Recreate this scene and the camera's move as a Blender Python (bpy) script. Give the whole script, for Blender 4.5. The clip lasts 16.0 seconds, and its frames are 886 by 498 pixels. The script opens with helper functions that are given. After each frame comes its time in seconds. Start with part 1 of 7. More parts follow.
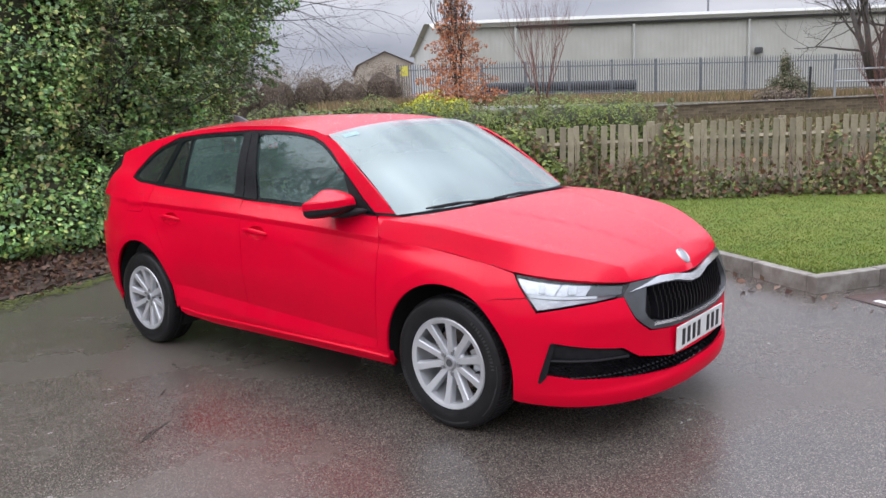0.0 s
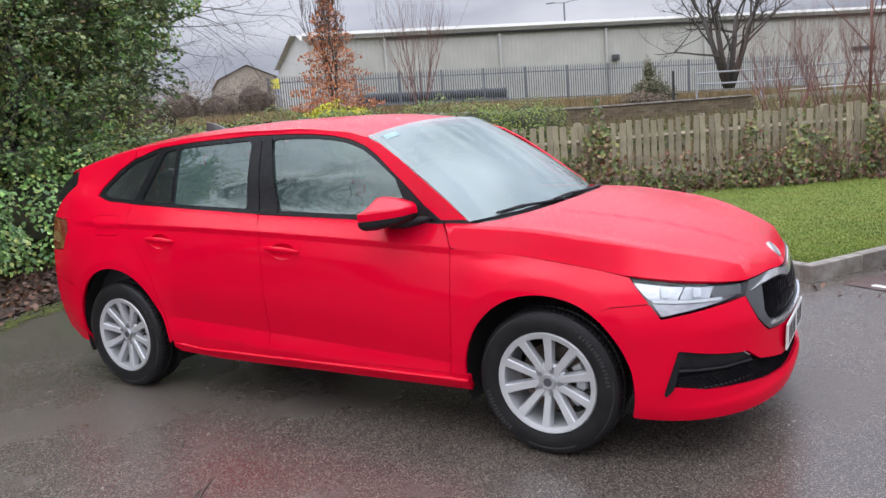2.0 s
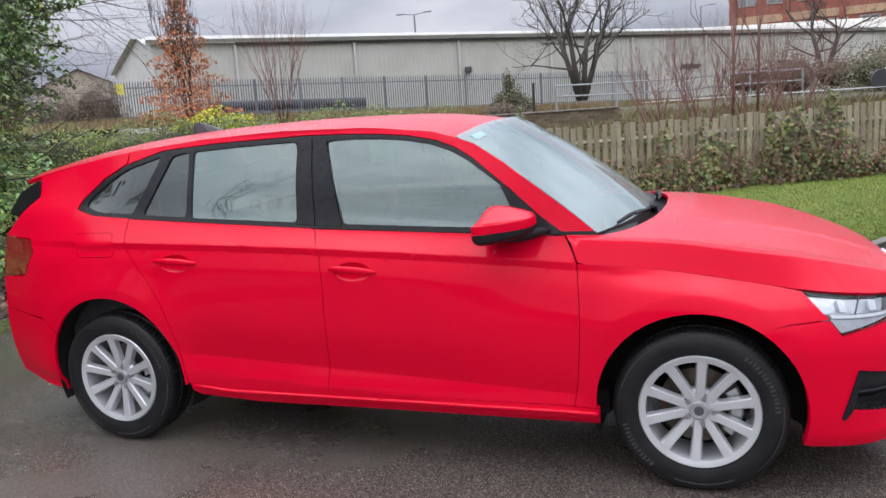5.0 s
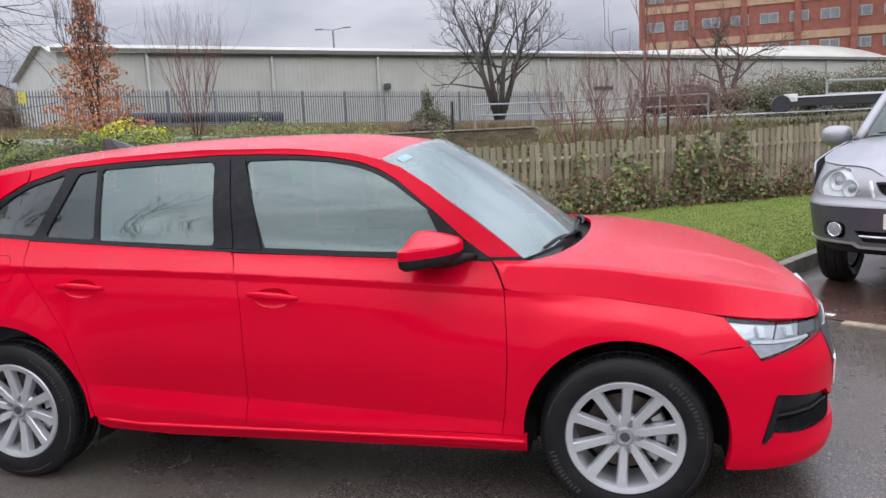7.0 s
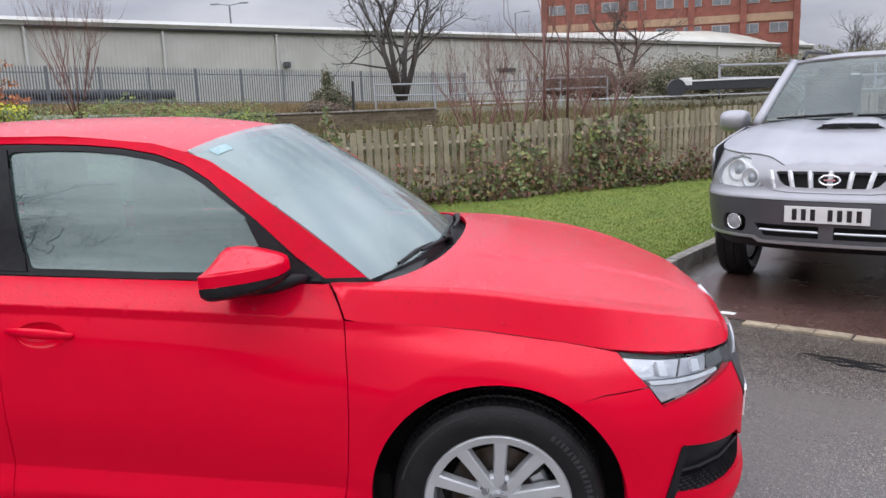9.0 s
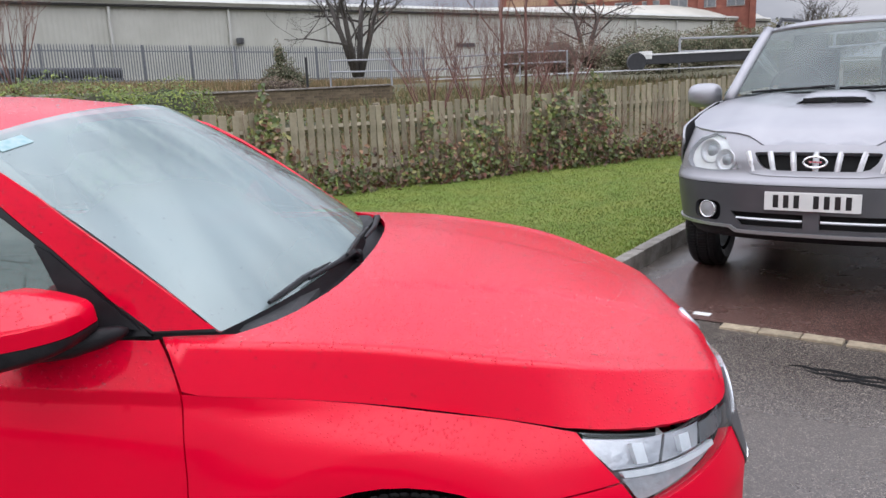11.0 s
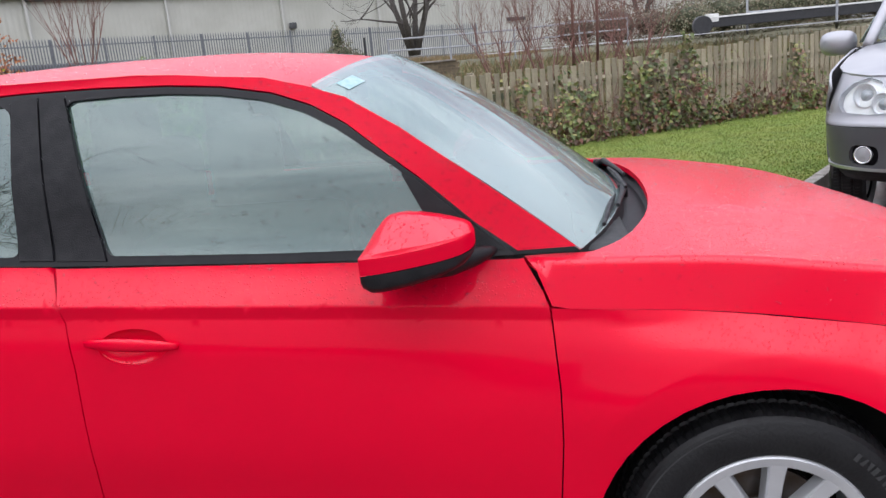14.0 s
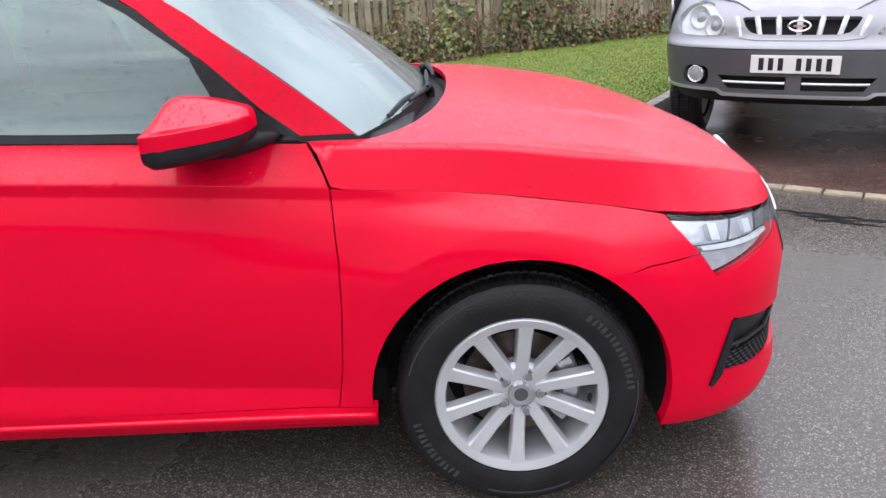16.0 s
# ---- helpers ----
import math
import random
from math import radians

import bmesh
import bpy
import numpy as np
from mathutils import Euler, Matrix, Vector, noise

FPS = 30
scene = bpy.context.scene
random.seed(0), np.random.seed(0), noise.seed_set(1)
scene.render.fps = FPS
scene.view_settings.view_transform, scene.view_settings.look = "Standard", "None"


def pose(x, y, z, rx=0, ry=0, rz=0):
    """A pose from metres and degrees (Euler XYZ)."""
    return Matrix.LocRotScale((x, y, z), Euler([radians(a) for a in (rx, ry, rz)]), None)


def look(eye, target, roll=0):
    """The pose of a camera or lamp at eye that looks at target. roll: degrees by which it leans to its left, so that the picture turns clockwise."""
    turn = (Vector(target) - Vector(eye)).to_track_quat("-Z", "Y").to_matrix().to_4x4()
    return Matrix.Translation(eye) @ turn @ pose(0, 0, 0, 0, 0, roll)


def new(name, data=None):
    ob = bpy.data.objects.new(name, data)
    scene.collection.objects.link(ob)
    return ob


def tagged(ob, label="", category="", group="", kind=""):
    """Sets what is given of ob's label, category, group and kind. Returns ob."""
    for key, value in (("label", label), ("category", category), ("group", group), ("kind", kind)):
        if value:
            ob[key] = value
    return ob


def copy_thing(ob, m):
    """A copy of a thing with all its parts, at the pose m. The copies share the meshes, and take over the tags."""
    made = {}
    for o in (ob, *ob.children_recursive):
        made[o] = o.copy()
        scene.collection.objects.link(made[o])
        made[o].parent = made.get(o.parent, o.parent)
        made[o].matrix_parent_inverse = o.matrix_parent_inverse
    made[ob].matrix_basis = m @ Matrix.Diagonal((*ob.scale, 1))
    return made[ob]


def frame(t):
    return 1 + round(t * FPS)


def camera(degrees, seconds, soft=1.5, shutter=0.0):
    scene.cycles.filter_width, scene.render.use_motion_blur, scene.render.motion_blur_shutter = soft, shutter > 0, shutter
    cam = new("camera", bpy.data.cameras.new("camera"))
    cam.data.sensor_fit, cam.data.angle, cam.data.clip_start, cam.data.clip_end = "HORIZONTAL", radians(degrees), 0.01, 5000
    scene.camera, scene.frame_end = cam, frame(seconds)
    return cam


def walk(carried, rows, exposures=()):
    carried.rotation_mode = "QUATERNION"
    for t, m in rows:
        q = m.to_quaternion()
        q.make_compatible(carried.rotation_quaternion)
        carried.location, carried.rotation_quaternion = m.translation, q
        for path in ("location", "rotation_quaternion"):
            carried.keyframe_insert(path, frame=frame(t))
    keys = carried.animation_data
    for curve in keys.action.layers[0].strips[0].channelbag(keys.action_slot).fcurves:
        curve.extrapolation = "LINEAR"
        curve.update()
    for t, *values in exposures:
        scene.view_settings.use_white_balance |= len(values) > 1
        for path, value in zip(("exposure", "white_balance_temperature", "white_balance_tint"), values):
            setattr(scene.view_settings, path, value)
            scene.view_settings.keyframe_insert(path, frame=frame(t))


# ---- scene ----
cam = camera(58.8, 16.0)
PATH = [
    (0, (2.267, -3.487, 1.462), (0.985, -1.992, 1.117), -2.8),
    (0.5, (2.005, -3.544, 1.479), (0.773, -2.005, 1.143), -3.6),
    (1, (1.764, -3.695, 1.475), (0.595, -2.1, 1.176), -2.7),
    (1.5, (1.533, -3.781, 1.452), (0.452, -2.129, 1.129), -2.9),
    (2, (1.266, -3.713, 1.442), (0.253, -2.021, 1.105), -4.4),
    (2.5, (1.056, -3.714, 1.453), (0.107, -1.989, 1.102), -4.8),
    (3, (0.767, -3.812, 1.46), (0.009, -1.993, 1.118), -4.4),
    (3.2, (0.689, -3.823, 1.467), (-0.039, -1.992, 1.123), -4.3),
    (5.3, (0.047, -3.736, 1.461), (-0.578, -1.867, 1.122), -3.6),
    (5.5, (0.052, -3.739, 1.464), (-0.492, -1.846, 1.113), -3.0),
    (6, (0.1, -3.726, 1.476), (-0.182, -1.778, 1.117), -2.0),
    (6.1, (0.069, -3.734, 1.49), (-0.188, -1.782, 1.137), -2.3),
    (6.5, (0.045, -3.734, 1.501), (-0.296, -1.79, 1.177), -2.5),
    (7, (0.021, -3.677, 1.487), (-0.439, -1.755, 1.177), -2.7),
    (7.5, (0.049, -3.523, 1.492), (-0.56, -1.642, 1.19), -3.1),
    (8, (0.079, -3.338, 1.483), (-0.646, -1.503, 1.154), -3.6),
    (8.5, (0.072, -3.154, 1.5), (-0.442, -1.253, 1.148), -2.8),
    (9, (0.117, -2.984, 1.484), (-0.112, -1.031, 1.117), -2.2),
    (9.2, (0.167, -2.892, 1.483), (-0.015, -0.936, 1.11), -2.6),
    (11.3, (0.209, -2.18, 1.453), (0.071, -0.237, 0.996), -2.7),
    (11.5, (0.212, -2.149, 1.439), (0.039, -0.225, 0.921), -2.6),
    (12, (0.148, -2.145, 1.414), (-0.055, -0.262, 0.771), -2.3),
    (12.5, (-0.049, -2.296, 1.412), (-0.283, -0.416, 0.773), -1.9),
    (13, (-0.184, -2.426, 1.422), (-0.414, -0.529, 0.833), -2.2),
    (13.5, (-0.379, -2.403, 1.421), (-0.699, -0.488, 0.942), -3.9),
    (14, (-0.432, -2.403, 1.399), (-0.7, -0.478, 0.928), -5.4),
    (14.5, (-0.495, -2.574, 1.402), (-0.552, -0.639, 0.899), -5.4),
    (15, (-0.508, -2.625, 1.364), (-0.554, -0.721, 0.754), -4.2),
    (15.5, (-0.397, -2.619, 1.361), (-0.436, -0.737, 0.686), -3.3),
    (16, (-0.167, -2.577, 1.351), (-0.181, -0.698, 0.665), -2.7),
]
walk(cam, [(t, look(eye, target, roll)) for t, eye, target, roll in PATH],
     [(0.0, .64), (1.0, .48), (2.0, .64), (3.0, .52), (5.5, .62), (6.0, .54), (7.0, .52), (8.0, .66), (9.0, .48), (11.5, .50), (12.5, .63), (14.5, .66), (15.0, .78), (16.0, .86)])

# ---- light: an overcast, wet day ----
world = bpy.data.worlds.new("overcast_sky")
scene.world = world
world.use_nodes = True
wn, wl = world.node_tree.nodes, world.node_tree.links
wn.clear()
w_out, w_bg = wn.new("ShaderNodeOutputWorld"), wn.new("ShaderNodeBackground")
w_sky = wn.new("ShaderNodeTexSky")
w_sky.sky_type, w_sky.sun_disc = "NISHITA", False
w_sky.sun_elevation, w_sky.sun_rotation = radians(63), radians(200)
w_co, w_map, w_noise = wn.new("ShaderNodeTexCoord"), wn.new("ShaderNodeMapping"), wn.new("ShaderNodeTexNoise")
w_map.inputs["Scale"].default_value = (1.0, 1.0, 3.2)
w_noise.inputs["Scale"].default_value, w_noise.inputs["Detail"].default_value = 2.8, 6.0
w_ramp = wn.new("ShaderNodeValToRGB")
w_ramp.color_ramp.elements[0].position, w_ramp.color_ramp.elements[0].color = 0.34, (.47, .50, .62, 1)
w_ramp.color_ramp.elements[1].position, w_ramp.color_ramp.elements[1].color = 0.64, (.93, .94, 1.05, 1)
w_mix = wn.new("ShaderNodeMixRGB")
w_mix.inputs["Fac"].default_value = 0.93
w_sc = wn.new("ShaderNodeVectorMath")
w_sc.operation = "SCALE"
w_sc.inputs["Scale"].default_value = 0.10
wl.new(w_co.outputs["Generated"], w_map.inputs["Vector"])
wl.new(w_map.outputs["Vector"], w_noise.inputs["Vector"])
wl.new(w_noise.outputs["Fac"], w_ramp.inputs["Fac"])
wl.new(w_sky.outputs["Color"], w_sc.inputs[0])
wl.new(w_sc.outputs["Vector"], w_mix.inputs["Color1"])
wl.new(w_ramp.outputs["Color"], w_mix.inputs["Color2"])
# an overcast sky is about three times as bright overhead as at the horizon
w_xyz, w_up, w_mul = wn.new("ShaderNodeSeparateXYZ"), wn.new("ShaderNodeMapRange"), wn.new("ShaderNodeVectorMath")
w_up.inputs["From Min"].default_value, w_up.inputs["From Max"].default_value = 0.08, 0.95
w_up.inputs["To Min"].default_value, w_up.inputs["To Max"].default_value = 0.49, 2.10
w_mul.operation = "SCALE"
wl.new(w_co.outputs["Generated"], w_xyz.inputs["Vector"])
wl.new(w_xyz.outputs["Z"], w_up.inputs["Value"])
wl.new(w_mix.outputs["Color"], w_mul.inputs[0])
wl.new(w_up.outputs["Result"], w_mul.inputs["Scale"])
wl.new(w_mul.outputs["Vector"], w_bg.inputs["Color"])
w_bg.inputs["Strength"].default_value = 1.0
wl.new(w_bg.outputs["Background"], w_out.inputs["Surface"])
sun = new("sun", bpy.data.lights.new("sun", "SUN"))
sun.data.energy, sun.data.angle, sun.data.color = .80, radians(120), (1.0, .97, .92)
sun.matrix_world = look((-5, -14, 30), (0, 0, 0))


# ---- materials ----
from mathutils import geometry


def mat(name, color, rough=.5, metal=0.0, var=None, scale=8.0, detail=6.0, bump=0.0, bump_scale=60.0, coat=0.0,
        rough_var=0.0, spec=.5, coords="Object", contrast=(.35, .65), random_tint=0.0):
    """A principled material whose colour wanders between color and var, with a fine relief."""
    m = bpy.data.materials.new(name)
    m.use_nodes = True
    n, l = m.node_tree.nodes, m.node_tree.links
    b = n["Principled BSDF"]
    b.inputs["Base Color"].default_value = (*color, 1)
    b.inputs["Roughness"].default_value, b.inputs["Metallic"].default_value = rough, metal
    b.inputs["Coat Weight"].default_value, b.inputs["Coat Roughness"].default_value = coat, .03
    b.inputs["Specular IOR Level"].default_value = spec
    co = n.new("ShaderNodeTexCoord").outputs[coords]
    if var is not None:
        t = n.new("ShaderNodeTexNoise")
        t.inputs["Scale"].default_value, t.inputs["Detail"].default_value = scale, detail
        l.new(co, t.inputs["Vector"])
        r = n.new("ShaderNodeMapRange")
        r.inputs["From Min"].default_value, r.inputs["From Max"].default_value = contrast
        l.new(t.outputs["Fac"], r.inputs["Value"])
        x = n.new("ShaderNodeMixRGB")
        x.inputs["Color1"].default_value, x.inputs["Color2"].default_value = (*color, 1), (*var, 1)
        l.new(r.outputs["Result"], x.inputs["Fac"])
        col = x.outputs["Color"]
        if random_tint:
            oi, hs = n.new("ShaderNodeObjectInfo"), n.new("ShaderNodeHueSaturation")
            mr = n.new("ShaderNodeMapRange")
            mr.inputs["To Min"].default_value, mr.inputs["To Max"].default_value = 1 - random_tint, 1 + random_tint
            l.new(oi.outputs["Random"], mr.inputs["Value"])
            l.new(mr.outputs["Result"], hs.inputs["Value"])
            l.new(col, hs.inputs["Color"])
            col = hs.outputs["Color"]
        l.new(col, b.inputs["Base Color"])
        if rough_var:
            rr = n.new("ShaderNodeMapRange")
            rr.inputs["To Min"].default_value, rr.inputs["To Max"].default_value = rough - rough_var, rough + rough_var
            l.new(r.outputs["Result"], rr.inputs["Value"])
            l.new(rr.outputs["Result"], b.inputs["Roughness"])
    if bump:
        t2, bp = n.new("ShaderNodeTexNoise"), n.new("ShaderNodeBump")
        t2.inputs["Scale"].default_value, t2.inputs["Detail"].default_value = bump_scale, 4.0
        l.new(co, t2.inputs["Vector"])
        bp.inputs["Strength"].default_value, bp.inputs["Distance"].default_value = bump, .01
        l.new(t2.outputs["Fac"], bp.inputs["Height"])
        l.new(bp.outputs["Normal"], b.inputs["Normal"])
    return m


def glass(name, tint, base_reflect=1.0, haze=0.0):
    """Thin tinted glass: what is behind it shows through, and it mirrors by Fresnel."""
    m = bpy.data.materials.new(name)
    m.use_nodes = True
    n, l = m.node_tree.nodes, m.node_tree.links
    n.clear()
    out, mix = n.new("ShaderNodeOutputMaterial"), n.new("ShaderNodeMixShader")
    tr, gl, lw = n.new("ShaderNodeBsdfTransparent"), n.new("ShaderNodeBsdfGlossy"), n.new("ShaderNodeLayerWeight")
    tr.inputs["Color"].default_value = (*tint, 1)
    gl.inputs["Roughness"].default_value, gl.inputs["Color"].default_value = haze, (.88, .98, .96, 1)
    # a pane mirrors alike from within and from without
    ior = 1.52 * base_reflect
    f0 = ((ior - 1) / (ior + 1)) ** 2
    pw, fr = n.new("ShaderNodeMath"), n.new("ShaderNodeMath")
    pw.operation, fr.operation = "POWER", "MULTIPLY_ADD"
    pw.inputs[1].default_value = 5.0
    fr.inputs[1].default_value, fr.inputs[2].default_value = 1 - f0, f0
    l.new(lw.outputs["Facing"], pw.inputs[0])
    l.new(pw.outputs["Value"], fr.inputs[0])
    l.new(fr.outputs["Value"], mix.inputs["Fac"])
    l.new(tr.outputs["BSDF"], mix.inputs[1])
    l.new(gl.outputs["BSDF"], mix.inputs[2])
    l.new(mix.outputs["Shader"], out.inputs["Surface"])
    return m


# ---- building blocks ----
def mesh_object(name, verts, faces, material, parent=None, label="", smooth_shade=False, normals=None):
    me = bpy.data.meshes.new(name)
    me.from_pydata([tuple(v) for v in verts], [], faces)
    me.materials.append(material)
    if smooth_shade:
        me.polygons.foreach_set("use_smooth", [True] * len(me.polygons))
    me.update()
    if normals is not None:
        me.normals_split_custom_set_from_vertices([tuple(v) for v in normals])
    ob = new(name, me)
    if parent is not None:
        ob.parent = parent
    if label:
        tagged(ob, label)
    return ob


def part(name, bm, material, parent=None, label="", smooth_shade=False, matrix=None):
    """Links a bmesh as one mesh object under a thing or a part."""
    me = bpy.data.meshes.new(name)
    bmesh.ops.recalc_face_normals(bm, faces=bm.faces)
    bm.to_mesh(me)
    bm.free()
    me.materials.append(material)
    if smooth_shade:
        me.polygons.foreach_set("use_smooth", [True] * len(me.polygons))
    ob = new(name, me)
    if parent is not None:
        ob.parent = parent
    if matrix is not None:
        ob.matrix_basis = matrix
    if label:
        tagged(ob, label)
    return ob


def empty(name, label, category, m=None, group="", kind=""):
    ob = tagged(new(name), label, category, group, kind)
    if m is not None:
        ob.matrix_basis = m
    return ob


def box(bm, cx, cy, cz, sx, sy, sz, m=None, bevel=0.0):
    """A box of full sizes sx, sy, sz about its middle, with softened edges if asked."""
    b = bmesh.new()
    bmesh.ops.create_cube(b, size=1.0, matrix=Matrix.Translation((cx, cy, cz)) @ Matrix.Diagonal((sx, sy, sz, 1)))
    if bevel:
        bmesh.ops.bevel(b, geom=b.edges[:], offset=bevel, segments=2, affect="EDGES", profile=.6)
    if m is not None:
        bmesh.ops.transform(b, matrix=m, verts=b.verts[:])
    merge(bm, b)
    return bm


def merge(bm, b):
    vs = [bm.verts.new(v.co) for v in b.verts]
    b.verts.index_update()
    for f in b.faces:
        try:
            bm.faces.new([vs[v.index] for v in f.verts])
        except ValueError:
            pass
    b.free()


def tube(bm, points, radii, sides=8, cap=True):
    """A round bar through the points; radii is one number or one for each point."""
    pts = [Vector(p) for p in points]
    radii = [radii] * len(pts) if isinstance(radii, (int, float)) else radii
    rings = []
    for i, p in enumerate(pts):
        d = (pts[min(i + 1, len(pts) - 1)] - pts[max(i - 1, 0)]).normalized()
        a = d.cross(Vector((0, 0, 1)) if abs(d.z) < .95 else Vector((1, 0, 0))).normalized()
        c = d.cross(a)
        rings.append([bm.verts.new(p + radii[i] * (math.cos(t) * a + math.sin(t) * c))
                      for t in (2 * math.pi * k / sides for k in range(sides))])
    for r, q in zip(rings, rings[1:]):
        for k in range(sides):
            bm.faces.new((r[k], r[(k + 1) % sides], q[(k + 1) % sides], q[k]))
    if cap:
        bm.faces.new(rings[0])
        bm.faces.new(rings[-1])
    return bm


def lathe(bm, profile, sides=48, m=None, close=False):
    """Turns (radius, height) points about the z axis."""
    rings = []
    for r, h in profile:
        rings.append([bm.verts.new((r * math.cos(2 * math.pi * k / sides), r * math.sin(2 * math.pi * k / sides), h))
                      for k in range(sides)])
    pairs = list(zip(rings, rings[1:])) + ([(rings[-1], rings[0])] if close else [])
    for r, q in pairs:
        for k in range(sides):
            bm.faces.new((r[k], r[(k + 1) % sides], q[(k + 1) % sides], q[k]))
    if m is not None:
        bmesh.ops.transform(bm, matrix=m, verts=bm.verts[:])
    return bm


def inside(p, poly):
    x, y = p
    c = False
    for (x1, y1), (x2, y2) in zip(poly, poly[1:] + poly[:1]):
        if (y1 > y) != (y2 > y) and x < (x2 - x1) * (y - y1) / (y2 - y1) + x1:
            c = not c
    return c


def resample(poly, step, closed=True):
    out = []
    ends = list(zip(poly, poly[1:] + poly[:1])) if closed else list(zip(poly, poly[1:]))
    for (x1, y1), (x2, y2) in ends:
        n = max(1, round(math.hypot(x2 - x1, y2 - y1) / step))
        out += [(x1 + (x2 - x1) * k / n, y1 + (y2 - y1) * k / n) for k in range(n)]
    if not closed:
        out.append(poly[-1])
    return out


def rounded(poly, r, n=4):
    """A polygon with its corners rounded."""
    out = []
    for i, p in enumerate(poly):
        a, b, c = Vector(poly[i - 1]), Vector(p), Vector(poly[(i + 1) % len(poly)])
        da, dc = (a - b), (c - b)
        k = min(r, da.length * .45, dc.length * .45)
        p0, p1 = b + da.normalized() * k, b + dc.normalized() * k
        for j in range(n + 1):
            t = j / n
            q = p0 * (1 - t) ** 2 + b * 2 * t * (1 - t) + p1 * t * t
            out.append((q.x, q.y))
    return out


def panel(name, outer, fn, outward, material, parent, holes=(), step=.03, depth=.014, lines=(), lift=0.0, label="", mirror=False, rim_material=None):
    """A sheet-metal or glass panel: the outline in the plane of two coordinates, laid on the surface fn, with turned-in edges.
    lines: creases that the mesh must follow. lift: how far it stands proud of the surface."""
    loops = [resample(list(o), step) for o in (outer, *holes)]
    pts, edges = [], []
    for lp in loops:
        k = len(pts)
        pts += [Vector(p) for p in lp]
        edges += [(k + i, k + (i + 1) % len(lp)) for i in range(len(lp))]
    border = len(pts)

    def within(p):
        return inside(p, loops[0]) and not any(inside(p, h) for h in loops[1:])
    bx = np.array(pts[:border])
    extra = [p for ln in lines for p in ln]
    u0, u1 = bx[:, 0].min(), bx[:, 0].max()
    v0, v1 = bx[:, 1].min(), bx[:, 1].max()
    for i in range(int((u1 - u0) / step) + 1):
        for j in range(int((v1 - v0) / step) + 1):
            extra.append((u0 + (i + .5 + .5 * (j % 2)) * step, v0 + (j + .5) * step))
    keep = []
    ex = np.array(extra) if extra else np.zeros((0, 2))
    nl = sum(len(ln) for ln in lines)
    ln_pts = ex[:nl]
    for k, p in enumerate(ex):
        if not within(tuple(p)):
            continue
        if np.min(np.hypot(*(bx - p).T)) < step * (.45 if k >= nl else .2):
            continue
        if k >= nl and nl and np.min(np.hypot(*(ln_pts - p).T)) < step * .5:
            continue
        keep.append(Vector(p))
    res = geometry.delaunay_2d_cdt(pts + keep, edges, [], 0, 1e-6)
    flat, tris = res[0], res[2]
    tris = [t for t in tris if within(tuple(sum((flat[i] for i in t), Vector((0, 0))) / 3))]
    out = Vector(outward)
    verts, norms = [], []
    for p in flat:
        e = .004
        du, dv = fn(p.x + e, p.y) - fn(p.x - e, p.y), fn(p.x, p.y + e) - fn(p.x, p.y - e)
        nn = du.cross(dv)
        nn = nn.normalized() if nn.length > 1e-12 else out.copy()
        if nn.dot(out) < 0:
            nn = -nn
        verts.append(fn(p.x, p.y) + nn * lift)
        norms.append(nn)
    faces, count = [], {}
    for t in tris:
        a, b, c = (verts[i] for i in t)
        if (b - a).cross(c - a).dot(norms[t[0]]) < 0:
            t = t[::-1]
        faces.append(tuple(t))
        for i in range(3):
            count[(t[i], t[(i + 1) % 3])] = True
    ring = [(a, b) for a, b in count if (b, a) not in count]
    top, low = {}, {}
    for a, b in ring:
        for i in (a, b):
            if i not in top:
                top[i] = len(verts)
                verts.append(verts[i].copy())
                norms.append(None)
                low[i] = len(verts)
                verts.append(verts[i] - norms[i] * depth)
                norms.append(None)
        nn = (verts[b] - verts[a]).cross(norms[a])
        nn = nn.normalized() if nn.length > 1e-12 else norms[a]
        for i in (top[a], low[a], top[b], low[b]):
            norms[i] = nn.copy() if norms[i] is None else (norms[i] + nn)
        faces.append((top[b], top[a], low[a], low[b]))
    norms = [v.normalized() if v is not None and v.length > 0 else out for v in norms]
    if mirror:
        verts = [Vector((v.x, -v.y, v.z)) for v in verts]
        norms = [Vector((v.x, -v.y, v.z)) for v in norms]
        faces = [f[::-1] for f in faces]
    return mesh_object(name, verts, faces, material, parent, label, True, norms)


def misted(name, tint, amount, mist, reflect=1.0):
    """Wet glass, misted over inside: partly a pale film, partly clear, with a mirror sheen."""
    m = glass(name, tint, reflect)
    n, l = m.node_tree.nodes, m.node_tree.links
    mix = [k for k in n if k.type == "MIX_SHADER"][0]
    tr = [k for k in n if k.type == "BSDF_TRANSPARENT"][0]
    film, soft, t, r = n.new("ShaderNodeBsdfDiffuse"), n.new("ShaderNodeMixShader"), n.new("ShaderNodeTexNoise"), n.new("ShaderNodeMapRange")
    film.inputs["Color"].default_value = (*mist, 1)
    t.inputs["Scale"].default_value, t.inputs["Detail"].default_value = 1.6, 2.0
    l.new(n.new("ShaderNodeTexCoord").outputs["Object"], t.inputs["Vector"])
    r.inputs["From Min"].default_value, r.inputs["From Max"].default_value = .3, .7
    r.inputs["To Min"].default_value, r.inputs["To Max"].default_value = amount * .6, amount * 1.4
    l.new(t.outputs["Fac"], r.inputs["Value"])
    l.new(r.outputs["Result"], soft.inputs["Fac"])
    l.new(tr.outputs["BSDF"], soft.inputs[1])
    l.new(film.outputs["BSDF"], soft.inputs[2])
    l.new(soft.outputs["Shader"], mix.inputs[1])
    return m


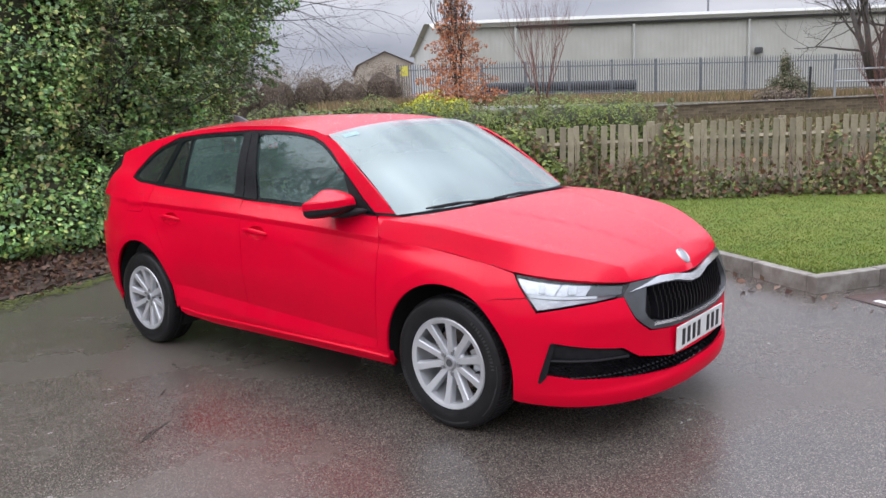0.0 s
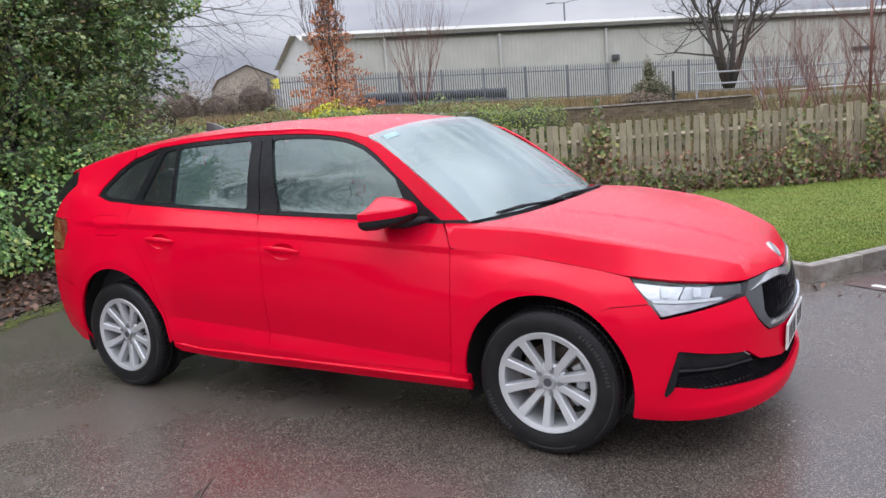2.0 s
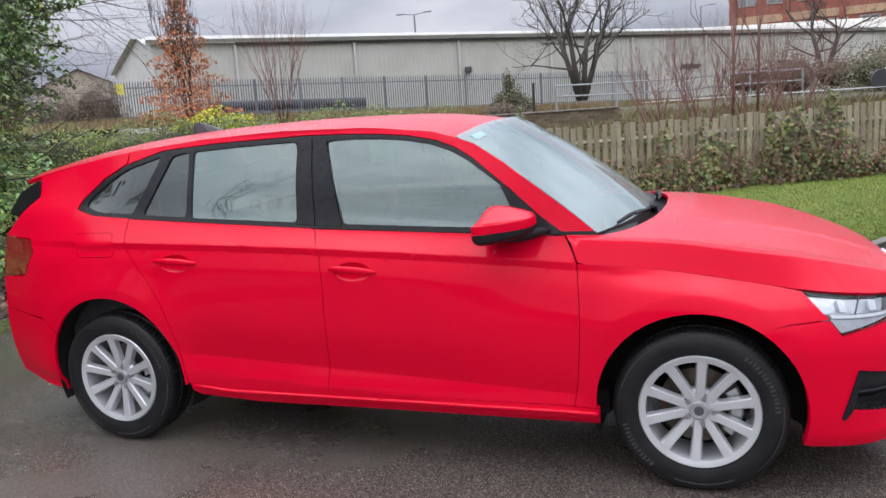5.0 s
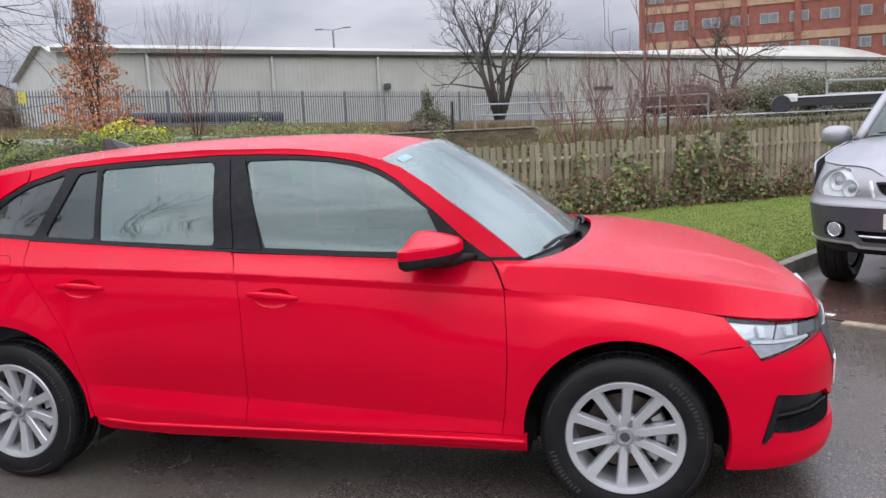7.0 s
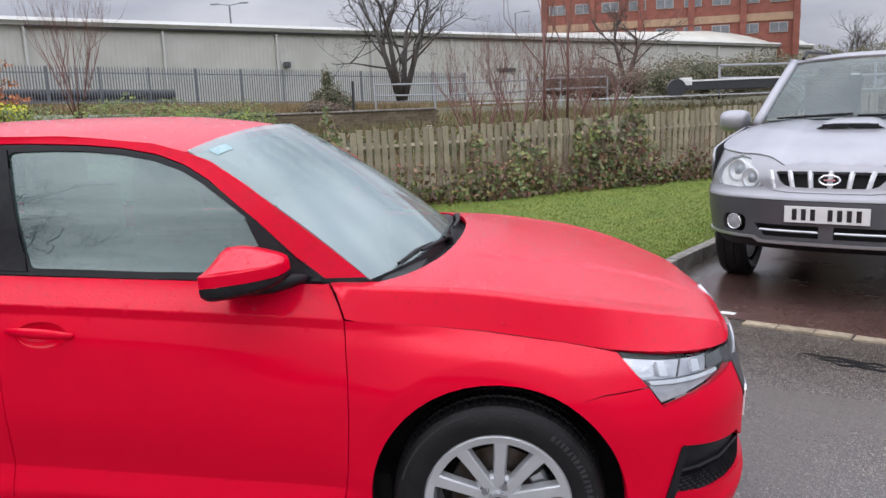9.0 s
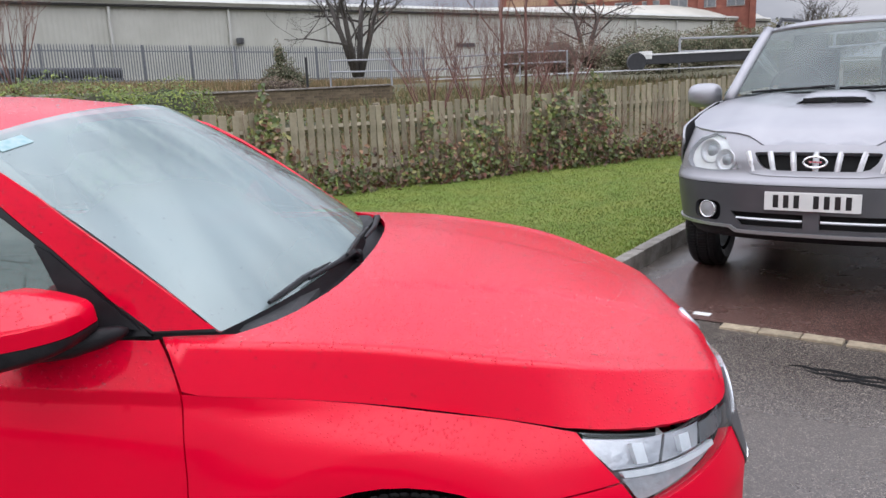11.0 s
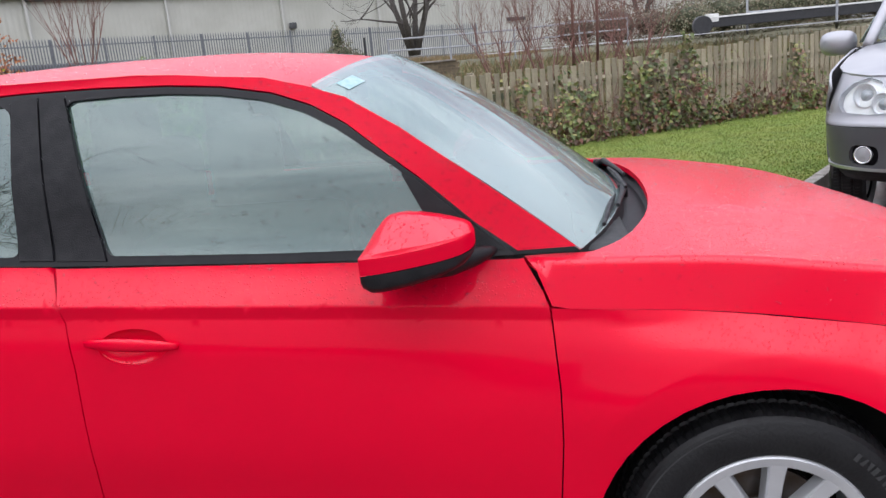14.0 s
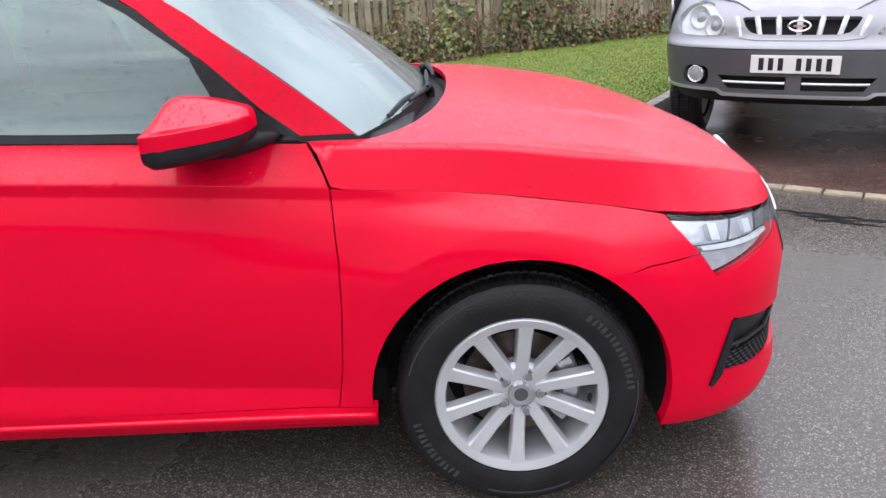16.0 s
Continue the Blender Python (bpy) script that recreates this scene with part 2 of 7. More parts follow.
def wet_paint(name, color, var, coat, coat_rough):
    """Clear-coated paint; on faces that look up the coat is beaded with fine rain."""
    m = mat(name, color, .45, coat=coat, var=var, scale=3.0, spec=.02)
    n, l = m.node_tree.nodes, m.node_tree.links
    b = n["Principled BSDF"]
    b.inputs["Coat Roughness"].default_value, b.inputs["Coat IOR"].default_value = coat_rough, 1.62
    co = n.new("ShaderNodeTexCoord").outputs["Object"]
    bead, size, bp = n.new("ShaderNodeTexVoronoi"), n.new("ShaderNodeMapRange"), n.new("ShaderNodeBump")
    bead.inputs["Scale"].default_value = 150.0
    l.new(co, bead.inputs["Vector"])
    size.interpolation_type = "SMOOTHSTEP"
    size.inputs["From Min"].default_value, size.inputs["From Max"].default_value = .10, .42
    size.inputs["To Min"].default_value, size.inputs["To Max"].default_value = 1.0, 0.0
    l.new(bead.outputs["Distance"], size.inputs["Value"])
    pick, some, many = n.new("ShaderNodeSeparateColor"), n.new("ShaderNodeMath"), n.new("ShaderNodeTexNoise")
    l.new(bead.outputs["Color"], pick.inputs["Color"])
    many.inputs["Scale"].default_value = 5.0
    l.new(co, many.inputs["Vector"])
    some.operation = "LESS_THAN"
    l.new(pick.outputs["Red"], some.inputs[0])
    l.new(many.outputs["Fac"], some.inputs[1])
    up, sep, mu, mu2 = n.new("ShaderNodeMapRange"), n.new("ShaderNodeSeparateXYZ"), n.new("ShaderNodeMath"), n.new("ShaderNodeMath")
    l.new(n.new("ShaderNodeNewGeometry").outputs["Normal"], sep.inputs["Vector"])
    l.new(sep.outputs["Z"], up.inputs["Value"])
    up.inputs["From Min"].default_value, up.inputs["From Max"].default_value = .42, .90
    mu.operation = mu2.operation = "MULTIPLY"
    l.new(size.outputs["Result"], mu.inputs[0])
    l.new(some.outputs["Value"], mu.inputs[1])
    l.new(mu.outputs["Value"], mu2.inputs[0])
    l.new(up.outputs["Result"], mu2.inputs[1])
    l.new(mu2.outputs["Value"], bp.inputs["Height"])
    bp.inputs["Strength"].default_value, bp.inputs["Distance"].default_value = .9, .0024
    # the beads scatter what the wet coat mirrors
    for socket, dry, wet in (("Coat Roughness", coat_rough, .22), ("Coat Weight", coat, .85)):
        film = n.new("ShaderNodeMapRange")
        film.inputs["To Min"].default_value, film.inputs["To Max"].default_value = dry, wet
        l.new(up.outputs["Result"], film.inputs["Value"])
        l.new(film.outputs["Result"], b.inputs[socket])
    l.new(bp.outputs["Normal"], b.inputs["Coat Normal"])
    l.new(bp.outputs["Normal"], b.inputs["Normal"])
    return m


paint = wet_paint("red_car_paint", (.72, .0004, .026), (.68, .0004, .026), .16, .03)
black_trim = mat("black_plastic", (.010, .010, .012), .45, bump=.15, bump_scale=300, var=(.017, .017, .019), scale=30, spec=.22)
gloss_black = mat("black_gloss_trim", (.008, .008, .010), .18, var=(.013, .013, .015), scale=20, spec=.22)
dark_void = mat("dark_inner_body", (.008, .008, .008), .9, var=(.012, .012, .012), scale=10)
rubber = mat("tyre_rubber", (.009, .009, .010), .42, var=(.014, .014, .015), scale=14, bump=.2, bump_scale=120, rough_var=.10, spec=.28)
alloy = mat("silver_alloy", (.62, .63, .65), .30, metal=.45, var=(.55, .56, .58), scale=9)
dark_metal = mat("brake_metal", (.16, .14, .13), .45, metal=.8, var=(.10, .07, .05), scale=20)
chrome = mat("chrome", (.86, .87, .89), .14, metal=.75, var=(.80, .81, .83), scale=10)
satin_silver = mat("satin_silver", (.55, .56, .58), .30, metal=.8, var=(.50, .51, .53), scale=14)
grey_trim = mat("dark_grey_satin", (.075, .078, .085), .40, var=(.060, .062, .066), scale=14)
bolt_grey = mat("wheel_bolt_steel", (.30, .30, .31), .4, metal=.5, var=(.22, .22, .23), scale=40)
plate_white = mat("number_plate_white", (.78, .78, .76), .35, var=(.72, .72, .70), scale=12)
letter_black = mat("plate_black", (.012, .012, .014), .4, var=(.02, .02, .02), scale=12)
car_glass = misted("misted_side_glass", (.38, .54, .51), .14, (.36, .58, .54), 1.42)
clear_glass = misted("tinted_rear_glass", (.30, .36, .35), .05, (.42, .50, .49), 1.15)
screen_glass = misted("misted_windscreen", (.50, .60, .59), .30, (.58, .72, .71), 1.5)
lamp_glass = glass("clear_lamp_cover", (.93, .95, .96))
lamp_silver = mat("lamp_reflector", (.60, .61, .63), .20, metal=.6, var=(.48, .49, .52), scale=30, bump=.3, bump_scale=60)
lamp_grey = mat("lamp_housing", (.34, .35, .37), .28, metal=.2, var=(.42, .43, .45), scale=30)
smoked = mat("smoked_lamp_trim", (.07, .072, .078), .2, var=(.10, .102, .108), scale=40)
lamp_white = mat("lamp_diffuser", (.66, .68, .70), .25, var=(.56, .59, .62), scale=40)
red_lens = mat("red_lamp_lens", (.22, .006, .010), .08, var=(.30, .01, .015), scale=20, coat=1.0)
cabin_dark = mat("cabin_cloth", (.030, .031, .033), .85, var=(.045, .046, .048), scale=40, bump=.3, bump_scale=200)
cabin_grey = mat("cabin_headlining", (.32, .32, .31), .9, var=(.36, .36, .35), scale=20)
sticker_mat = mat("sticker_paper", (.40, .52, .53), .5, var=(.24, .42, .44), scale=60)


def island_mat(name, colors, rough=.5, spec=.4, patch=1.4):
    """Leaves or blades: each one takes its own colour from the row, and whole patches grow paler or darker."""
    m = bpy.data.materials.new(name)
    m.use_nodes = True
    n, l = m.node_tree.nodes, m.node_tree.links
    b = n["Principled BSDF"]
    g, r = n.new("ShaderNodeNewGeometry"), n.new("ShaderNodeValToRGB")
    r.color_ramp.interpolation = "CONSTANT"
    while len(r.color_ramp.elements) < len(colors):
        r.color_ramp.elements.new(.5)
    for k, c in enumerate(colors):
        r.color_ramp.elements[k].position, r.color_ramp.elements[k].color = k / len(colors), (*c, 1)
    l.new(g.outputs["Random Per Island"], r.inputs["Fac"])
    t, mr, mx = n.new("ShaderNodeTexNoise"), n.new("ShaderNodeMapRange"), n.new("ShaderNodeMixRGB")
    t.inputs["Scale"].default_value, t.inputs["Detail"].default_value = patch, 4.0
    l.new(n.new("ShaderNodeTexCoord").outputs["Object"], t.inputs["Vector"])
    mr.inputs["From Min"].default_value, mr.inputs["From Max"].default_value = .32, .68
    mr.inputs["To Min"].default_value, mr.inputs["To Max"].default_value = .66, 1.25
    l.new(t.outputs["Fac"], mr.inputs["Value"])
    mx.blend_type, mx.inputs["Fac"].default_value = "MULTIPLY", 1.0
    l.new(r.outputs["Color"], mx.inputs["Color1"])
    l.new(mr.outputs["Result"], mx.inputs["Color2"])
    l.new(mx.outputs["Color"], b.inputs["Base Color"])
    b.inputs["Roughness"].default_value, b.inputs["Specular IOR Level"].default_value = rough, spec
    return m


ivy_leaf = island_mat("ivy_leaves", [(0.159, 0.328, 0.080), (0.242, 0.463, 0.120), (0.325, 0.606, 0.164), (0.215, 0.395, 0.184), (0.459, 0.719, 0.242), (0.159, 0.255, 0.080), (0.595, 0.695, 0.205)], .35, .5)
olive_leaf = island_mat("olive_leaves", [(0.256, 0.329, 0.089), (0.341, 0.410, 0.127), (0.199, 0.274, 0.076), (0.454, 0.463, 0.150), (0.284, 0.218, 0.101)], .5)
bramble_leaf = island_mat("bramble_leaves", [(.10, .14, .035), (.17, .19, .055), (.07, .10, .027), (.24, .22, .075), (.17, .08, .048), (.11, .065, .042), (.125, .16, .045), (.25, .18, .105), (.085, .115, .038), (.20, .21, .065)], .5)
hedge_leaf = island_mat("hedge_leaves", [(.17, .23, .045), (.125, .18, .04), (.24, .28, .05), (.10, .135, .035)], .5)
gold_leaf = island_mat("golden_leaves", [(0.567, 0.562, 0.024), (0.459, 0.500, 0.024), (0.378, 0.425, 0.024), (0.648, 0.600, 0.048)], .5)
copper_leaf = island_mat("copper_leaves", [(0.552, 0.216, 0.096), (0.432, 0.156, 0.072), (0.624, 0.288, 0.132), (0.336, 0.132, 0.072)], .6)
litter_leaf = island_mat("fallen_leaves", [(.10, .045, .030), (.07, .035, .025), (.15, .075, .045), (.05, .03, .02), (.19, .12, .08)], .45)
grass_blade = island_mat("grass_blades", [(.115, .185, .022), (.15, .21, .026), (.10, .16, .018), (.19, .22, .035), (.20, .20, .05)], .55, patch=3.5)
dry_grass = island_mat("dry_grass_blades", [(.32, .22, .12), (.25, .17, .09), (.38, .28, .16), (.20, .15, .07), (.15, .15, .06)], .7)
scrub_leaf = island_mat("far_scrub", [(0.252, 0.189, 0.144), (0.200, 0.159, 0.122), (0.289, 0.229, 0.170), (0.222, 0.200, 0.133), (0.178, 0.133, 0.111)], .8)
withered_leaf = island_mat("withered_leaves", [(.17, .06, .04), (.12, .055, .035), (.22, .12, .06), (.08, .045, .03), (.14, .09, .05), (.08, .10, .035), (.11, .13, .04)], .5)
# dark colour standing in for the shade deep inside foliage
shade_core = mat("dark_shade_core", (.045, .058, .030), .95, var=(.075, .068, .042), scale=6)
bark = mat("grey_bark", (.055, .048, .042), .85, var=(.095, .085, .075), scale=14, bump=.6, bump_scale=50)
red_bark = mat("reddish_bark", (.22, .10, .08), .75, var=(.14, .075, .06), scale=20, bump=.3, bump_scale=60)
soil = mat("leafy_soil", (.055, .038, .028), .85, var=(.09, .062, .045), scale=22, bump=.7, bump_scale=60)
concrete = mat("kerb_concrete", (.30, .28, .25), .75, var=(.17, .15, .13), scale=9, bump=.5, bump_scale=70, random_tint=.12)
stone_set = mat("edging_stone", (.38, .31, .21), .7, var=(.22, .18, .125), scale=25, bump=.4, bump_scale=80, random_tint=.15)
fence_wood = mat("weathered_fence_wood", (.41, .355, .26), .8, var=(.24, .21, .145), scale=5, bump=.4, bump_scale=60, random_tint=.22)
galv = mat("galvanised_steel", (.20, .215, .235), .55, metal=.2, var=(.15, .16, .175), scale=6)
cladding = mat("warehouse_cladding", (.52, .52, .47), .55, var=(.46, .46, .41), scale=.5)
cladding_pale = mat("pale_cladding", (.56, .56, .53), .55, var=(.50, .50, .47), scale=.4)
roof_pale = mat("pale_roof_sheet", (.56, .55, .49), .6, var=(.50, .49, .43), scale=.3)
brick_red = mat("red_brick", (.27, .095, .065), .8, var=(.21, .07, .05), scale=1.2)
brick_old = mat("old_brown_brick", (.12, .095, .065), .85, var=(.20, .155, .10), scale=6, bump=.4, bump_scale=30, random_tint=.3)
pipe_black = mat("black_pipe", (.020, .021, .024), .5, var=(.03, .03, .033), scale=8)
white_paint = mat("white_paint", (.76, .76, .74), .5, var=(.66, .66, .63), scale=6)
yellow_sign_mat = mat("yellow_sign", (.72, .66, .10), .5, var=(.66, .60, .10), scale=8)
window_dark = mat("far_window", (.14, .15, .16), .15, var=(.20, .21, .22), scale=2)
window_frame = mat("far_window_frame", (.30, .28, .27), .6, var=(.34, .32, .30), scale=3)
buff_brick = mat("buff_brick", (.40, .27, .17), .8, var=(.34, .22, .14), scale=1.2)
rail_steel = mat("pale_rail_steel", (.34, .35, .37), .5, var=(.28, .29, .31), scale=6)
bank_mat = mat("bank_soil", (.095, .080, .042), .9, var=(.075, .075, .032), scale=.9, bump=.6, bump_scale=8)
towpath = mat("pale_path", (.26, .26, .26), .8, var=(.20, .20, .19), scale=2)
bank_blade = island_mat("bank_grass_blades", [(.20, .15, .07), (.15, .13, .06), (.12, .13, .045), (.26, .20, .10), (.16, .10, .055), (.10, .115, .04)], .7)
# ---- shape of the red hatchback: forward is +x, its right side is -y ----
XK = [-3.47, -3.05, -2.65, -1.90, -1.20, -0.42, 0.0, 0.20]
ROWS_Z = [
    [.27, .25, .24, .235, .235, .235, .21, .19],
    [.33, .30, .28, .275, .272, .268, .27, .25],
    [.42, .42, .42, .36, .34, .34, .42, .40],
    [.52, .55, .56, .44, .43, .44, .56, .55],
    [.62, .66, .68, .62, .62, .62, .68, .62],
    [.84, .86, .86, .84, .81, .78, .757, .705],
    [.98, .98, .972, .953, .922, .867, .825, .79],
    [1.12, 1.12, 1.085, 1.04, 1.0, .965, .94, .92],
    [1.20, 1.20, 1.20, 1.20, 1.20, 1.20, 1.20, 1.20],
    [1.42, 1.42, 1.42, 1.42, 1.42, 1.42, 1.42, 1.42],
]
ROWS_Y = [
    [.64, .79, .825, .825, .82, .82, .83, .838],
    [.66, .82, .855, .848, .845, .848, .855, .860],
    [.68, .835, .868, .862, .861, .858, .870, .872],
    [.69, .84, .880, .865, .863, .863, .882, .878],
    [.69, .84, .880, .875, .873, .864, .878, .872],
    [.68, .822, .858, .865, .865, .838, .862, .848],
    [.66, .79, .838, .853, .850, .813, .80, .787],
    [.62, .73, .765, .785, .785, .765, .73, .70],
    [.57, .665, .700, .725, .730, .710, .65, .62],
    [.47, .55, .585, .625, .632, .615, .55, .52],
]
X0, NEXP = 0.20, 2.5
FZ = [.15, .19, .235, .250, .275, .30, .36, .47, .545, .565, .62, .70, .76, .80]
FX = [.825, .842, .851, .851, .843, .842, .840, .840, .842, .838, .820, .790, .758, .725]


def curve(xs, ys, x):
    """A smooth curve through the points, without overshoot."""
    xs, ys, x = np.asarray(xs, float), np.asarray(ys, float), np.asarray(x, float)
    h = np.diff(xs)
    d = np.diff(ys) / h
    m = np.zeros(len(xs))
    m[0], m[-1] = d[0], d[-1]
    for i in range(1, len(xs) - 1):
        if d[i - 1] * d[i] > 0:
            a, b = 2 * h[i] + h[i - 1], h[i] + 2 * h[i - 1]
            m[i] = (a + b) / (a / d[i - 1] + b / d[i])
    xc = np.clip(x, xs[0], xs[-1])
    i = np.clip(np.searchsorted(xs, xc) - 1, 0, len(xs) - 2)
    t = (xc - xs[i]) / h[i]
    return ((1 + 2 * t) * (1 - t) ** 2 * ys[i] + t * (1 - t) ** 2 * h[i] * m[i]
            + t * t * (3 - 2 * t) * ys[i + 1] - t * t * (1 - t) * h[i] * m[i + 1])


def smooth(a, b, v):
    t = min(1.0, max(0.0, (v - a) / (b - a)))
    return t * t * (3 - 2 * t)


TX, TW = np.linspace(-3.5, X0, 741), np.linspace(-.90, .75, 331)
_rz, _ry = [curve(XK, r, TX) for r in ROWS_Z], [curve(XK, r, TX) for r in ROWS_Y]
CREASE = _rz[6]
FLANK = np.zeros((len(TX), len(TW)))
for _i in range(len(TX)):
    _z, _y = [r[_i] - CREASE[_i] for r in _rz], [r[_i] for r in _ry]
    FLANK[_i] = np.where(TW <= 0, curve(_z[:7], _y[:7], TW), curve(_z[6:], _y[6:], TW))


def crease_z(x):
    """Height of the sharp shoulder line along the flank."""
    return float(np.interp(x, TX, CREASE))


def door_valley(x):
    """Height of the pressed line low on the doors."""
    return .350 - .055 * (x + .3)


RING = .438


def half_width(x, z):
    """Half the car's width at the length x and height z."""
    w = z - crease_z(x)
    fx = min(max((min(x, X0) - TX[0]) / (TX[1] - TX[0]), 0), len(TX) - 1.001)
    fz = min(max((w - TW[0]) / (TW[1] - TW[0]), 0), len(TW) - 1.001)
    i, j = int(fx), int(fz)
    a, b = fx - i, fz - j
    y = (FLANK[i, j] * (1 - a) + FLANK[i + 1, j] * a) * (1 - b) + (FLANK[i, j + 1] * (1 - a) + FLANK[i + 1, j + 1] * a) * b
    # undercut below the shoulder, with a soft ridge under it
    if -.16 < w < 0:
        d = -w
        cut = -.0085 * d / .028 if d < .028 else -.0085 * max(0.0, 1 - (d - .028) / .085) ** 1.6
        y += cut * smooth(.12, -.30, x) * smooth(-3.2, -2.7, x)
    # pressed valley above the sill
    v = z - door_valley(x)
    if -.08 < v < .20:
        y -= .019 * (max(0.0, 1 - v / .20) ** 1.8 if v > 0 else 1 + v / .08) * smooth(-.36, -.50, x) * smooth(-2.35, -2.15, x)
    # flared wheel arches with an edge of their own
    for cx, lift in ((0.0, .012), (-2.645, .011)):
        r, up = math.hypot(x - cx, z - .325), math.degrees(math.atan2(z - .325, x - cx))
        if r < .62:
            t = 0.0 if r < RING else min(1.0, (r - RING) / .13)
            y += lift * (1 - t) ** 1.5 * smooth(.2, .35, z) * (.55 + .45 * smooth(10, 40, up) * smooth(165, 130, up))
    if x > X0:
        u = min(1.0, (x - X0) / (float(curve(FZ, FX, z)) - X0))
        y *= max(0.0, 1 - u ** NEXP) ** (1 / NEXP)
    return float(y)


def side(x, z):
    return Vector((x, -half_width(x, z), z))


def front(s, z):
    """The nose: s runs from 0 at the middle to 1 where the nose meets the right flank, and to -1 on the left."""
    th = min(1.0, abs(s)) * math.pi / 2
    a = float(curve(FZ, FX, z)) - X0
    x = X0 + a * max(0.0, math.cos(th)) ** (2 / NEXP)
    return Vector((x, -math.copysign(half_width(x, z), s), z))


def s_at(x, z):
    """The place on the nose where it has the length x."""
    u = (x - X0) / (float(curve(FZ, FX, z)) - X0)
    return math.acos(min(1.0, max(0.0, u)) ** (NEXP / 2)) * 2 / math.pi


def s_across(y, z):
    """The place on the nose where it is y to the right."""
    return math.asin(min(1.0, (y / half_width(X0, z)) ** (NEXP / 2))) * 2 / math.pi


TOPX = [.20, .353, .45, .60, .70, .731, .766, .785, .80]
TOPZ = [.795, .769, .756, .733, .710, .703, .702, .690, .672]
BX = [-.45, -.10, .20, .353, .45, .60, .70, .731, .766, .785, .80]
B_SHUT_Z = [.870, .842] + TOPZ
B_SHUT_Y = [.815, .802, .787] + [half_width(x, z) for x, z in zip(TOPX[1:], TOPZ[1:])]
B_SHUT_Y[-3:] = [.315, .17, .05]
B_CRE_Z = [.966, .949, .908, .878, .852, .804, .765, .748, .726, .707, .682]
B_CRE_Y = [.778, .768, .752, .725, .682, .566, .470, .42, .27, .14, .03]
B_MID_Z = [1.005, .985, .935, .902, .876, .826, .784, .766, .738, .714, .684]


def bonnet(x, y):
    ys, zs, yc, zc, zm = (float(curve(BX, r, x)) for r in (B_SHUT_Y, B_SHUT_Z, B_CRE_Y, B_CRE_Z, B_MID_Z))
    ay = abs(y)
    if ay > yc:
        t = (ay - yc) / (ys - yc)
        z = zc + (zs - zc) * t + 0.003 * math.sin(math.pi * min(1.0, t))
    else:
        z = zm + (zc - zm) * (ay / yc) ** 2.2
        # raised middle that narrows to the badge
        r = .40 - .30 * (x + .15)
        z -= .006 * smooth(r - .004, r + .03, ay) * smooth(yc, yc - .10, ay) * smooth(-.15, .0, x) * smooth(.74, .60, x)
    w = smooth(.71, .765, x)
    return Vector((x, y, z * (1 - w) + (zm + (zs - zm) * min(1.2, ay / ys) ** 2) * w))


RX = [-3.38, -3.05, -2.65, -2.2, -1.75, -1.35, -1.05, -0.80]
R_MID = [1.325, 1.385, 1.435, 1.463, 1.474, 1.468, 1.440, 1.395]
R_EDGE_Z = [1.255, 1.315, 1.372, 1.413, 1.430, 1.422, 1.385, 1.31]
R_EDGE_Y = [.52, .56, .59, .61, .63, .635, .64, .67]


def roof(x, y):
    zm, ze, ye = (float(curve(RX, r, x)) for r in (R_MID, R_EDGE_Z, R_EDGE_Y))
    return Vector((x, y, zm + (ze - zm) * (abs(y) / ye) ** 2.6))


def screen(y, v):
    """The windscreen: y from side to side (-1 to 1), v from its foot (0) to its top (1)."""
    foot = Vector((-.222 - .145 * abs(y) ** 2.2, .755 * y, .984 - .008 * y * y))
    top = Vector((-.870 - .075 * y * y, .640 * y, 1.425 - .058 * abs(y) ** 2.4))
    p = foot.lerp(top, v)
    p.z += .045 * v * (1 - v) * 4 * .5
    return p



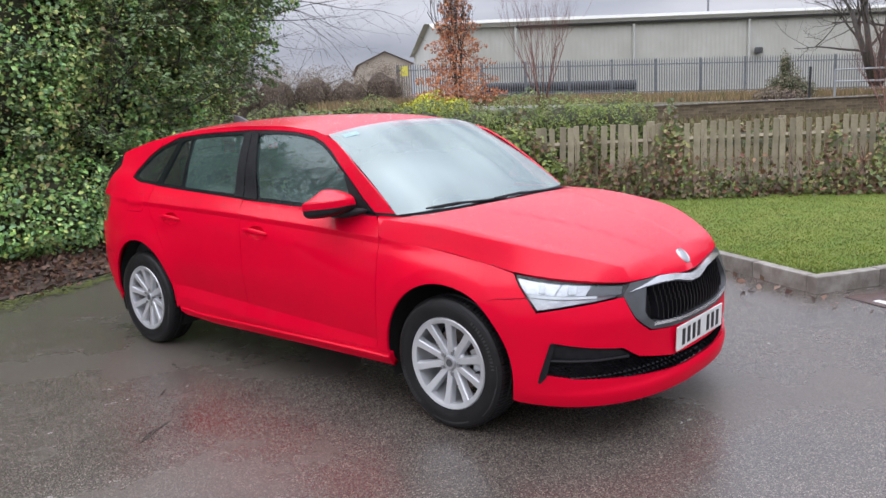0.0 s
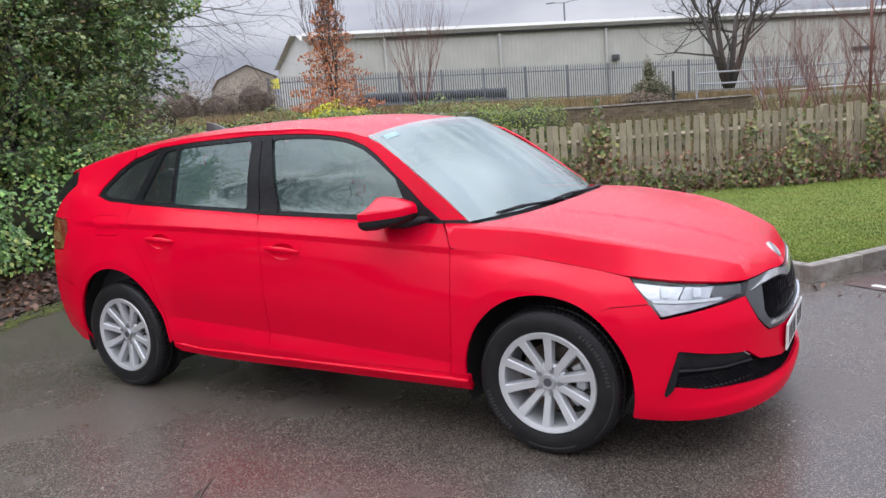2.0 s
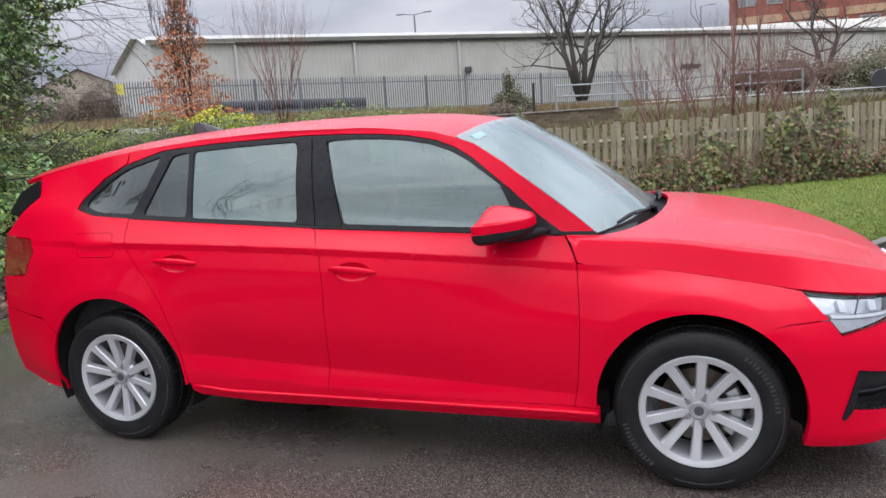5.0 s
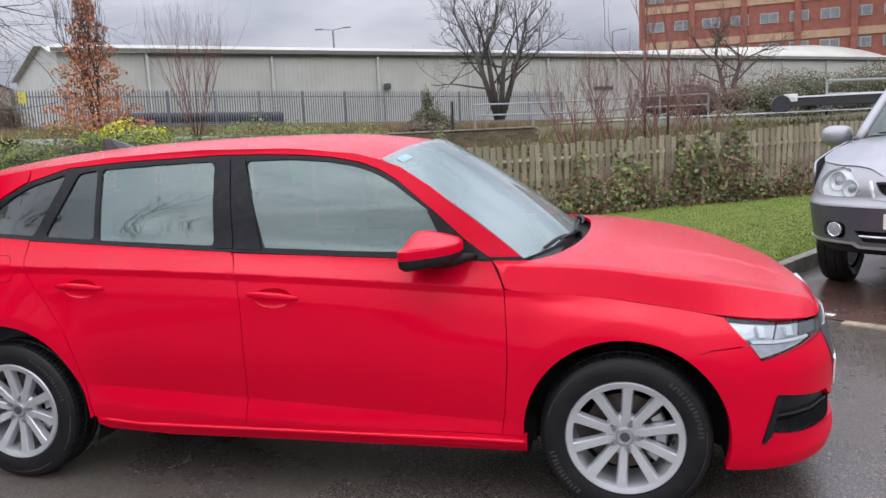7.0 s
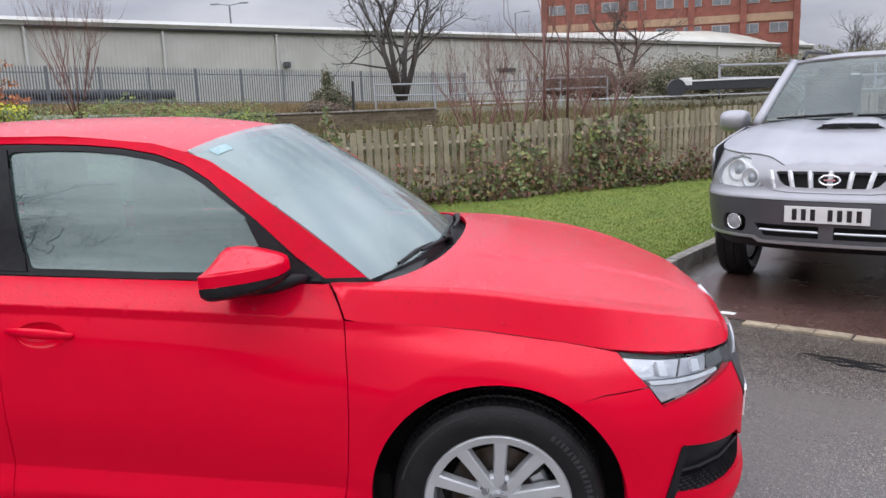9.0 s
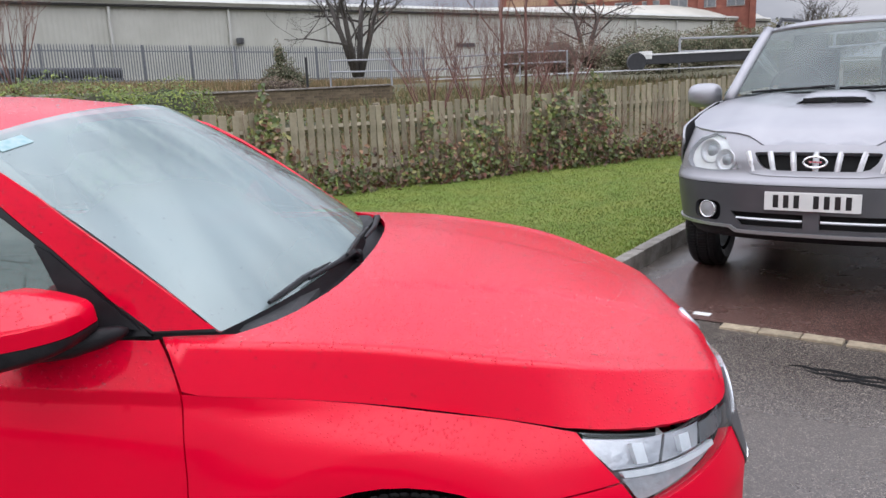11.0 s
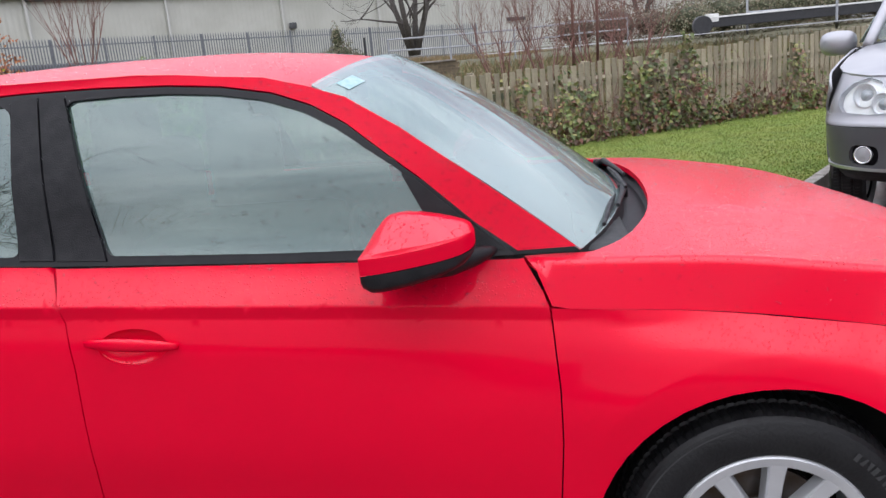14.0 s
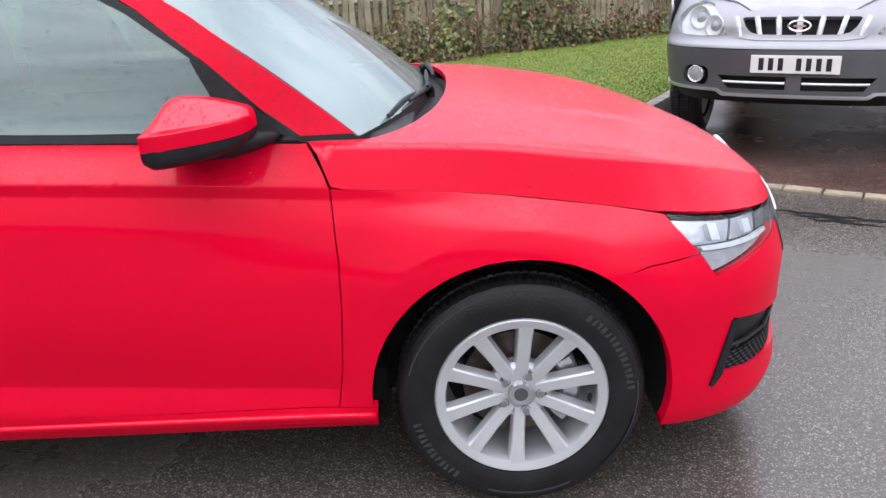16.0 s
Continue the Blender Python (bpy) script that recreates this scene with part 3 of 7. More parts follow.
def wet_ground(name, base, stone, pale, wet_scale=.55, spec=.74):
    """Tarmac: dark binder with stones of their own shade, in places wet and mirroring."""
    m = bpy.data.materials.new(name)
    m.use_nodes = True
    n, l = m.node_tree.nodes, m.node_tree.links
    b = n["Principled BSDF"]
    co = n.new("ShaderNodeTexCoord").outputs["Object"]
    vo = n.new("ShaderNodeTexVoronoi")
    vo.inputs["Scale"].default_value = 230.0
    l.new(co, vo.inputs["Vector"])
    bw = n.new("ShaderNodeSeparateColor")
    l.new(vo.outputs["Color"], bw.inputs["Color"])
    ramp = n.new("ShaderNodeValToRGB")
    e = ramp.color_ramp.elements
    e[0].position, e[0].color = .25, (*base, 1)
    e[1].position, e[1].color = .86, (*stone, 1)
    x = e.new(.985)
    x.color = (*pale, 1)
    l.new(bw.outputs["Red"], ramp.inputs["Fac"])
    big = n.new("ShaderNodeTexNoise")
    big.inputs["Scale"].default_value, big.inputs["Detail"].default_value = wet_scale, 7.0
    big.inputs["Roughness"].default_value = .62
    l.new(co, big.inputs["Vector"])
    wet = n.new("ShaderNodeMapRange")
    wet.inputs["From Min"].default_value, wet.inputs["From Max"].default_value = .27, .62
    l.new(big.outputs["Fac"], wet.inputs["Value"])
    mul = n.new("ShaderNodeMixRGB")
    mul.blend_type = "MULTIPLY"
    mul.inputs["Fac"].default_value = 1.0
    shade = n.new("ShaderNodeMapRange")
    shade.inputs["To Min"].default_value, shade.inputs["To Max"].default_value = 1.22, .80
    l.new(wet.outputs["Result"], shade.inputs["Value"])
    l.new(ramp.outputs["Color"], mul.inputs["Color1"])
    l.new(shade.outputs["Result"], mul.inputs["Color2"])
    l.new(mul.outputs["Color"], b.inputs["Base Color"])
    ro = n.new("ShaderNodeMapRange")
    ro.inputs["To Min"].default_value, ro.inputs["To Max"].default_value = .36, .20
    l.new(wet.outputs["Result"], ro.inputs["Value"])
    l.new(ro.outputs["Result"], b.inputs["Roughness"])
    bp = n.new("ShaderNodeBump")
    bp.inputs["Distance"].default_value = .006
    st = n.new("ShaderNodeMapRange")
    st.inputs["To Min"].default_value, st.inputs["To Max"].default_value = .34, .04
    l.new(wet.outputs["Result"], st.inputs["Value"])
    l.new(st.outputs["Result"], bp.inputs["Strength"])
    l.new(vo.outputs["Distance"], bp.inputs["Height"])
    l.new(bp.outputs["Normal"], b.inputs["Normal"])
    b.inputs["Specular IOR Level"].default_value = spec
    return m


asphalt = wet_ground("wet_asphalt", (.068, .057, .050), (.135, .115, .100), (.30, .265, .22))
ground = mesh_object("ground", [(-600, -600, 0), (600, -600, 0), (600, 600, 0), (-600, 600, 0)], [(0, 1, 2, 3)], asphalt)
tagged(ground, "dark wet asphalt car park with speckled stones", "asphalt", kind="structure")
grass_mat = mat("lawn_soil", (.115, .175, .022), .9, var=(.165, .195, .03), scale=2.2, bump=.5, bump_scale=120)

# ---- the red hatchback ----
hatchback = empty("hatchback", "glossy red five-door hatchback with rain drops, parked on wet asphalt", "car")


def arc(cx, cz, r, a0, a1, n=16):
    """Points of a circle, angles in degrees from straight ahead, upwards."""
    return [(cx + r * math.cos(radians(a0 + (a1 - a0) * k / n)), cz + r * math.sin(radians(a0 + (a1 - a0) * k / n))) for k in range(n + 1)]


def both(name, outer, fn, outward, material, parent=None, **kw):
    """The panel on the right flank and its twin on the left."""
    a = panel(name, outer, fn, outward, material, parent or hatchback, **kw)
    b = panel(name, outer, fn, outward, material, parent or hatchback, mirror=True, **kw)
    return a, b


FRONT_ARCH = (0.0, .325, .374)
REAR_ARCH = (-2.645, .330, .388)
OUT = (0, -1, 0)
crease = [[(x, crease_z(x) + d) for x in np.linspace(-3.3, .1, 140)] for d in (-.004, .004, -.024, -.032)]
valley = [[(x, door_valley(x) + d) for x in np.linspace(-2.4, -.45, 90)] for d in (-.005, .005)]
arch_ring = [[(cx + (RING + d) * math.cos(a), .325 + (RING + d) * math.sin(a)) for a in np.linspace(-.05, math.pi, 90)] for d in (-.005, .005) for cx in (0.0, -2.645)]
DOOR_FRONT = [(-.487, .972), (-.452, .905), (-.437, .867), (-.426, .70), (-.427, .584), (-.440, .42), (-.458, .312)]
DOOR_MID = [(-1.552, 1.02), (-1.512, .90), (-1.501, .80), (-1.500, .55), (-1.512, .40), (-1.522, .312)]
DOOR_REAR = [(-2.535, 1.075), (-2.528, 1.00), (-2.505, .93), (-2.40, .806), (-2.325, .694), (-2.283, .58), (-2.258, .47), (-2.246, .37), (-2.236, .318)]
BELT = [(-.505, .976), (-1.02, .994), (-1.552, 1.018), (-2.15, 1.053), (-2.535, 1.076), (-2.75, 1.094), (-2.855, 1.122)]


def shifted(line, dx, dz=0.0):
    return [(x + dx, z + dz) for x, z in line]


G = .0016
HANDLES = [((-1.466, .857), (-1.249, .842)), ((-2.350, .890), (-2.120, .880))]


def bowl_outline(k, grow=0.0):
    (x0, z0), (x1, z1) = HANDLES[k]
    return [((x0 + x1) / 2 + (.082 + grow) * math.cos(a), (z0 + z1) / 2 - .008 + (.040 + grow) * math.sin(a)) for a in np.linspace(0, 2 * math.pi, 28, endpoint=False)]


# wings, doors, rear quarters and sills
shut = [(x, float(curve(BX, B_SHUT_Z, x)) - .0025) for x in np.linspace(-.43, .345, 14)]
wing = (shifted(DOOR_FRONT[2:], G) + [(-.36, .312)] + arc(*FRONT_ARCH, 182, 55.5)
        + [(.30, .662), (.431, .673), (.349, .764)] + shut[::-1][1:])
both("front_wing", wing, side, OUT, paint, step=.016, lines=arch_ring)
front_door = [(-.50, .970)] + BELT[1:2] + [(-1.549, 1.0155)] + shifted(DOOR_MID[1:], G) + [(x, .312) for x in (-1.2, -.8)] + shifted(DOOR_FRONT[::-1], -G)
doors_f = both("front_door", [(x, z - .003) if z > .96 else (x, z) for x, z in front_door], side, OUT, paint, lines=crease + valley, holes=[bowl_outline(0)], step=.022)
rear_door = ([(-1.555, 1.0155), (-2.15, 1.050), (-2.530, 1.072)] + shifted(DOOR_REAR[1:], G)
             + [(-2.0, .312), (-1.8, .312)] + shifted(DOOR_MID[::-1], -G)[:-1])
doors_r = both("rear_door", rear_door, side, OUT, paint, lines=crease + valley + arch_ring, holes=[bowl_outline(1)], step=.022)
quarter = (shifted(DOOR_REAR[::-1], -G) + [(-2.75, 1.091), (-2.862, 1.122), (-2.842, 1.170), (-2.74, 1.262), (-2.62, 1.325), (-2.62, 1.376), (-2.80, 1.352), (-3.05, 1.305), (-3.20, 1.276)]
           + [(-3.16, 1.18), (-3.30, 1.08), (-3.40, .99), (-3.16, .985), (-3.12, .92), (-3.20, .80), (-3.44, .78), (-3.46, .62)]
           + [(-3.08, .60), (-2.995, .54)] + arc(*REAR_ARCH, 150, -4, 26))
FLAP = rounded([(-2.805, .905), (-2.830, 1.010), (-2.600, 1.015), (-2.585, .905)], .03)
both("rear_quarter", quarter, side, OUT, paint, step=.024, lines=crease + arch_ring, holes=[[(x + (.0022 if x > -2.7 else -.0022), z + (.0022 if z > .96 else -.0022)) for x, z in FLAP]])
both("tail_light", [(-3.405, .985), (-3.163, .980), (-3.125, .92), (-3.203, .806), (-3.44, .785)], side, OUT, red_lens, step=.04)
both("rear_bumper", [(-3.462, .615), (-3.082, .594), (-3.0, .535)] + arc(-2.645, .330, .392, 151, 196, 8) + [(-3.2, .23), (-3.47, .26)], side, OUT, paint, step=.04)
both("sill", [(-.363, .309), (-2.225, .315), (-2.225, .285), (-2.18, .258), (-1.9, .236), (-.366, .236)], side, OUT, paint, step=.02, depth=.03)
for sg in (-1, 1):
    bm = bmesh.new()
    tube(bm, [(x, sg * (half_width(x, .286) + .001), .286 + (.016 * smooth(-2.0, -2.2, x))) for x in np.linspace(-.368, -2.215, 40)], .0095, 10)
    part("sill_bead", bm, paint, hatchback, "", True)

# the black window surround and the panes
LIGHTS = {
    "front": [(-.655, 1.003), (-1.02, 1.014), (-1.425, 1.032), (-1.537, 1.360), (-1.52, 1.381), (-1.40, 1.382), (-1.28, 1.378), (-1.16, 1.366), (-1.05, 1.346), (-.96, 1.315), (-.885, 1.274), (-.735, 1.165)],
    "rear": [(-1.645, 1.043), (-2.188, 1.072), (-2.228, 1.366), (-1.95, 1.378), (-1.70, 1.384), (-1.675, 1.365)],
    "fixed": [(-2.215, 1.075), (-2.462, 1.090), (-2.352, 1.350), (-2.252, 1.366)],
    "quarter": [(-2.522, 1.094), (-2.73, 1.108), (-2.815, 1.140), (-2.79, 1.18), (-2.68, 1.262), (-2.60, 1.303), (-2.415, 1.352)],
}
frame_outer = BELT + [(-2.838, 1.168), (-2.735, 1.258), (-2.618, 1.318), (-2.41, 1.374), (-2.10, 1.394), (-1.65, 1.405),
                      (-1.46, 1.402), (-1.28, 1.393), (-1.15, 1.380), (-1.03, 1.357), (-.94, 1.324), (-.86, 1.278), (-.70, 1.150), (-.585, 1.045)]
both("window_surround", frame_outer, side, OUT, gloss_black, holes=[rounded(p, .02) for p in LIGHTS.values()], step=.025, lift=-.003)
for which, pane in LIGHTS.items():
    both("side_window", rounded(pane, .02), side, OUT, car_glass if which in ("front", "rear") else clear_glass, step=.04, depth=.004, lift=-.010)
both("mirror_sail", [(-.525, .988), (-.660, 1.004), (-.742, 1.166), (-.712, 1.152), (-.60, 1.050)], side, OUT, black_trim, step=.03, lift=.001)
both("pillar_cover", [(-1.556, 1.030), (-1.640, 1.034), (-1.672, 1.39), (-1.605, 1.394)], side, OUT, black_trim, step=.03, lift=.002)
both("pillar_cover", [(-1.548, 1.028), (-1.428, 1.022), (-1.536, 1.388), (-1.600, 1.393)], side, OUT, black_trim, step=.03, lift=.002)
# A-pillars and cant rails
rail = (shifted(frame_outer[8:], 0, .003)[:] + [(-.50, .985), (-.375, .985)]
        + [(-.47, 1.06), (-.60, 1.16), (-.74, 1.262), (-.86, 1.335), (-.95, 1.366), (-1.05, 1.393), (-1.35, 1.424), (-1.75, 1.432), (-2.2, 1.416), (-2.61, 1.378), (-2.61, 1.325)])
both("roof_rail", rail, side, OUT, paint, step=.022)

# roof, bonnet and screens
roof_edge = [(x, float(curve(RX, R_EDGE_Y, x)) - .002) for x in np.linspace(-3.38, -.965, 30)] + [(-.872 - .075 * u * u, .640 * u) for u in (.985, .9, .75, .6, .4, .2)]
roof_poly = roof_edge + [(-.872, 0)] + [(x, -y) for x, y in roof_edge[::-1]]
panel("roof_panel", roof_poly, roof, (0, 0, 1), paint, hatchback, step=.045, depth=.02)
COWL = [(float(np.interp(y, [0, .12, .25, .38, .50, .60, .68, .735], [-.150, -.152, -.160, -.176, -.204, -.240, -.285, -.340])), y) for y in (.735, .70, .66, .61, .55, .48, .40, .32, .24, .16, .08)]
nose_edge = [(x, float(curve(BX, B_SHUT_Y, x)) - .0008) for x in (.353, .40, .45, .50, .55, .60, .64, .67, .70, .718, .731, .745, .757, .766, .776, .785, .793)]
half = [(-.150, 0)] + [(x, y) for x, y in COWL[::-1]] + [(-.487, .752), (-.462, .787), (-.434, .813)] \
    + [(x, float(curve(BX, B_SHUT_Y, x)) + .0006) for x in np.linspace(-.40, .33, 24)] + nose_edge + [(.800, .03), (.802, 0)]
bonnet_poly = half + [(x, -y) for x, y in half[::-1][1:-1]]
b_lines = [[(x, sg * (float(curve(BX, B_CRE_Y, x)) + d)) for x in np.linspace(-.42, .70, 60)] for d in (-.006, .006) for sg in (1, -1)]
panel("bonnet", bonnet_poly, bonnet, (0, 0, 1), paint, hatchback, step=.032, depth=.016, lines=b_lines)
panel("windscreen", rounded([(-.995, .0), (.995, .0), (.997, .998), (-.997, .998)], .012), screen, (1, 0, 1), screen_glass, hatchback, step=.07, depth=.004)


# nose: bumper, lamps, grille
def nose(points):
    """Points given as (length, height) or ('y', across, height) put on the nose."""
    out = []
    for i, p in enumerate(points):
        out.append((s_at(*p), p[1]) if len(p) == 2 else (s_across(p[1], p[2]), p[2]))
        q = points[(i + 1) % len(points)]
        if len(p) == 2 and len(q) == 2 and i + 1 < len(points):
            out += [(s_at(p[0] + (q[0] - p[0]) * t, p[1] + (q[1] - p[1]) * t), p[1] + (q[1] - p[1]) * t) for t in (.2, .4, .6, .8)]
    return out


INTAKE = nose([("y", .12, .335), ("y", .27, .340), (.776, .385), (.744, .436), (.535, .486), (.490, .345), (.62, .318), (.729, .305), ("y", .31, .278), ("y", .12, .270)])
GRILLE = nose([("y", .02, .664), ("y", .05, .668), ("y", .18, .690), ("y", .30, .700), (.731, .699), (.727, .654), (.799, .491), ("y", .27, .474), ("y", .12, .470)])
bump_half = nose([("y", .10, .464), ("y", .27, .468), (.797, .485), (.735, .640), (.735, .650), (.60, .631), (.476, .610), (.4335, .6695), (.30, .659), (.209, .634)])
bump_half += [(s_at(x, z), z) for x, z in arc(*FRONT_ARCH, 54, -18, 12)] + nose([(.385, .205), (.55, .195), (.70, .19), ("y", .30, .185), ("y", .1, .183)])
intake_hole = INTAKE + [(-s, z) for s, z in INTAKE[::-1]]
panel("front_bumper", bump_half + [(-s, z) for s, z in bump_half[::-1]], front, (1, 0, 0), paint, hatchback, holes=[intake_hole], step=.022, depth=.03)


# lamps
def lamp_panels(mirror):
    def p(name, pts, material, lift, **kw):
        return panel(name, nose(pts), front, (1, 0, 0), material, kw.pop("parent", hatchback), lift=lift, mirror=mirror, step=.02, **kw)
    body = p("headlight", [(.356, .763), (.45, .749), (.60, .725), (.725, .697), (.733, .658), (.60, .640), (.478, .620)], lamp_grey, -.050, depth=.01)
    p("reflector", [(.364, .758), (.45, .746), (.548, .731), (.534, .683), (.428, .692)], lamp_silver, -.026, parent=body, label="silver lamp reflector")
    p("reflector", [(.552, .730), (.645, .715), (.636, .676), (.538, .683)], lamp_silver, -.022, parent=body, label="silver lamp reflector")
    p("lens_block", [(.465, .735), (.49, .731), (.50, .692), (.475, .695)], lamp_white, -.012, parent=body)
    p("lens_block", [(.575, .719), (.60, .715), (.605, .684), (.58, .686)], lamp_white, -.010, parent=body)
    p("inner_housing", [(.642, .712), (.722, .697), (.728, .662), (.64, .676)], smoked, -.018, parent=body)
    p("daylight_strip", [(.438, .688), (.53, .680), (.665, .670), (.668, .660), (.53, .668), (.445, .676)], lamp_white, -.008, parent=body, label="white daytime running light strip")
    p("crystal_lens", [(.445, .673), (.53, .665), (.675, .656), (.60, .643), (.480, .622)], lamp_silver, -.018, parent=body)
    p("lamp_cover", [(.356, .763), (.45, .749), (.60, .725), (.725, .697), (.733, .658), (.60, .640), (.478, .620)], lamp_glass, -.001, parent=body, depth=.004)


lamp_panels(False)
lamp_panels(True)

# grille: chrome band, grey lower frame, slats
G_IN = nose([("y", .045, .630), ("y", .17, .658), ("y", .30, .668), ("y", .405, .668), (.784, .575), (.806, .515), ("y", .19, .496), ("y", .05, .493)])
grille = panel("grille", [(s, z) for s, z in GRILLE] + [(-s, z) for s, z in GRILLE[::-1]], front, (1, 0, 0), grey_trim, hatchback,
               holes=[G_IN + [(-s, z) for s, z in G_IN[::-1]]], step=.02, depth=.05, lift=.004)
tagged(grille, "dark grey grille frame with chrome band and black slats")
band = GRILLE[:4] + nose([(.736, .664), ("y", .41, .672), ("y", .30, .672), ("y", .17, .662), ("y", .045, .634)])
panel("chrome_band", band + [(-s, z) for s, z in band[::-1]], front, (1, 0, 0), chrome, grille, step=.02, lift=.009, depth=.02, label="chrome grille band")
low_band = nose([("y", .03, .497), ("y", .19, .500), (.806, .519), (.802, .506), ("y", .19, .490), ("y", .03, .487)])
panel("chrome_strip", low_band + [(-s, z) for s, z in low_band[::-1]], front, (1, 0, 0), chrome, grille, step=.02, lift=.010, depth=.01)
panel("grille_back", G_IN + [(-s, z) for s, z in G_IN[::-1]], front, (1, 0, 0), dark_void, grille, step=.03, lift=-.06)
for k in range(-11, 12):
    y = k * .0355
    if abs(y) > .385:
        continue
    z1 = .649 + .02 * smooth(.05, .2, abs(y)) - .012 * (abs(y) < .06)
    z0 = .500 if abs(y) < .3 else .500 + (abs(y) - .3) * .55
    bm = bmesh.new()
    pts = []
    for n in range(7):
        z = z0 + (z1 - z0) * n / 6
        sp = math.copysign(s_across(abs(y) + 1e-6, z), -y) if y else 1e-4
        q = front(sp, z)
        pts.append(Vector((q.x - .016 + .012 * (n / 6), y, z)))
    for a, b in zip(pts, pts[1:]):
        mid = (a + b) / 2
        box(bm, mid.x - .012, y, mid.z, .034, .009, (b - a).z * 1.02)
    part("slat", bm, gloss_black, grille)

# lower air intake
I_OUT = [(s, z) for s, z in INTAKE]
intake = panel("air_intake", I_OUT + [(-s, z) for s, z in I_OUT[::-1]], front, (1, 0, 0), black_trim, hatchback, step=.03, lift=-.045)
for z in (.300, .322):
    bm = bmesh.new()
    tube(bm, [front(s, z) + Vector((-.022, 0, 0)) for s in np.linspace(-.62, .62, 40)], .006, 6)
    part("intake_bar", bm, gloss_black, intake)
bm = bmesh.new()
hx = .0125
for row in range(-1, 9):
    z = .280 + row * hx * 1.5 * .62
    for k in range(-60, 61):
        s0 = (k + .5 * (row % 2)) * hx * 1.732 / .92
        if not inside((s0, z), intake_hole):
            continue
        ring = [front(min(1, max(-1, s0 + hx * .86 * math.sin(a))), z + hx * .62 * math.cos(a)) for a in (math.pi / 3 * j for j in range(6))]
        for j in range(6):
            a, b = ring[j], ring[(j + 1) % 6]
            q = [a + Vector((-.012, 0, 0)), b + Vector((-.012, 0, 0)), b + Vector((-.036, 0, 0)), a + Vector((-.036, 0, 0))]
            bm.faces.new([bm.verts.new(v) for v in q])
part("honeycomb_mesh", bm, gloss_black, intake, "black honeycomb mesh")
for mir in (False, True):
    panel("fog_bezel", nose([(.530, .482), (.548, .482), (.512, .335), (.486, .305), (.478, .312)]), front, (1, 0, 0), black_trim, intake, step=.02, lift=.006, mirror=mir)
    panel("fog_blank", nose([(.545, .476), (.735, .430), (.765, .392), (.66, .392), (.53, .408)]), front, (1, 0, 0), black_trim, intake, step=.025, lift=-.020, mirror=mir)
    bm = bmesh.new()
    sg = -1 if mir else 1
    tube(bm, [front(sg * s_at(x, z), z) + Vector((-.012, 0, 0)) for x, z in ((.53, .405), (.60, .400), (.68, .394), (.76, .390))], .006, 6)
    part("blade", bm, black_trim, intake)

# number plate with bars for its characters
bm = bmesh.new()
box(bm, 0, 0, 0, .008, .52, .111, bevel=.003)
plate = part("number_plate", bm, plate_white, hatchback, "white number plate with black bars", matrix=pose(.8455, 0, .409, 0, 2))
for k, y in enumerate((-.215, -.158, -.101, -.044, .062, .119, .176)):
    bm = bmesh.new()
    box(bm, .0048, y + .02, 0, .002, .030, .076)
    part("character_bar", bm, letter_black, plate)
bm = bmesh.new()
lathe(bm, [(.0, .004), (.022, .004), (.031, .003), (.033, .006), (.037, .007), (.040, .004), (.041, -.008)], 40)
nb = Vector((1.15, 0, 1)).normalized()
badge = part("bonnet_badge", bm, satin_silver, hatchback, "round chrome badge with plain centre", True,
     Matrix.Translation(Vector((.762, 0, .740)) - nb * .002) @ nb.to_track_quat("Z", "Y").to_matrix().to_4x4())


bm = lathe(bmesh.new(), [(.0, .0055), (.024, .0052), (.030, .0040), (.030, .002)], 32)
part("badge_centre", bm, satin_silver, badge, "", True)


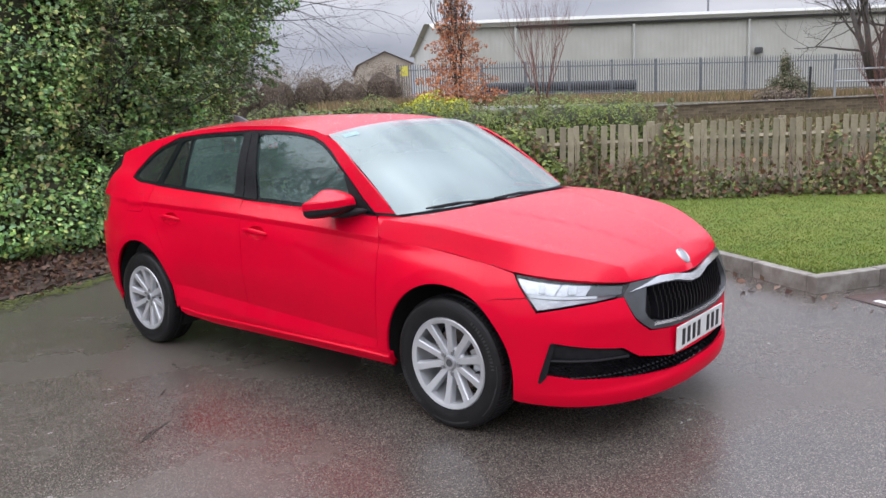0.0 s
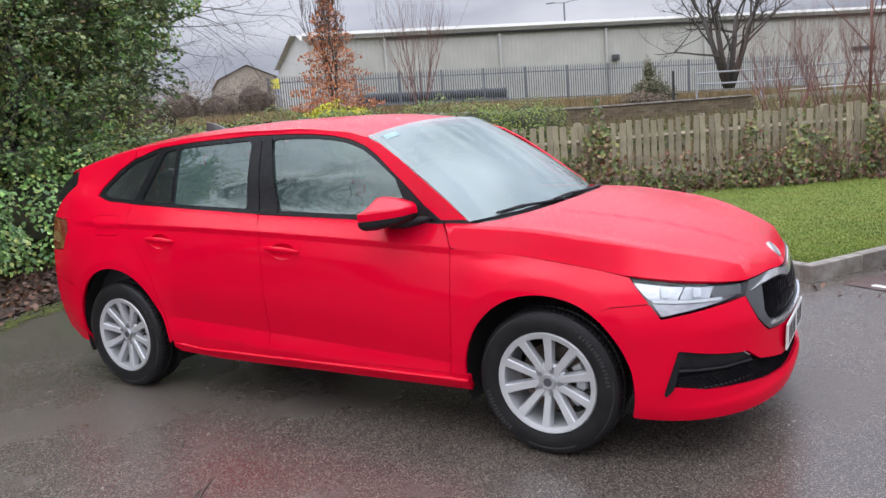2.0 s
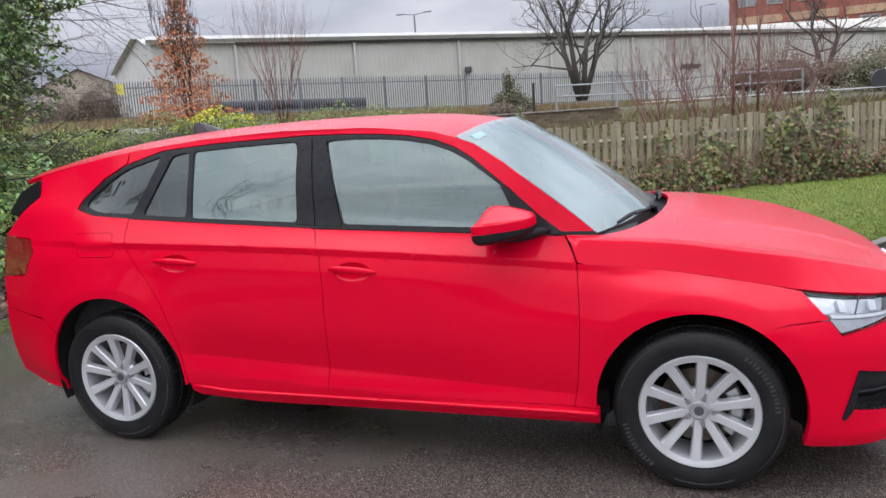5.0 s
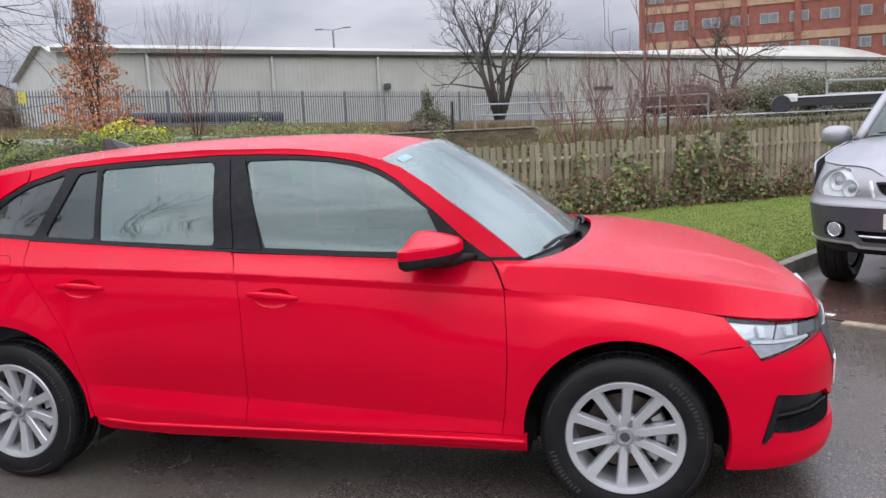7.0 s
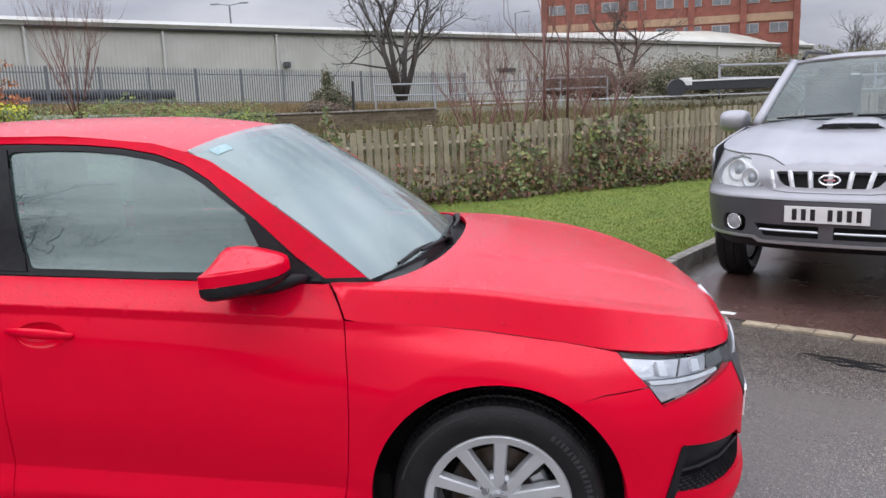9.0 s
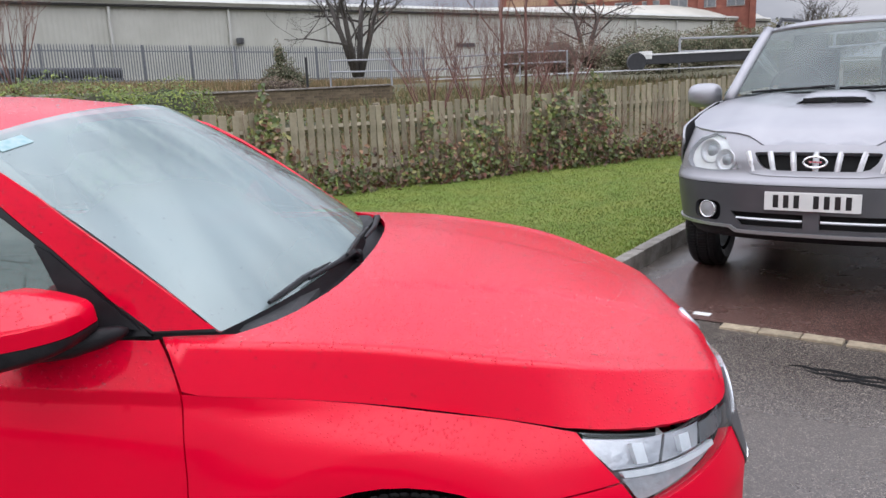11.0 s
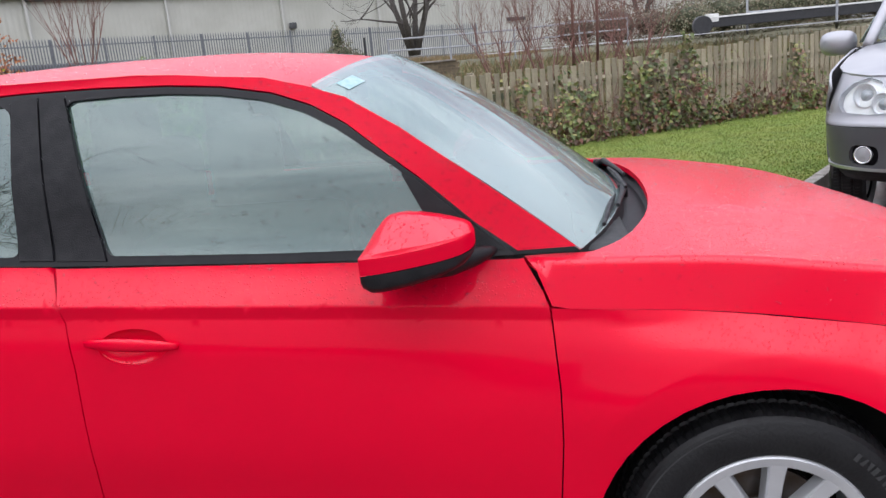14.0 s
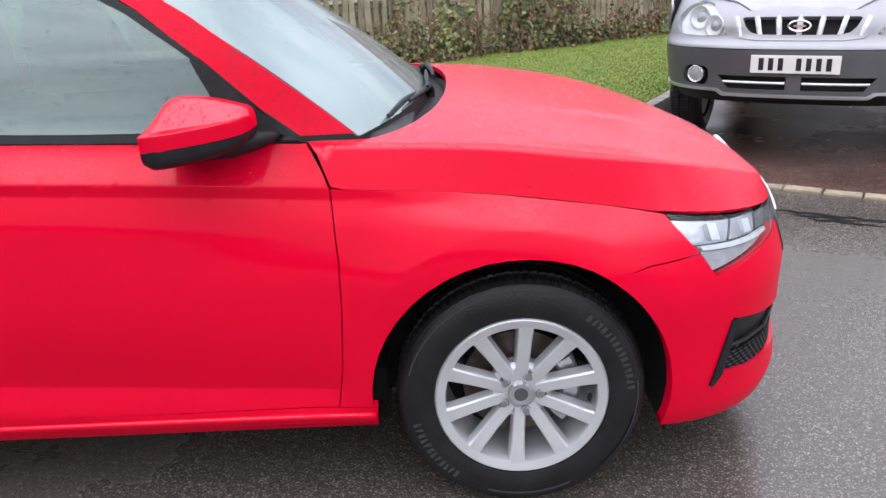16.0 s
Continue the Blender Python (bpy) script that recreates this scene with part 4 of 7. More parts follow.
# wheels
def wheel_meshes():
    m = {}
    bm = bmesh.new()
    sides = 360
    prof = [(.214, .080), (.222, .095), (.240, .101), (.262, .103), (.282, .100), (.297, .093), (.3055, .085), (.313, .070), (.316, .040), (.309, .036), (.309, .028),
            (.316, .024), (.316, -.024), (.309, -.028), (.309, -.036), (.316, -.040), (.314, -.066), (.305, -.085), (.26, -.100), (.214, -.080)]
    rings = []
    for i, (r, h) in enumerate(prof):
        ring = []
        for k in range(sides):
            cut = .0035 if (k % 4 == 0 and r > .306) else 0.0
            a = 2 * math.pi * (k + (.6 if h < .05 else 0)) / sides
            ring.append(bm.verts.new(((r - cut) * math.cos(a), (r - cut) * math.sin(a), h)))
        rings.append(ring)
    for r, q in zip(rings, rings[1:]):
        for k in range(sides):
            bm.faces.new((r[k], r[(k + 1) % sides], q[(k + 1) % sides], q[k]))
    m["tyre"] = (bm, rubber)
    m["rim"] = (lathe(bmesh.new(), [(.216, .078), (.219, .090), (.214, .096), (.207, .0945), (.192, .090), (.190, .084), (.191, .060), (.188, .030), (.188, -.07), (.196, -.07)], 96), alloy)
    bm = lathe(bmesh.new(), [(.0, .070), (.030, .070), (.033, .066), (.050, .064), (.070, .062), (.080, .050), (.080, .02)], 60)
    m["hub"] = (bm, alloy)
    m["hub_cap"] = (lathe(bmesh.new(), [(.0, .0755), (.024, .0755), (.025, .078), (.030, .078), (.033, .072), (.033, .06)], 36), satin_silver)
    m["cap_mark"] = (lathe(bmesh.new(), [(.0, .0775), (.018, .0775), (.018, .076)], 24), grey_trim)
    bm = bmesh.new()
    rows = [(.040, .0160, .068), (.10, .0165, .076), (.145, .0175, .083), (.178, .0190, .0885), (.192, .0210, .0905), (.203, .027, .0915)]
    rings = [[bm.verts.new(p) for p in ((r, -w - .004, h - .030), (r, -w, h - .005), (r, -w * .80, h), (r, w * .80, h), (r, w, h - .005), (r, w + .004, h - .034))] for r, w, h in rows]
    for a, b in zip(rings, rings[1:]):
        for k in range(5):
            bm.faces.new((a[k], a[k + 1], b[k + 1], b[k]))
        bm.faces.new((a[5], a[0], b[0], b[5]))
    m["spoke"] = (bm, alloy)
    m["bolt"] = (lathe(bmesh.new(), [(.0, .072), (.0085, .072), (.009, .062), (.0125, .0655), (.0145, .0655), (.0150, .060)], 14), bolt_grey)
    m["valve"] = (tube(bmesh.new(), [(.176, 0, .070), (.172, 0, .084), (.168, 0, .096)], [.006, .006, .004], 8), black_trim)
    m["brake_disc"] = (lathe(bmesh.new(), [(.0, .012), (.075, .012), (.075, .004), (.145, .004), (.145, -.02), (.075, -.02)], 60), dark_metal)
    bm = bmesh.new()
    rings = [[bm.verts.new((r * math.cos(radians(a)), r * math.sin(radians(a)), h)) for r, h in ((.107, -.013), (.107, .030), (.114, .037), (.150, .037), (.157, .030), (.157, -.013))] for a in range(-38, 39, 4)]
    for q, w in zip(rings, rings[1:]):
        for k in range(6):
            bm.faces.new((q[k], q[(k + 1) % 6], w[(k + 1) % 6], w[k]))
    bm.faces.new(rings[0])
    bm.faces.new(rings[-1])
    m["brake_caliper"] = (bm, satin_silver)
    print_mat = mat("worn_tyre_print", (.038, .038, .040), .6, var=(.028, .028, .030), scale=30)
    for j, (a0, a1, r0, r1) in enumerate(((8, 62, .262, .280), (196, 240, .262, .282), (255, 300, .274, .280), (110, 168, .288, .2915), (318, 352, .286, .2915), (-20, 12, .2885, .2915))):
        bm = bmesh.new()
        n = 14
        if r1 - r0 > .010:
            count = int((a1 - a0) / 3.4)
            for k in range(count):
                a, w = radians(a0 + 3.4 * k), radians(2.2)
                q = [(r0, a), (r1, a), (r1, a + w * (.45 if k % 3 == 1 else 1)), (r0, a + w * (1 if k % 3 else .5))]
                bm.faces.new([bm.verts.new((r * math.cos(t), r * math.sin(t), .1032)) for r, t in q])
            m["sidewall_marking" + "abcdef"[j]] = (bm, print_mat)
            continue
        vs = [[bm.verts.new((r * math.cos(radians(a0 + (a1 - a0) * k / n)), r * math.sin(radians(a0 + (a1 - a0) * k / n)), .1042 - (.006 if r > .286 else .0016))) for k in range(n + 1)] for r in (r0, r1)]
        for k in range(n):
            bm.faces.new((vs[0][k], vs[1][k], vs[1][k + 1], vs[0][k + 1]))
        m["sidewall_marking" + "abcdef"[j]] = (bm, print_mat)
    out = {}
    for name, (b, material) in m.items():
        bmesh.ops.recalc_face_normals(b, faces=b.faces)
        me = bpy.data.meshes.new(name)
        b.to_mesh(me)
        b.free()
        me.materials.append(material)
        if name not in ("spoke", "brake_caliper"):
            me.polygons.foreach_set("use_smooth", [True] * len(me.polygons))
            me.set_sharp_from_angle(angle=radians(18 if name == "tyre" else 26))
        out[name] = me
    return out


WHEEL = wheel_meshes()


def wheel(parent, m, turn=4.0, scale=1.0):
    """A ten-spoke alloy wheel: its rim carries tyre, spokes, bolts and brake."""
    rim = new("wheel", WHEEL["rim"])
    rim.parent, rim.matrix_basis = parent, m @ pose(0, 0, 0, 0, 0, turn)
    for name in ("tyre", "hub", "hub_cap", "cap_mark", "brake_disc", "valve", *("sidewall_marking" + k for k in "abcdef")):
        o = new("sidewall_marking" if name.startswith("sidewall") else name, WHEEL[name])
        o.parent = rim
    o = new("brake_caliper", WHEEL["brake_caliper"])
    o.parent, o.matrix_basis = rim, pose(0, 0, 0, 0, 0, -turn - 5)
    for k in range(10):
        o = new("spoke", WHEEL["spoke"])
        o.parent, o.matrix_basis = rim, pose(0, 0, 0, 0, 0, 90 + 36 * k)
    for k in range(5):
        o = new("bolt", WHEEL["bolt"])
        o.parent, o.matrix_basis = rim, pose(0, 0, 0, 0, 0, 72 * k + 72) @ Matrix.Translation((.052, 0, .004))
    return rim


for x, turn in ((0.0, -4.0), (-2.649, 6.0)):
    wheel(hatchback, pose(x, -.763, .316, 90, 0, 0), turn)
    wheel(hatchback, pose(x, .763, .316, -90, 0, 0), turn)
    for sg in (1, -1):
        bm = bmesh.new()
        rings = [[bm.verts.new((r * math.cos(radians(a)), r * math.sin(radians(a)), h)) for a in range(-22, 203, 7)] for r, h in ((.402, -.035), (.402, -.30), (.10, -.31))]
        for r0, r1 in zip(rings, rings[1:]):
            for k in range(len(r0) - 1):
                bm.faces.new((r0[k], r0[k + 1], r1[k + 1], r1[k]))
        part("wheel_arch_liner", bm, dark_void, hatchback, "", True, pose(x if x == 0 else -2.645, -.855 * sg, .33) @ Matrix(((1, 0, 0, 0), (0, 0, -sg, 0), (0, 1, 0, 0), (0, 0, 0, 1))))


# door mirrors, handles, fuel flap, aerial
def ring_loft(rows, a0, a1, n, cap0=False):
    bm = bmesh.new()
    rings = []
    for x, cy, cz, hy, hz in rows:
        ring = []
        for k in range(n + 1):
            t = radians(a0 + (a1 - a0) * k / n)
            c, s = math.cos(t), math.sin(t)
            ring.append(bm.verts.new((x, cy + hy * math.copysign(abs(c) ** .62, c), cz + hz * math.copysign(abs(s) ** .72, s))))
        rings.append(ring)
    for r, q in zip(rings, rings[1:]):
        for k in range(n):
            bm.faces.new((r[k], r[k + 1], q[k + 1], q[k]))
    if cap0:
        bm.faces.new(rings[0])
    bm.faces.new(rings[-1])
    return bm


# length, middle across, seam height, half width, rise above and depth below the seam
M_ROWS = [(-.798, -.880, 1.006, .092, .034, .028), (-.795, -.880, 1.006, .096, .042, .036), (-.780, -.880, 1.008, .101, .063, .047), (-.762, -.880, 1.009, .102, .084, .048),
          (-.748, -.879, 1.010, .101, .093, .047), (-.722, -.877, 1.012, .098, .094, .046), (-.690, -.874, 1.015, .093, .087, .043), (-.655, -.869, 1.018, .086, .076, .039), (-.625, -.863, 1.021, .076, .064, .033),
          (-.602, -.858, 1.024, .064, .053, .026), (-.590, -.854, 1.026, .050, .044, .018), (-.583, -.851, 1.028, .030, .030, .010), (-.581, -.850, 1.029, .014, .012, .004)]


def shell_loft(below):
    bm = bmesh.new()
    rings = []
    for x, cy, z, hy, up, low in M_ROWS:
        ring = []
        for k in range(21):
            t = math.pi * k / 20
            c, sn = math.cos(t), math.sin(t)
            if below:
                ring.append(bm.verts.new((x, cy + hy * math.copysign(abs(c) ** .62, c), z - .0015 - low * sn ** .5)))
            else:
                # upright outer face to a firm edge, then a flat top that leans inwards
                u = k / 20
                yy = float(np.interp(u, [0, .22, .30, .62, .85, 1], [-1.0, -1.0, -.95, .0, .85, 1.0])) * hy
                e = min(up, .033 + .004 * (1 - abs(yy) / hy))
                zz = float(np.interp(u, [0, .20, .26, .62, .80, 1], [0, e * .96, e, up, up * .9, 0]))
                ring.append(bm.verts.new((x, cy + yy, z + zz)))
        rings.append(ring)
    for r, q in zip(rings, rings[1:]):
        for k in range(20):
            bm.faces.new((r[k], r[k + 1], q[k + 1], q[k]))
    bm.faces.new(rings[-1])
    return bm


for mir in (1, -1):
    flip = Matrix.Diagonal((1, mir, 1, 1))
    bm = shell_loft(False)
    bmesh.ops.transform(bm, matrix=flip, verts=bm.verts[:])
    cap = part("door_mirror", bm, paint, hatchback, "red mirror housing with black base", True)
    cap.data.set_sharp_from_angle(angle=radians(32))
    bm = shell_loft(True)
    bmesh.ops.transform(bm, matrix=flip, verts=bm.verts[:])
    part("mirror_base", bm, black_trim, cap, "", True)
    bm = bmesh.new()
    tube(bm, [(-.70, -.87, .980), (-.64, -.84, .982), (-.59, -.805, .988), (-.560, -.785, .992), (-.545, -.775, .993)], [.020, .024, .021, .014, .006], 10)
    bmesh.ops.transform(bm, matrix=flip, verts=bm.verts[:])
    part("mirror_arm", bm, black_trim, cap, "", True)
    bm = bmesh.new()
    box(bm, -.789, -.880, 1.014, .004, .15, .045, bevel=.0015)
    bmesh.ops.transform(bm, matrix=flip, verts=bm.verts[:])
    part("mirror_glass", bm, chrome, cap)



def door_handles():
    for which, ((x0, z0), (x1, z1)) in enumerate(HANDLES):
        for mir in (1, -1):
            bm = bmesh.new()
            rings = []
            for k in range(13):
                t = k / 12
                x, z = x0 + (x1 - x0) * t, z0 + (z1 - z0) * t + .004 * math.sin(math.pi * t)
                e = math.sin(math.pi * (.06 + .88 * t)) ** .5
                o = half_width(x, z) + (.026 * e - .004)
                rings.append([bm.verts.new((x, -mir * (o + .009 * e * math.cos(a)), z + .0155 * e * math.sin(a))) for a in np.linspace(0, 2 * math.pi, 12, endpoint=False)])
            for r, q in zip(rings, rings[1:]):
                for k in range(12):
                    bm.faces.new((r[k], r[(k + 1) % 12], q[(k + 1) % 12], q[k]))
            bm.faces.new(rings[0])
            bm.faces.new(rings[-1])
            door = (doors_f if x0 > -2 else doors_r)[0 if mir == 1 else 1]
            part("door_handle", bm, paint, door, "", True)
            cx, cz = (x0 + x1) / 2, (z0 + z1) / 2

            def dish(u, v):
                d = max(0.0, 1 - ((u - cx) / .086) ** 2 - ((v - cz + .008) / .043) ** 2)
                p = side(u, v)
                return Vector((p.x, p.y + .024 * d ** .5, p.z))
            panel("handle_recess", bowl_outline(which, .001), dish, OUT, paint, door, step=.012, depth=.002, mirror=mir < 0)


door_handles()
for mir in (False, True):
    panel("fuel_flap" if not mir else "side_badge_panel", FLAP, side, OUT, paint, hatchback, step=.03, lift=.0005, depth=.010, mirror=mir)
bm = bmesh.new()
rings = [[bm.verts.new((x, s * w, z)) for s, z in ((-1, z0), (-.35, z1), (.35, z1), (1, z0))] for x, w, z0, z1 in
         ((-2.49, .030, 1.436, 1.452), (-2.55, .030, 1.43, 1.474), (-2.62, .026, 1.42, 1.498), (-2.67, .018, 1.415, 1.504), (-2.685, .012, 1.41, 1.446))]
for a, b in zip(rings, rings[1:]):
    for k in range(3):
        bm.faces.new((a[k], a[k + 1], b[k + 1], b[k]))
bm.faces.new(rings[0])
bm.faces.new(rings[-1])
part("roof_aerial", bm, grey_trim, hatchback, "grey shark-fin aerial")

# tailgate, spoiler ends and rear closing
rows = [(1.318, -3.37, .50), (1.24, -3.40, .53), (1.08, -3.44, .60), (.97, -3.475, .655), (.80, -3.50, .68), (.62, -3.52, .69), (.42, -3.52, .68), (.26, -3.49, .64)]
verts, faces = [], []
for z, x, w in rows:
    verts += [(x + .10 * abs(u) ** 3, w * u, z - (.055 * u * u if z > 1.3 else 0)) for u in np.linspace(-1, 1, 15)]
for i in range(len(rows) - 1):
    for k in range(14):
        faces.append((i * 15 + k, i * 15 + k + 1, i * 15 + k + 16, i * 15 + k + 15))
mesh_object("tailgate", verts, faces, paint, hatchback, "red tailgate and rear bumper", True)
both("spoiler_end", [(-3.215, 1.262), (-3.168, 1.182), (-3.30, 1.085), (-3.385, 1.10), (-3.35, 1.20)], side, OUT, gloss_black, step=.04)

# cowl and wipers
n = 40
verts = []
for k in range(n + 1):
    u = -1 + 2 * k / n
    f = screen(u, .015)
    bx = float(np.interp(abs(u) * .72, [0, .12, .25, .38, .50, .60, .68, .735], [-.150, -.152, -.160, -.176, -.204, -.240, -.285, -.340]))
    verts += [(bx + .03, u * .72, f.z - .030), (bx - .004, u * .72, f.z - .052), (f.x + .020, u * .728, f.z - .045), (f.x + .004, u * .735, f.z - .006), (f.x - .012, u * .735, f.z + .001)]
mesh_object("scuttle_panel", verts, [(5 * k + j, 5 * k + 5 + j, 5 * k + 6 + j, 5 * k + 1 + j) for k in range(n) for j in range(4)], black_trim, hatchback, "black scuttle panel below the windscreen")
for pivot, elbow, tip in (((-.205, -.02), (-.222, -.20), (-.292, -.60)), ((-.235, .60), (-.200, .30), (-.196, -.16))):
    arm, blade, nut = bmesh.new(), bmesh.new(), bmesh.new()
    a, b, c = (Vector((p[0], p[1], screen(p[1] / .755, .0).z + h)) for p, h in ((pivot, -.022), (elbow, .006), (tip, .014)))
    tube(arm, [a, a.lerp(b, .35) + Vector((.004, 0, .016)), b, b.lerp(c, .55) + Vector((.006, 0, .008))], [.013, .011, .008, .005], 8)
    w = part("wiper", arm, black_trim, hatchback, "black windscreen wiper at rest")
    lathe(nut, [(.0, .020), (.012, .018), (.016, .008), (.017, -.03)], 14, Matrix.Translation(a))
    part("wiper_pivot", nut, black_trim, w, "", True)
    tube(blade, [b.lerp(c, .05) + Vector((-.020, 0, .0)), b.lerp(c, .5) + Vector((-.016, 0, .004)), c + Vector((-.012, 0, 0))], [.005, .009, .005], 6)
    part("wiper_blade", blade, rubber, w)

# cabin and hidden body
cab = bmesh.new()
box(cab, -1.75, 0, .62, 2.5, 1.46, .62)
part("cabin_tub", cab, cabin_dark, hatchback, "dark cabin floor and door linings")
bm = bmesh.new()
box(bm, .17, 0, .50, .80, .95, .42)
box(bm, -3.05, 0, .60, .65, 1.1, .56)
box(bm, -1.35, 0, .27, 2.0, 1.35, .10)
part("underbody", bm, dark_void, hatchback)
bm = bmesh.new()
box(bm, -.48, 0, .915, .48, 1.40, .10, bevel=.03)
part("dashboard", bm, cabin_dark, hatchback, "black dashboard")
bm = bmesh.new()
tube(bm, [(0.19 * math.cos(a), .19 * math.sin(a), 0) for a in np.linspace(0, 2 * math.pi, 33)], .014, 8)
box(bm, 0, 0, 0, .36, .05, .02)
bmesh.ops.transform(bm, matrix=pose(-.86, -.36, .85, 0, 65, 0), verts=bm.verts[:])
part("steering_wheel", bm, cabin_dark, hatchback)
for sx, ys in ((-1.30, (-.36, .36)), (-2.25, (-.38, 0, .38))):
    for sy in ys:
        bm = bmesh.new()
        box(bm, sx + .05, sy, .60 + .35, .48, .46, .16, bevel=.05)
        box(bm, sx - .20, sy, 1.02, .14, .44, .46, pose(0, 0, 0) , .05)
        seat = part("seat", bm, cabin_dark, hatchback, "dark cloth seat", True)
        bm = bmesh.new()
        box(bm, sx - .25, sy, 1.285, .09, .25, .15, bevel=.035)
        part("headrest", bm, cabin_dark, seat, "", True)
pv = [(x, y * (.60 if x < -1.2 else .56), roof(x, y * .6).z - .035) for x in np.linspace(-3.2, -1.0, 12) for y in np.linspace(-1, 1, 9)]
mesh_object("headlining", pv, [(i * 9 + k, i * 9 + k + 1, i * 9 + k + 10, i * 9 + k + 9) for i in range(11) for k in range(8)], cabin_grey, hatchback)
bm = bmesh.new()
box(bm, -.985, 0, 1.325, .02, .24, .06, bevel=.01)
part("rear_view_mirror", bm, black_trim, hatchback)
panel("windscreen_sticker", [(-.90, .895), (-.76, .895), (-.76, .945), (-.90, .945)], screen, (1, 0, 1), sticker_mat, hatchback, step=.05, depth=.001, lift=.002, label="small pale windscreen sticker")


# rain drops
def rain(name, rng, fn, outward, count, u_rng, v_rng, ok, parent, size=.0022):
    verts, faces = [], []
    out = Vector(outward)
    for _ in range(count):
        u, v = rng.uniform(*u_rng), rng.uniform(*v_rng)
        if not ok(u, v):
            continue
        p, e = fn(u, v), .006
        nn = (fn(u + e, v) - p).cross(fn(u, v + e) - p)
        if nn.length < 1e-12:
            continue
        nn.normalize()
        nn = -nn if nn.dot(out) < 0 else nn
        a = nn.orthogonal().normalized()
        b = nn.cross(a)
        r = size * (.45 + 1.3 * rng.random() ** 3)
        k = len(verts)
        for rr, h in ((1.0, .0), (.72, .38)):
            verts += [p + nn * (r * h + .0004) + (a * math.cos(t) + b * math.sin(t)) * r * rr for t in (0, 1.047, 2.094, 3.1416, 4.189, 5.236)]
        verts.append(p + nn * r * .55)
        for j in range(6):
            i2 = (j + 1) % 6
            faces += [(k + j, k + i2, k + 6 + i2, k + 6 + j), (k + 6 + j, k + 6 + i2, k + 12)]
    o = mesh_object(name, verts, faces, drop_glass, parent, "", True)
    return tagged(o, "small rain drops", kind="stuff")


drop_glass = glass("rain_water", (.80, .76, .78), .95)
rr = random.Random(9)
by_name = {o.name: o for o in hatchback.children}
rain("rain", rr, bonnet, (0, 0, 1), 9500, (-.45, .74), (-.80, .80), lambda x, y: inside((x, y), bonnet_poly), by_name["bonnet"], .0023)
rain("rain", rr, roof, (0, 0, 1), 4200, (-3.2, -.95), (-.6, .6), lambda x, y: True, by_name["roof_panel"], .0028)
rain("rain", rr, side, OUT, 4200, (-2.6, -.45), (.86, 1.02), lambda x, z: z > crease_z(x) and inside((x, z), front_door) or inside((x, z), rear_door) and z > crease_z(x), by_name["front_door"], .0022)
rain("rain", rr, screen, (1, 0, 1), 1500, (-.97, .97), (.03, .97), lambda u, v: rr.random() < .25 + abs(u) ** 4, by_name["windscreen"], .0018)
rain("rain", rr, side, OUT, 4200, (-1.10, -.36), (.97, 1.40), lambda x, z: inside((x, z), rail), by_name["roof_rail"], .0022)
rain("rain", rr, side, OUT, 900, (-1.53, -.66), (1.0, 1.37), lambda x, z: inside((x, z), LIGHTS["front"]), by_name["window_surround"], .0020)
rain("rain", rr, side, OUT, 800, (-1.68, -1.43), (1.03, 1.39), lambda x, z: True, by_name["pillar_cover"], .0018)


# ---- ground surfaces ----
def frame_at(origin, degrees):
    return Matrix.Translation(origin) @ Matrix.Rotation(radians(degrees), 4, "Z")


def leaf_cloud(rng, points, normals, size, spread=.6, curl=.25):
    """Leaves as small folded lozenges at the points, facing roughly along the normals."""
    n = len(points)
    d = normals + rng.normal(0, spread, (n, 3))
    d /= np.linalg.norm(d, axis=1, keepdims=True) + 1e-9
    a = np.cross(d, rng.normal(0, 1, (n, 3)))
    a /= np.linalg.norm(a, axis=1, keepdims=True) + 1e-9
    b = np.cross(d, a)
    s = size * rng.uniform(.6, 1.35, (n, 1))
    tip, tail = points + a * s, points - a * s * .8
    l, r = points + b * s * .62 + d * s * curl, points - b * s * .62 + d * s * curl
    v = np.stack([tail, l, tip, r], 1).reshape(-1, 3)
    f = np.arange(n)[:, None] * 4
    faces = np.concatenate([f + [0, 2, 1], f + [0, 3, 2]], 0)
    # the two halves share the fold
    return v, faces


def quick_mesh(name, v, faces, material, parent=None, label=""):
    me = bpy.data.meshes.new(name)
    me.vertices.add(len(v))
    me.vertices.foreach_set("co", np.asarray(v, np.float32).ravel())
    k = faces.shape[1]
    me.loops.add(faces.size)
    me.loops.foreach_set("vertex_index", np.asarray(faces, np.int32).ravel())
    me.polygons.add(len(faces))
    me.polygons.foreach_set("loop_start", np.arange(0, faces.size, k, dtype=np.int32))
    me.update(calc_edges=True)
    me.validate()
    me.materials.append(material)
    ob = new(name, me)
    if parent is not None:
        ob.parent = parent
    if label:
        tagged(ob, label)
    return ob


def blob_points(rng, blobs, n, shell=.35):
    """Points near the skins of lumpy ellipsoids, and their outward directions."""
    w = np.array([b[3] * b[4] + b[4] * b[5] + b[3] * b[5] for b in blobs])
    pick = rng.choice(len(blobs), n, p=w / w.sum())
    B = np.array(blobs)[pick]
    d = rng.normal(0, 1, (n, 3))
    d /= np.linalg.norm(d, axis=1, keepdims=True)
    lump = 1 + .10 * np.sin(5 * d[:, :1] + 3 * pick[:, None]) + .09 * np.sin(7 * d[:, 1:2] + pick[:, None]) + .08 * np.sin(9 * d[:, 2:] + 2 * pick[:, None])
    r = lump * (1 - shell * rng.random((n, 1)) ** 2)
    p = B[:, :3] + d * B[:, 3:] * r
    return p, d


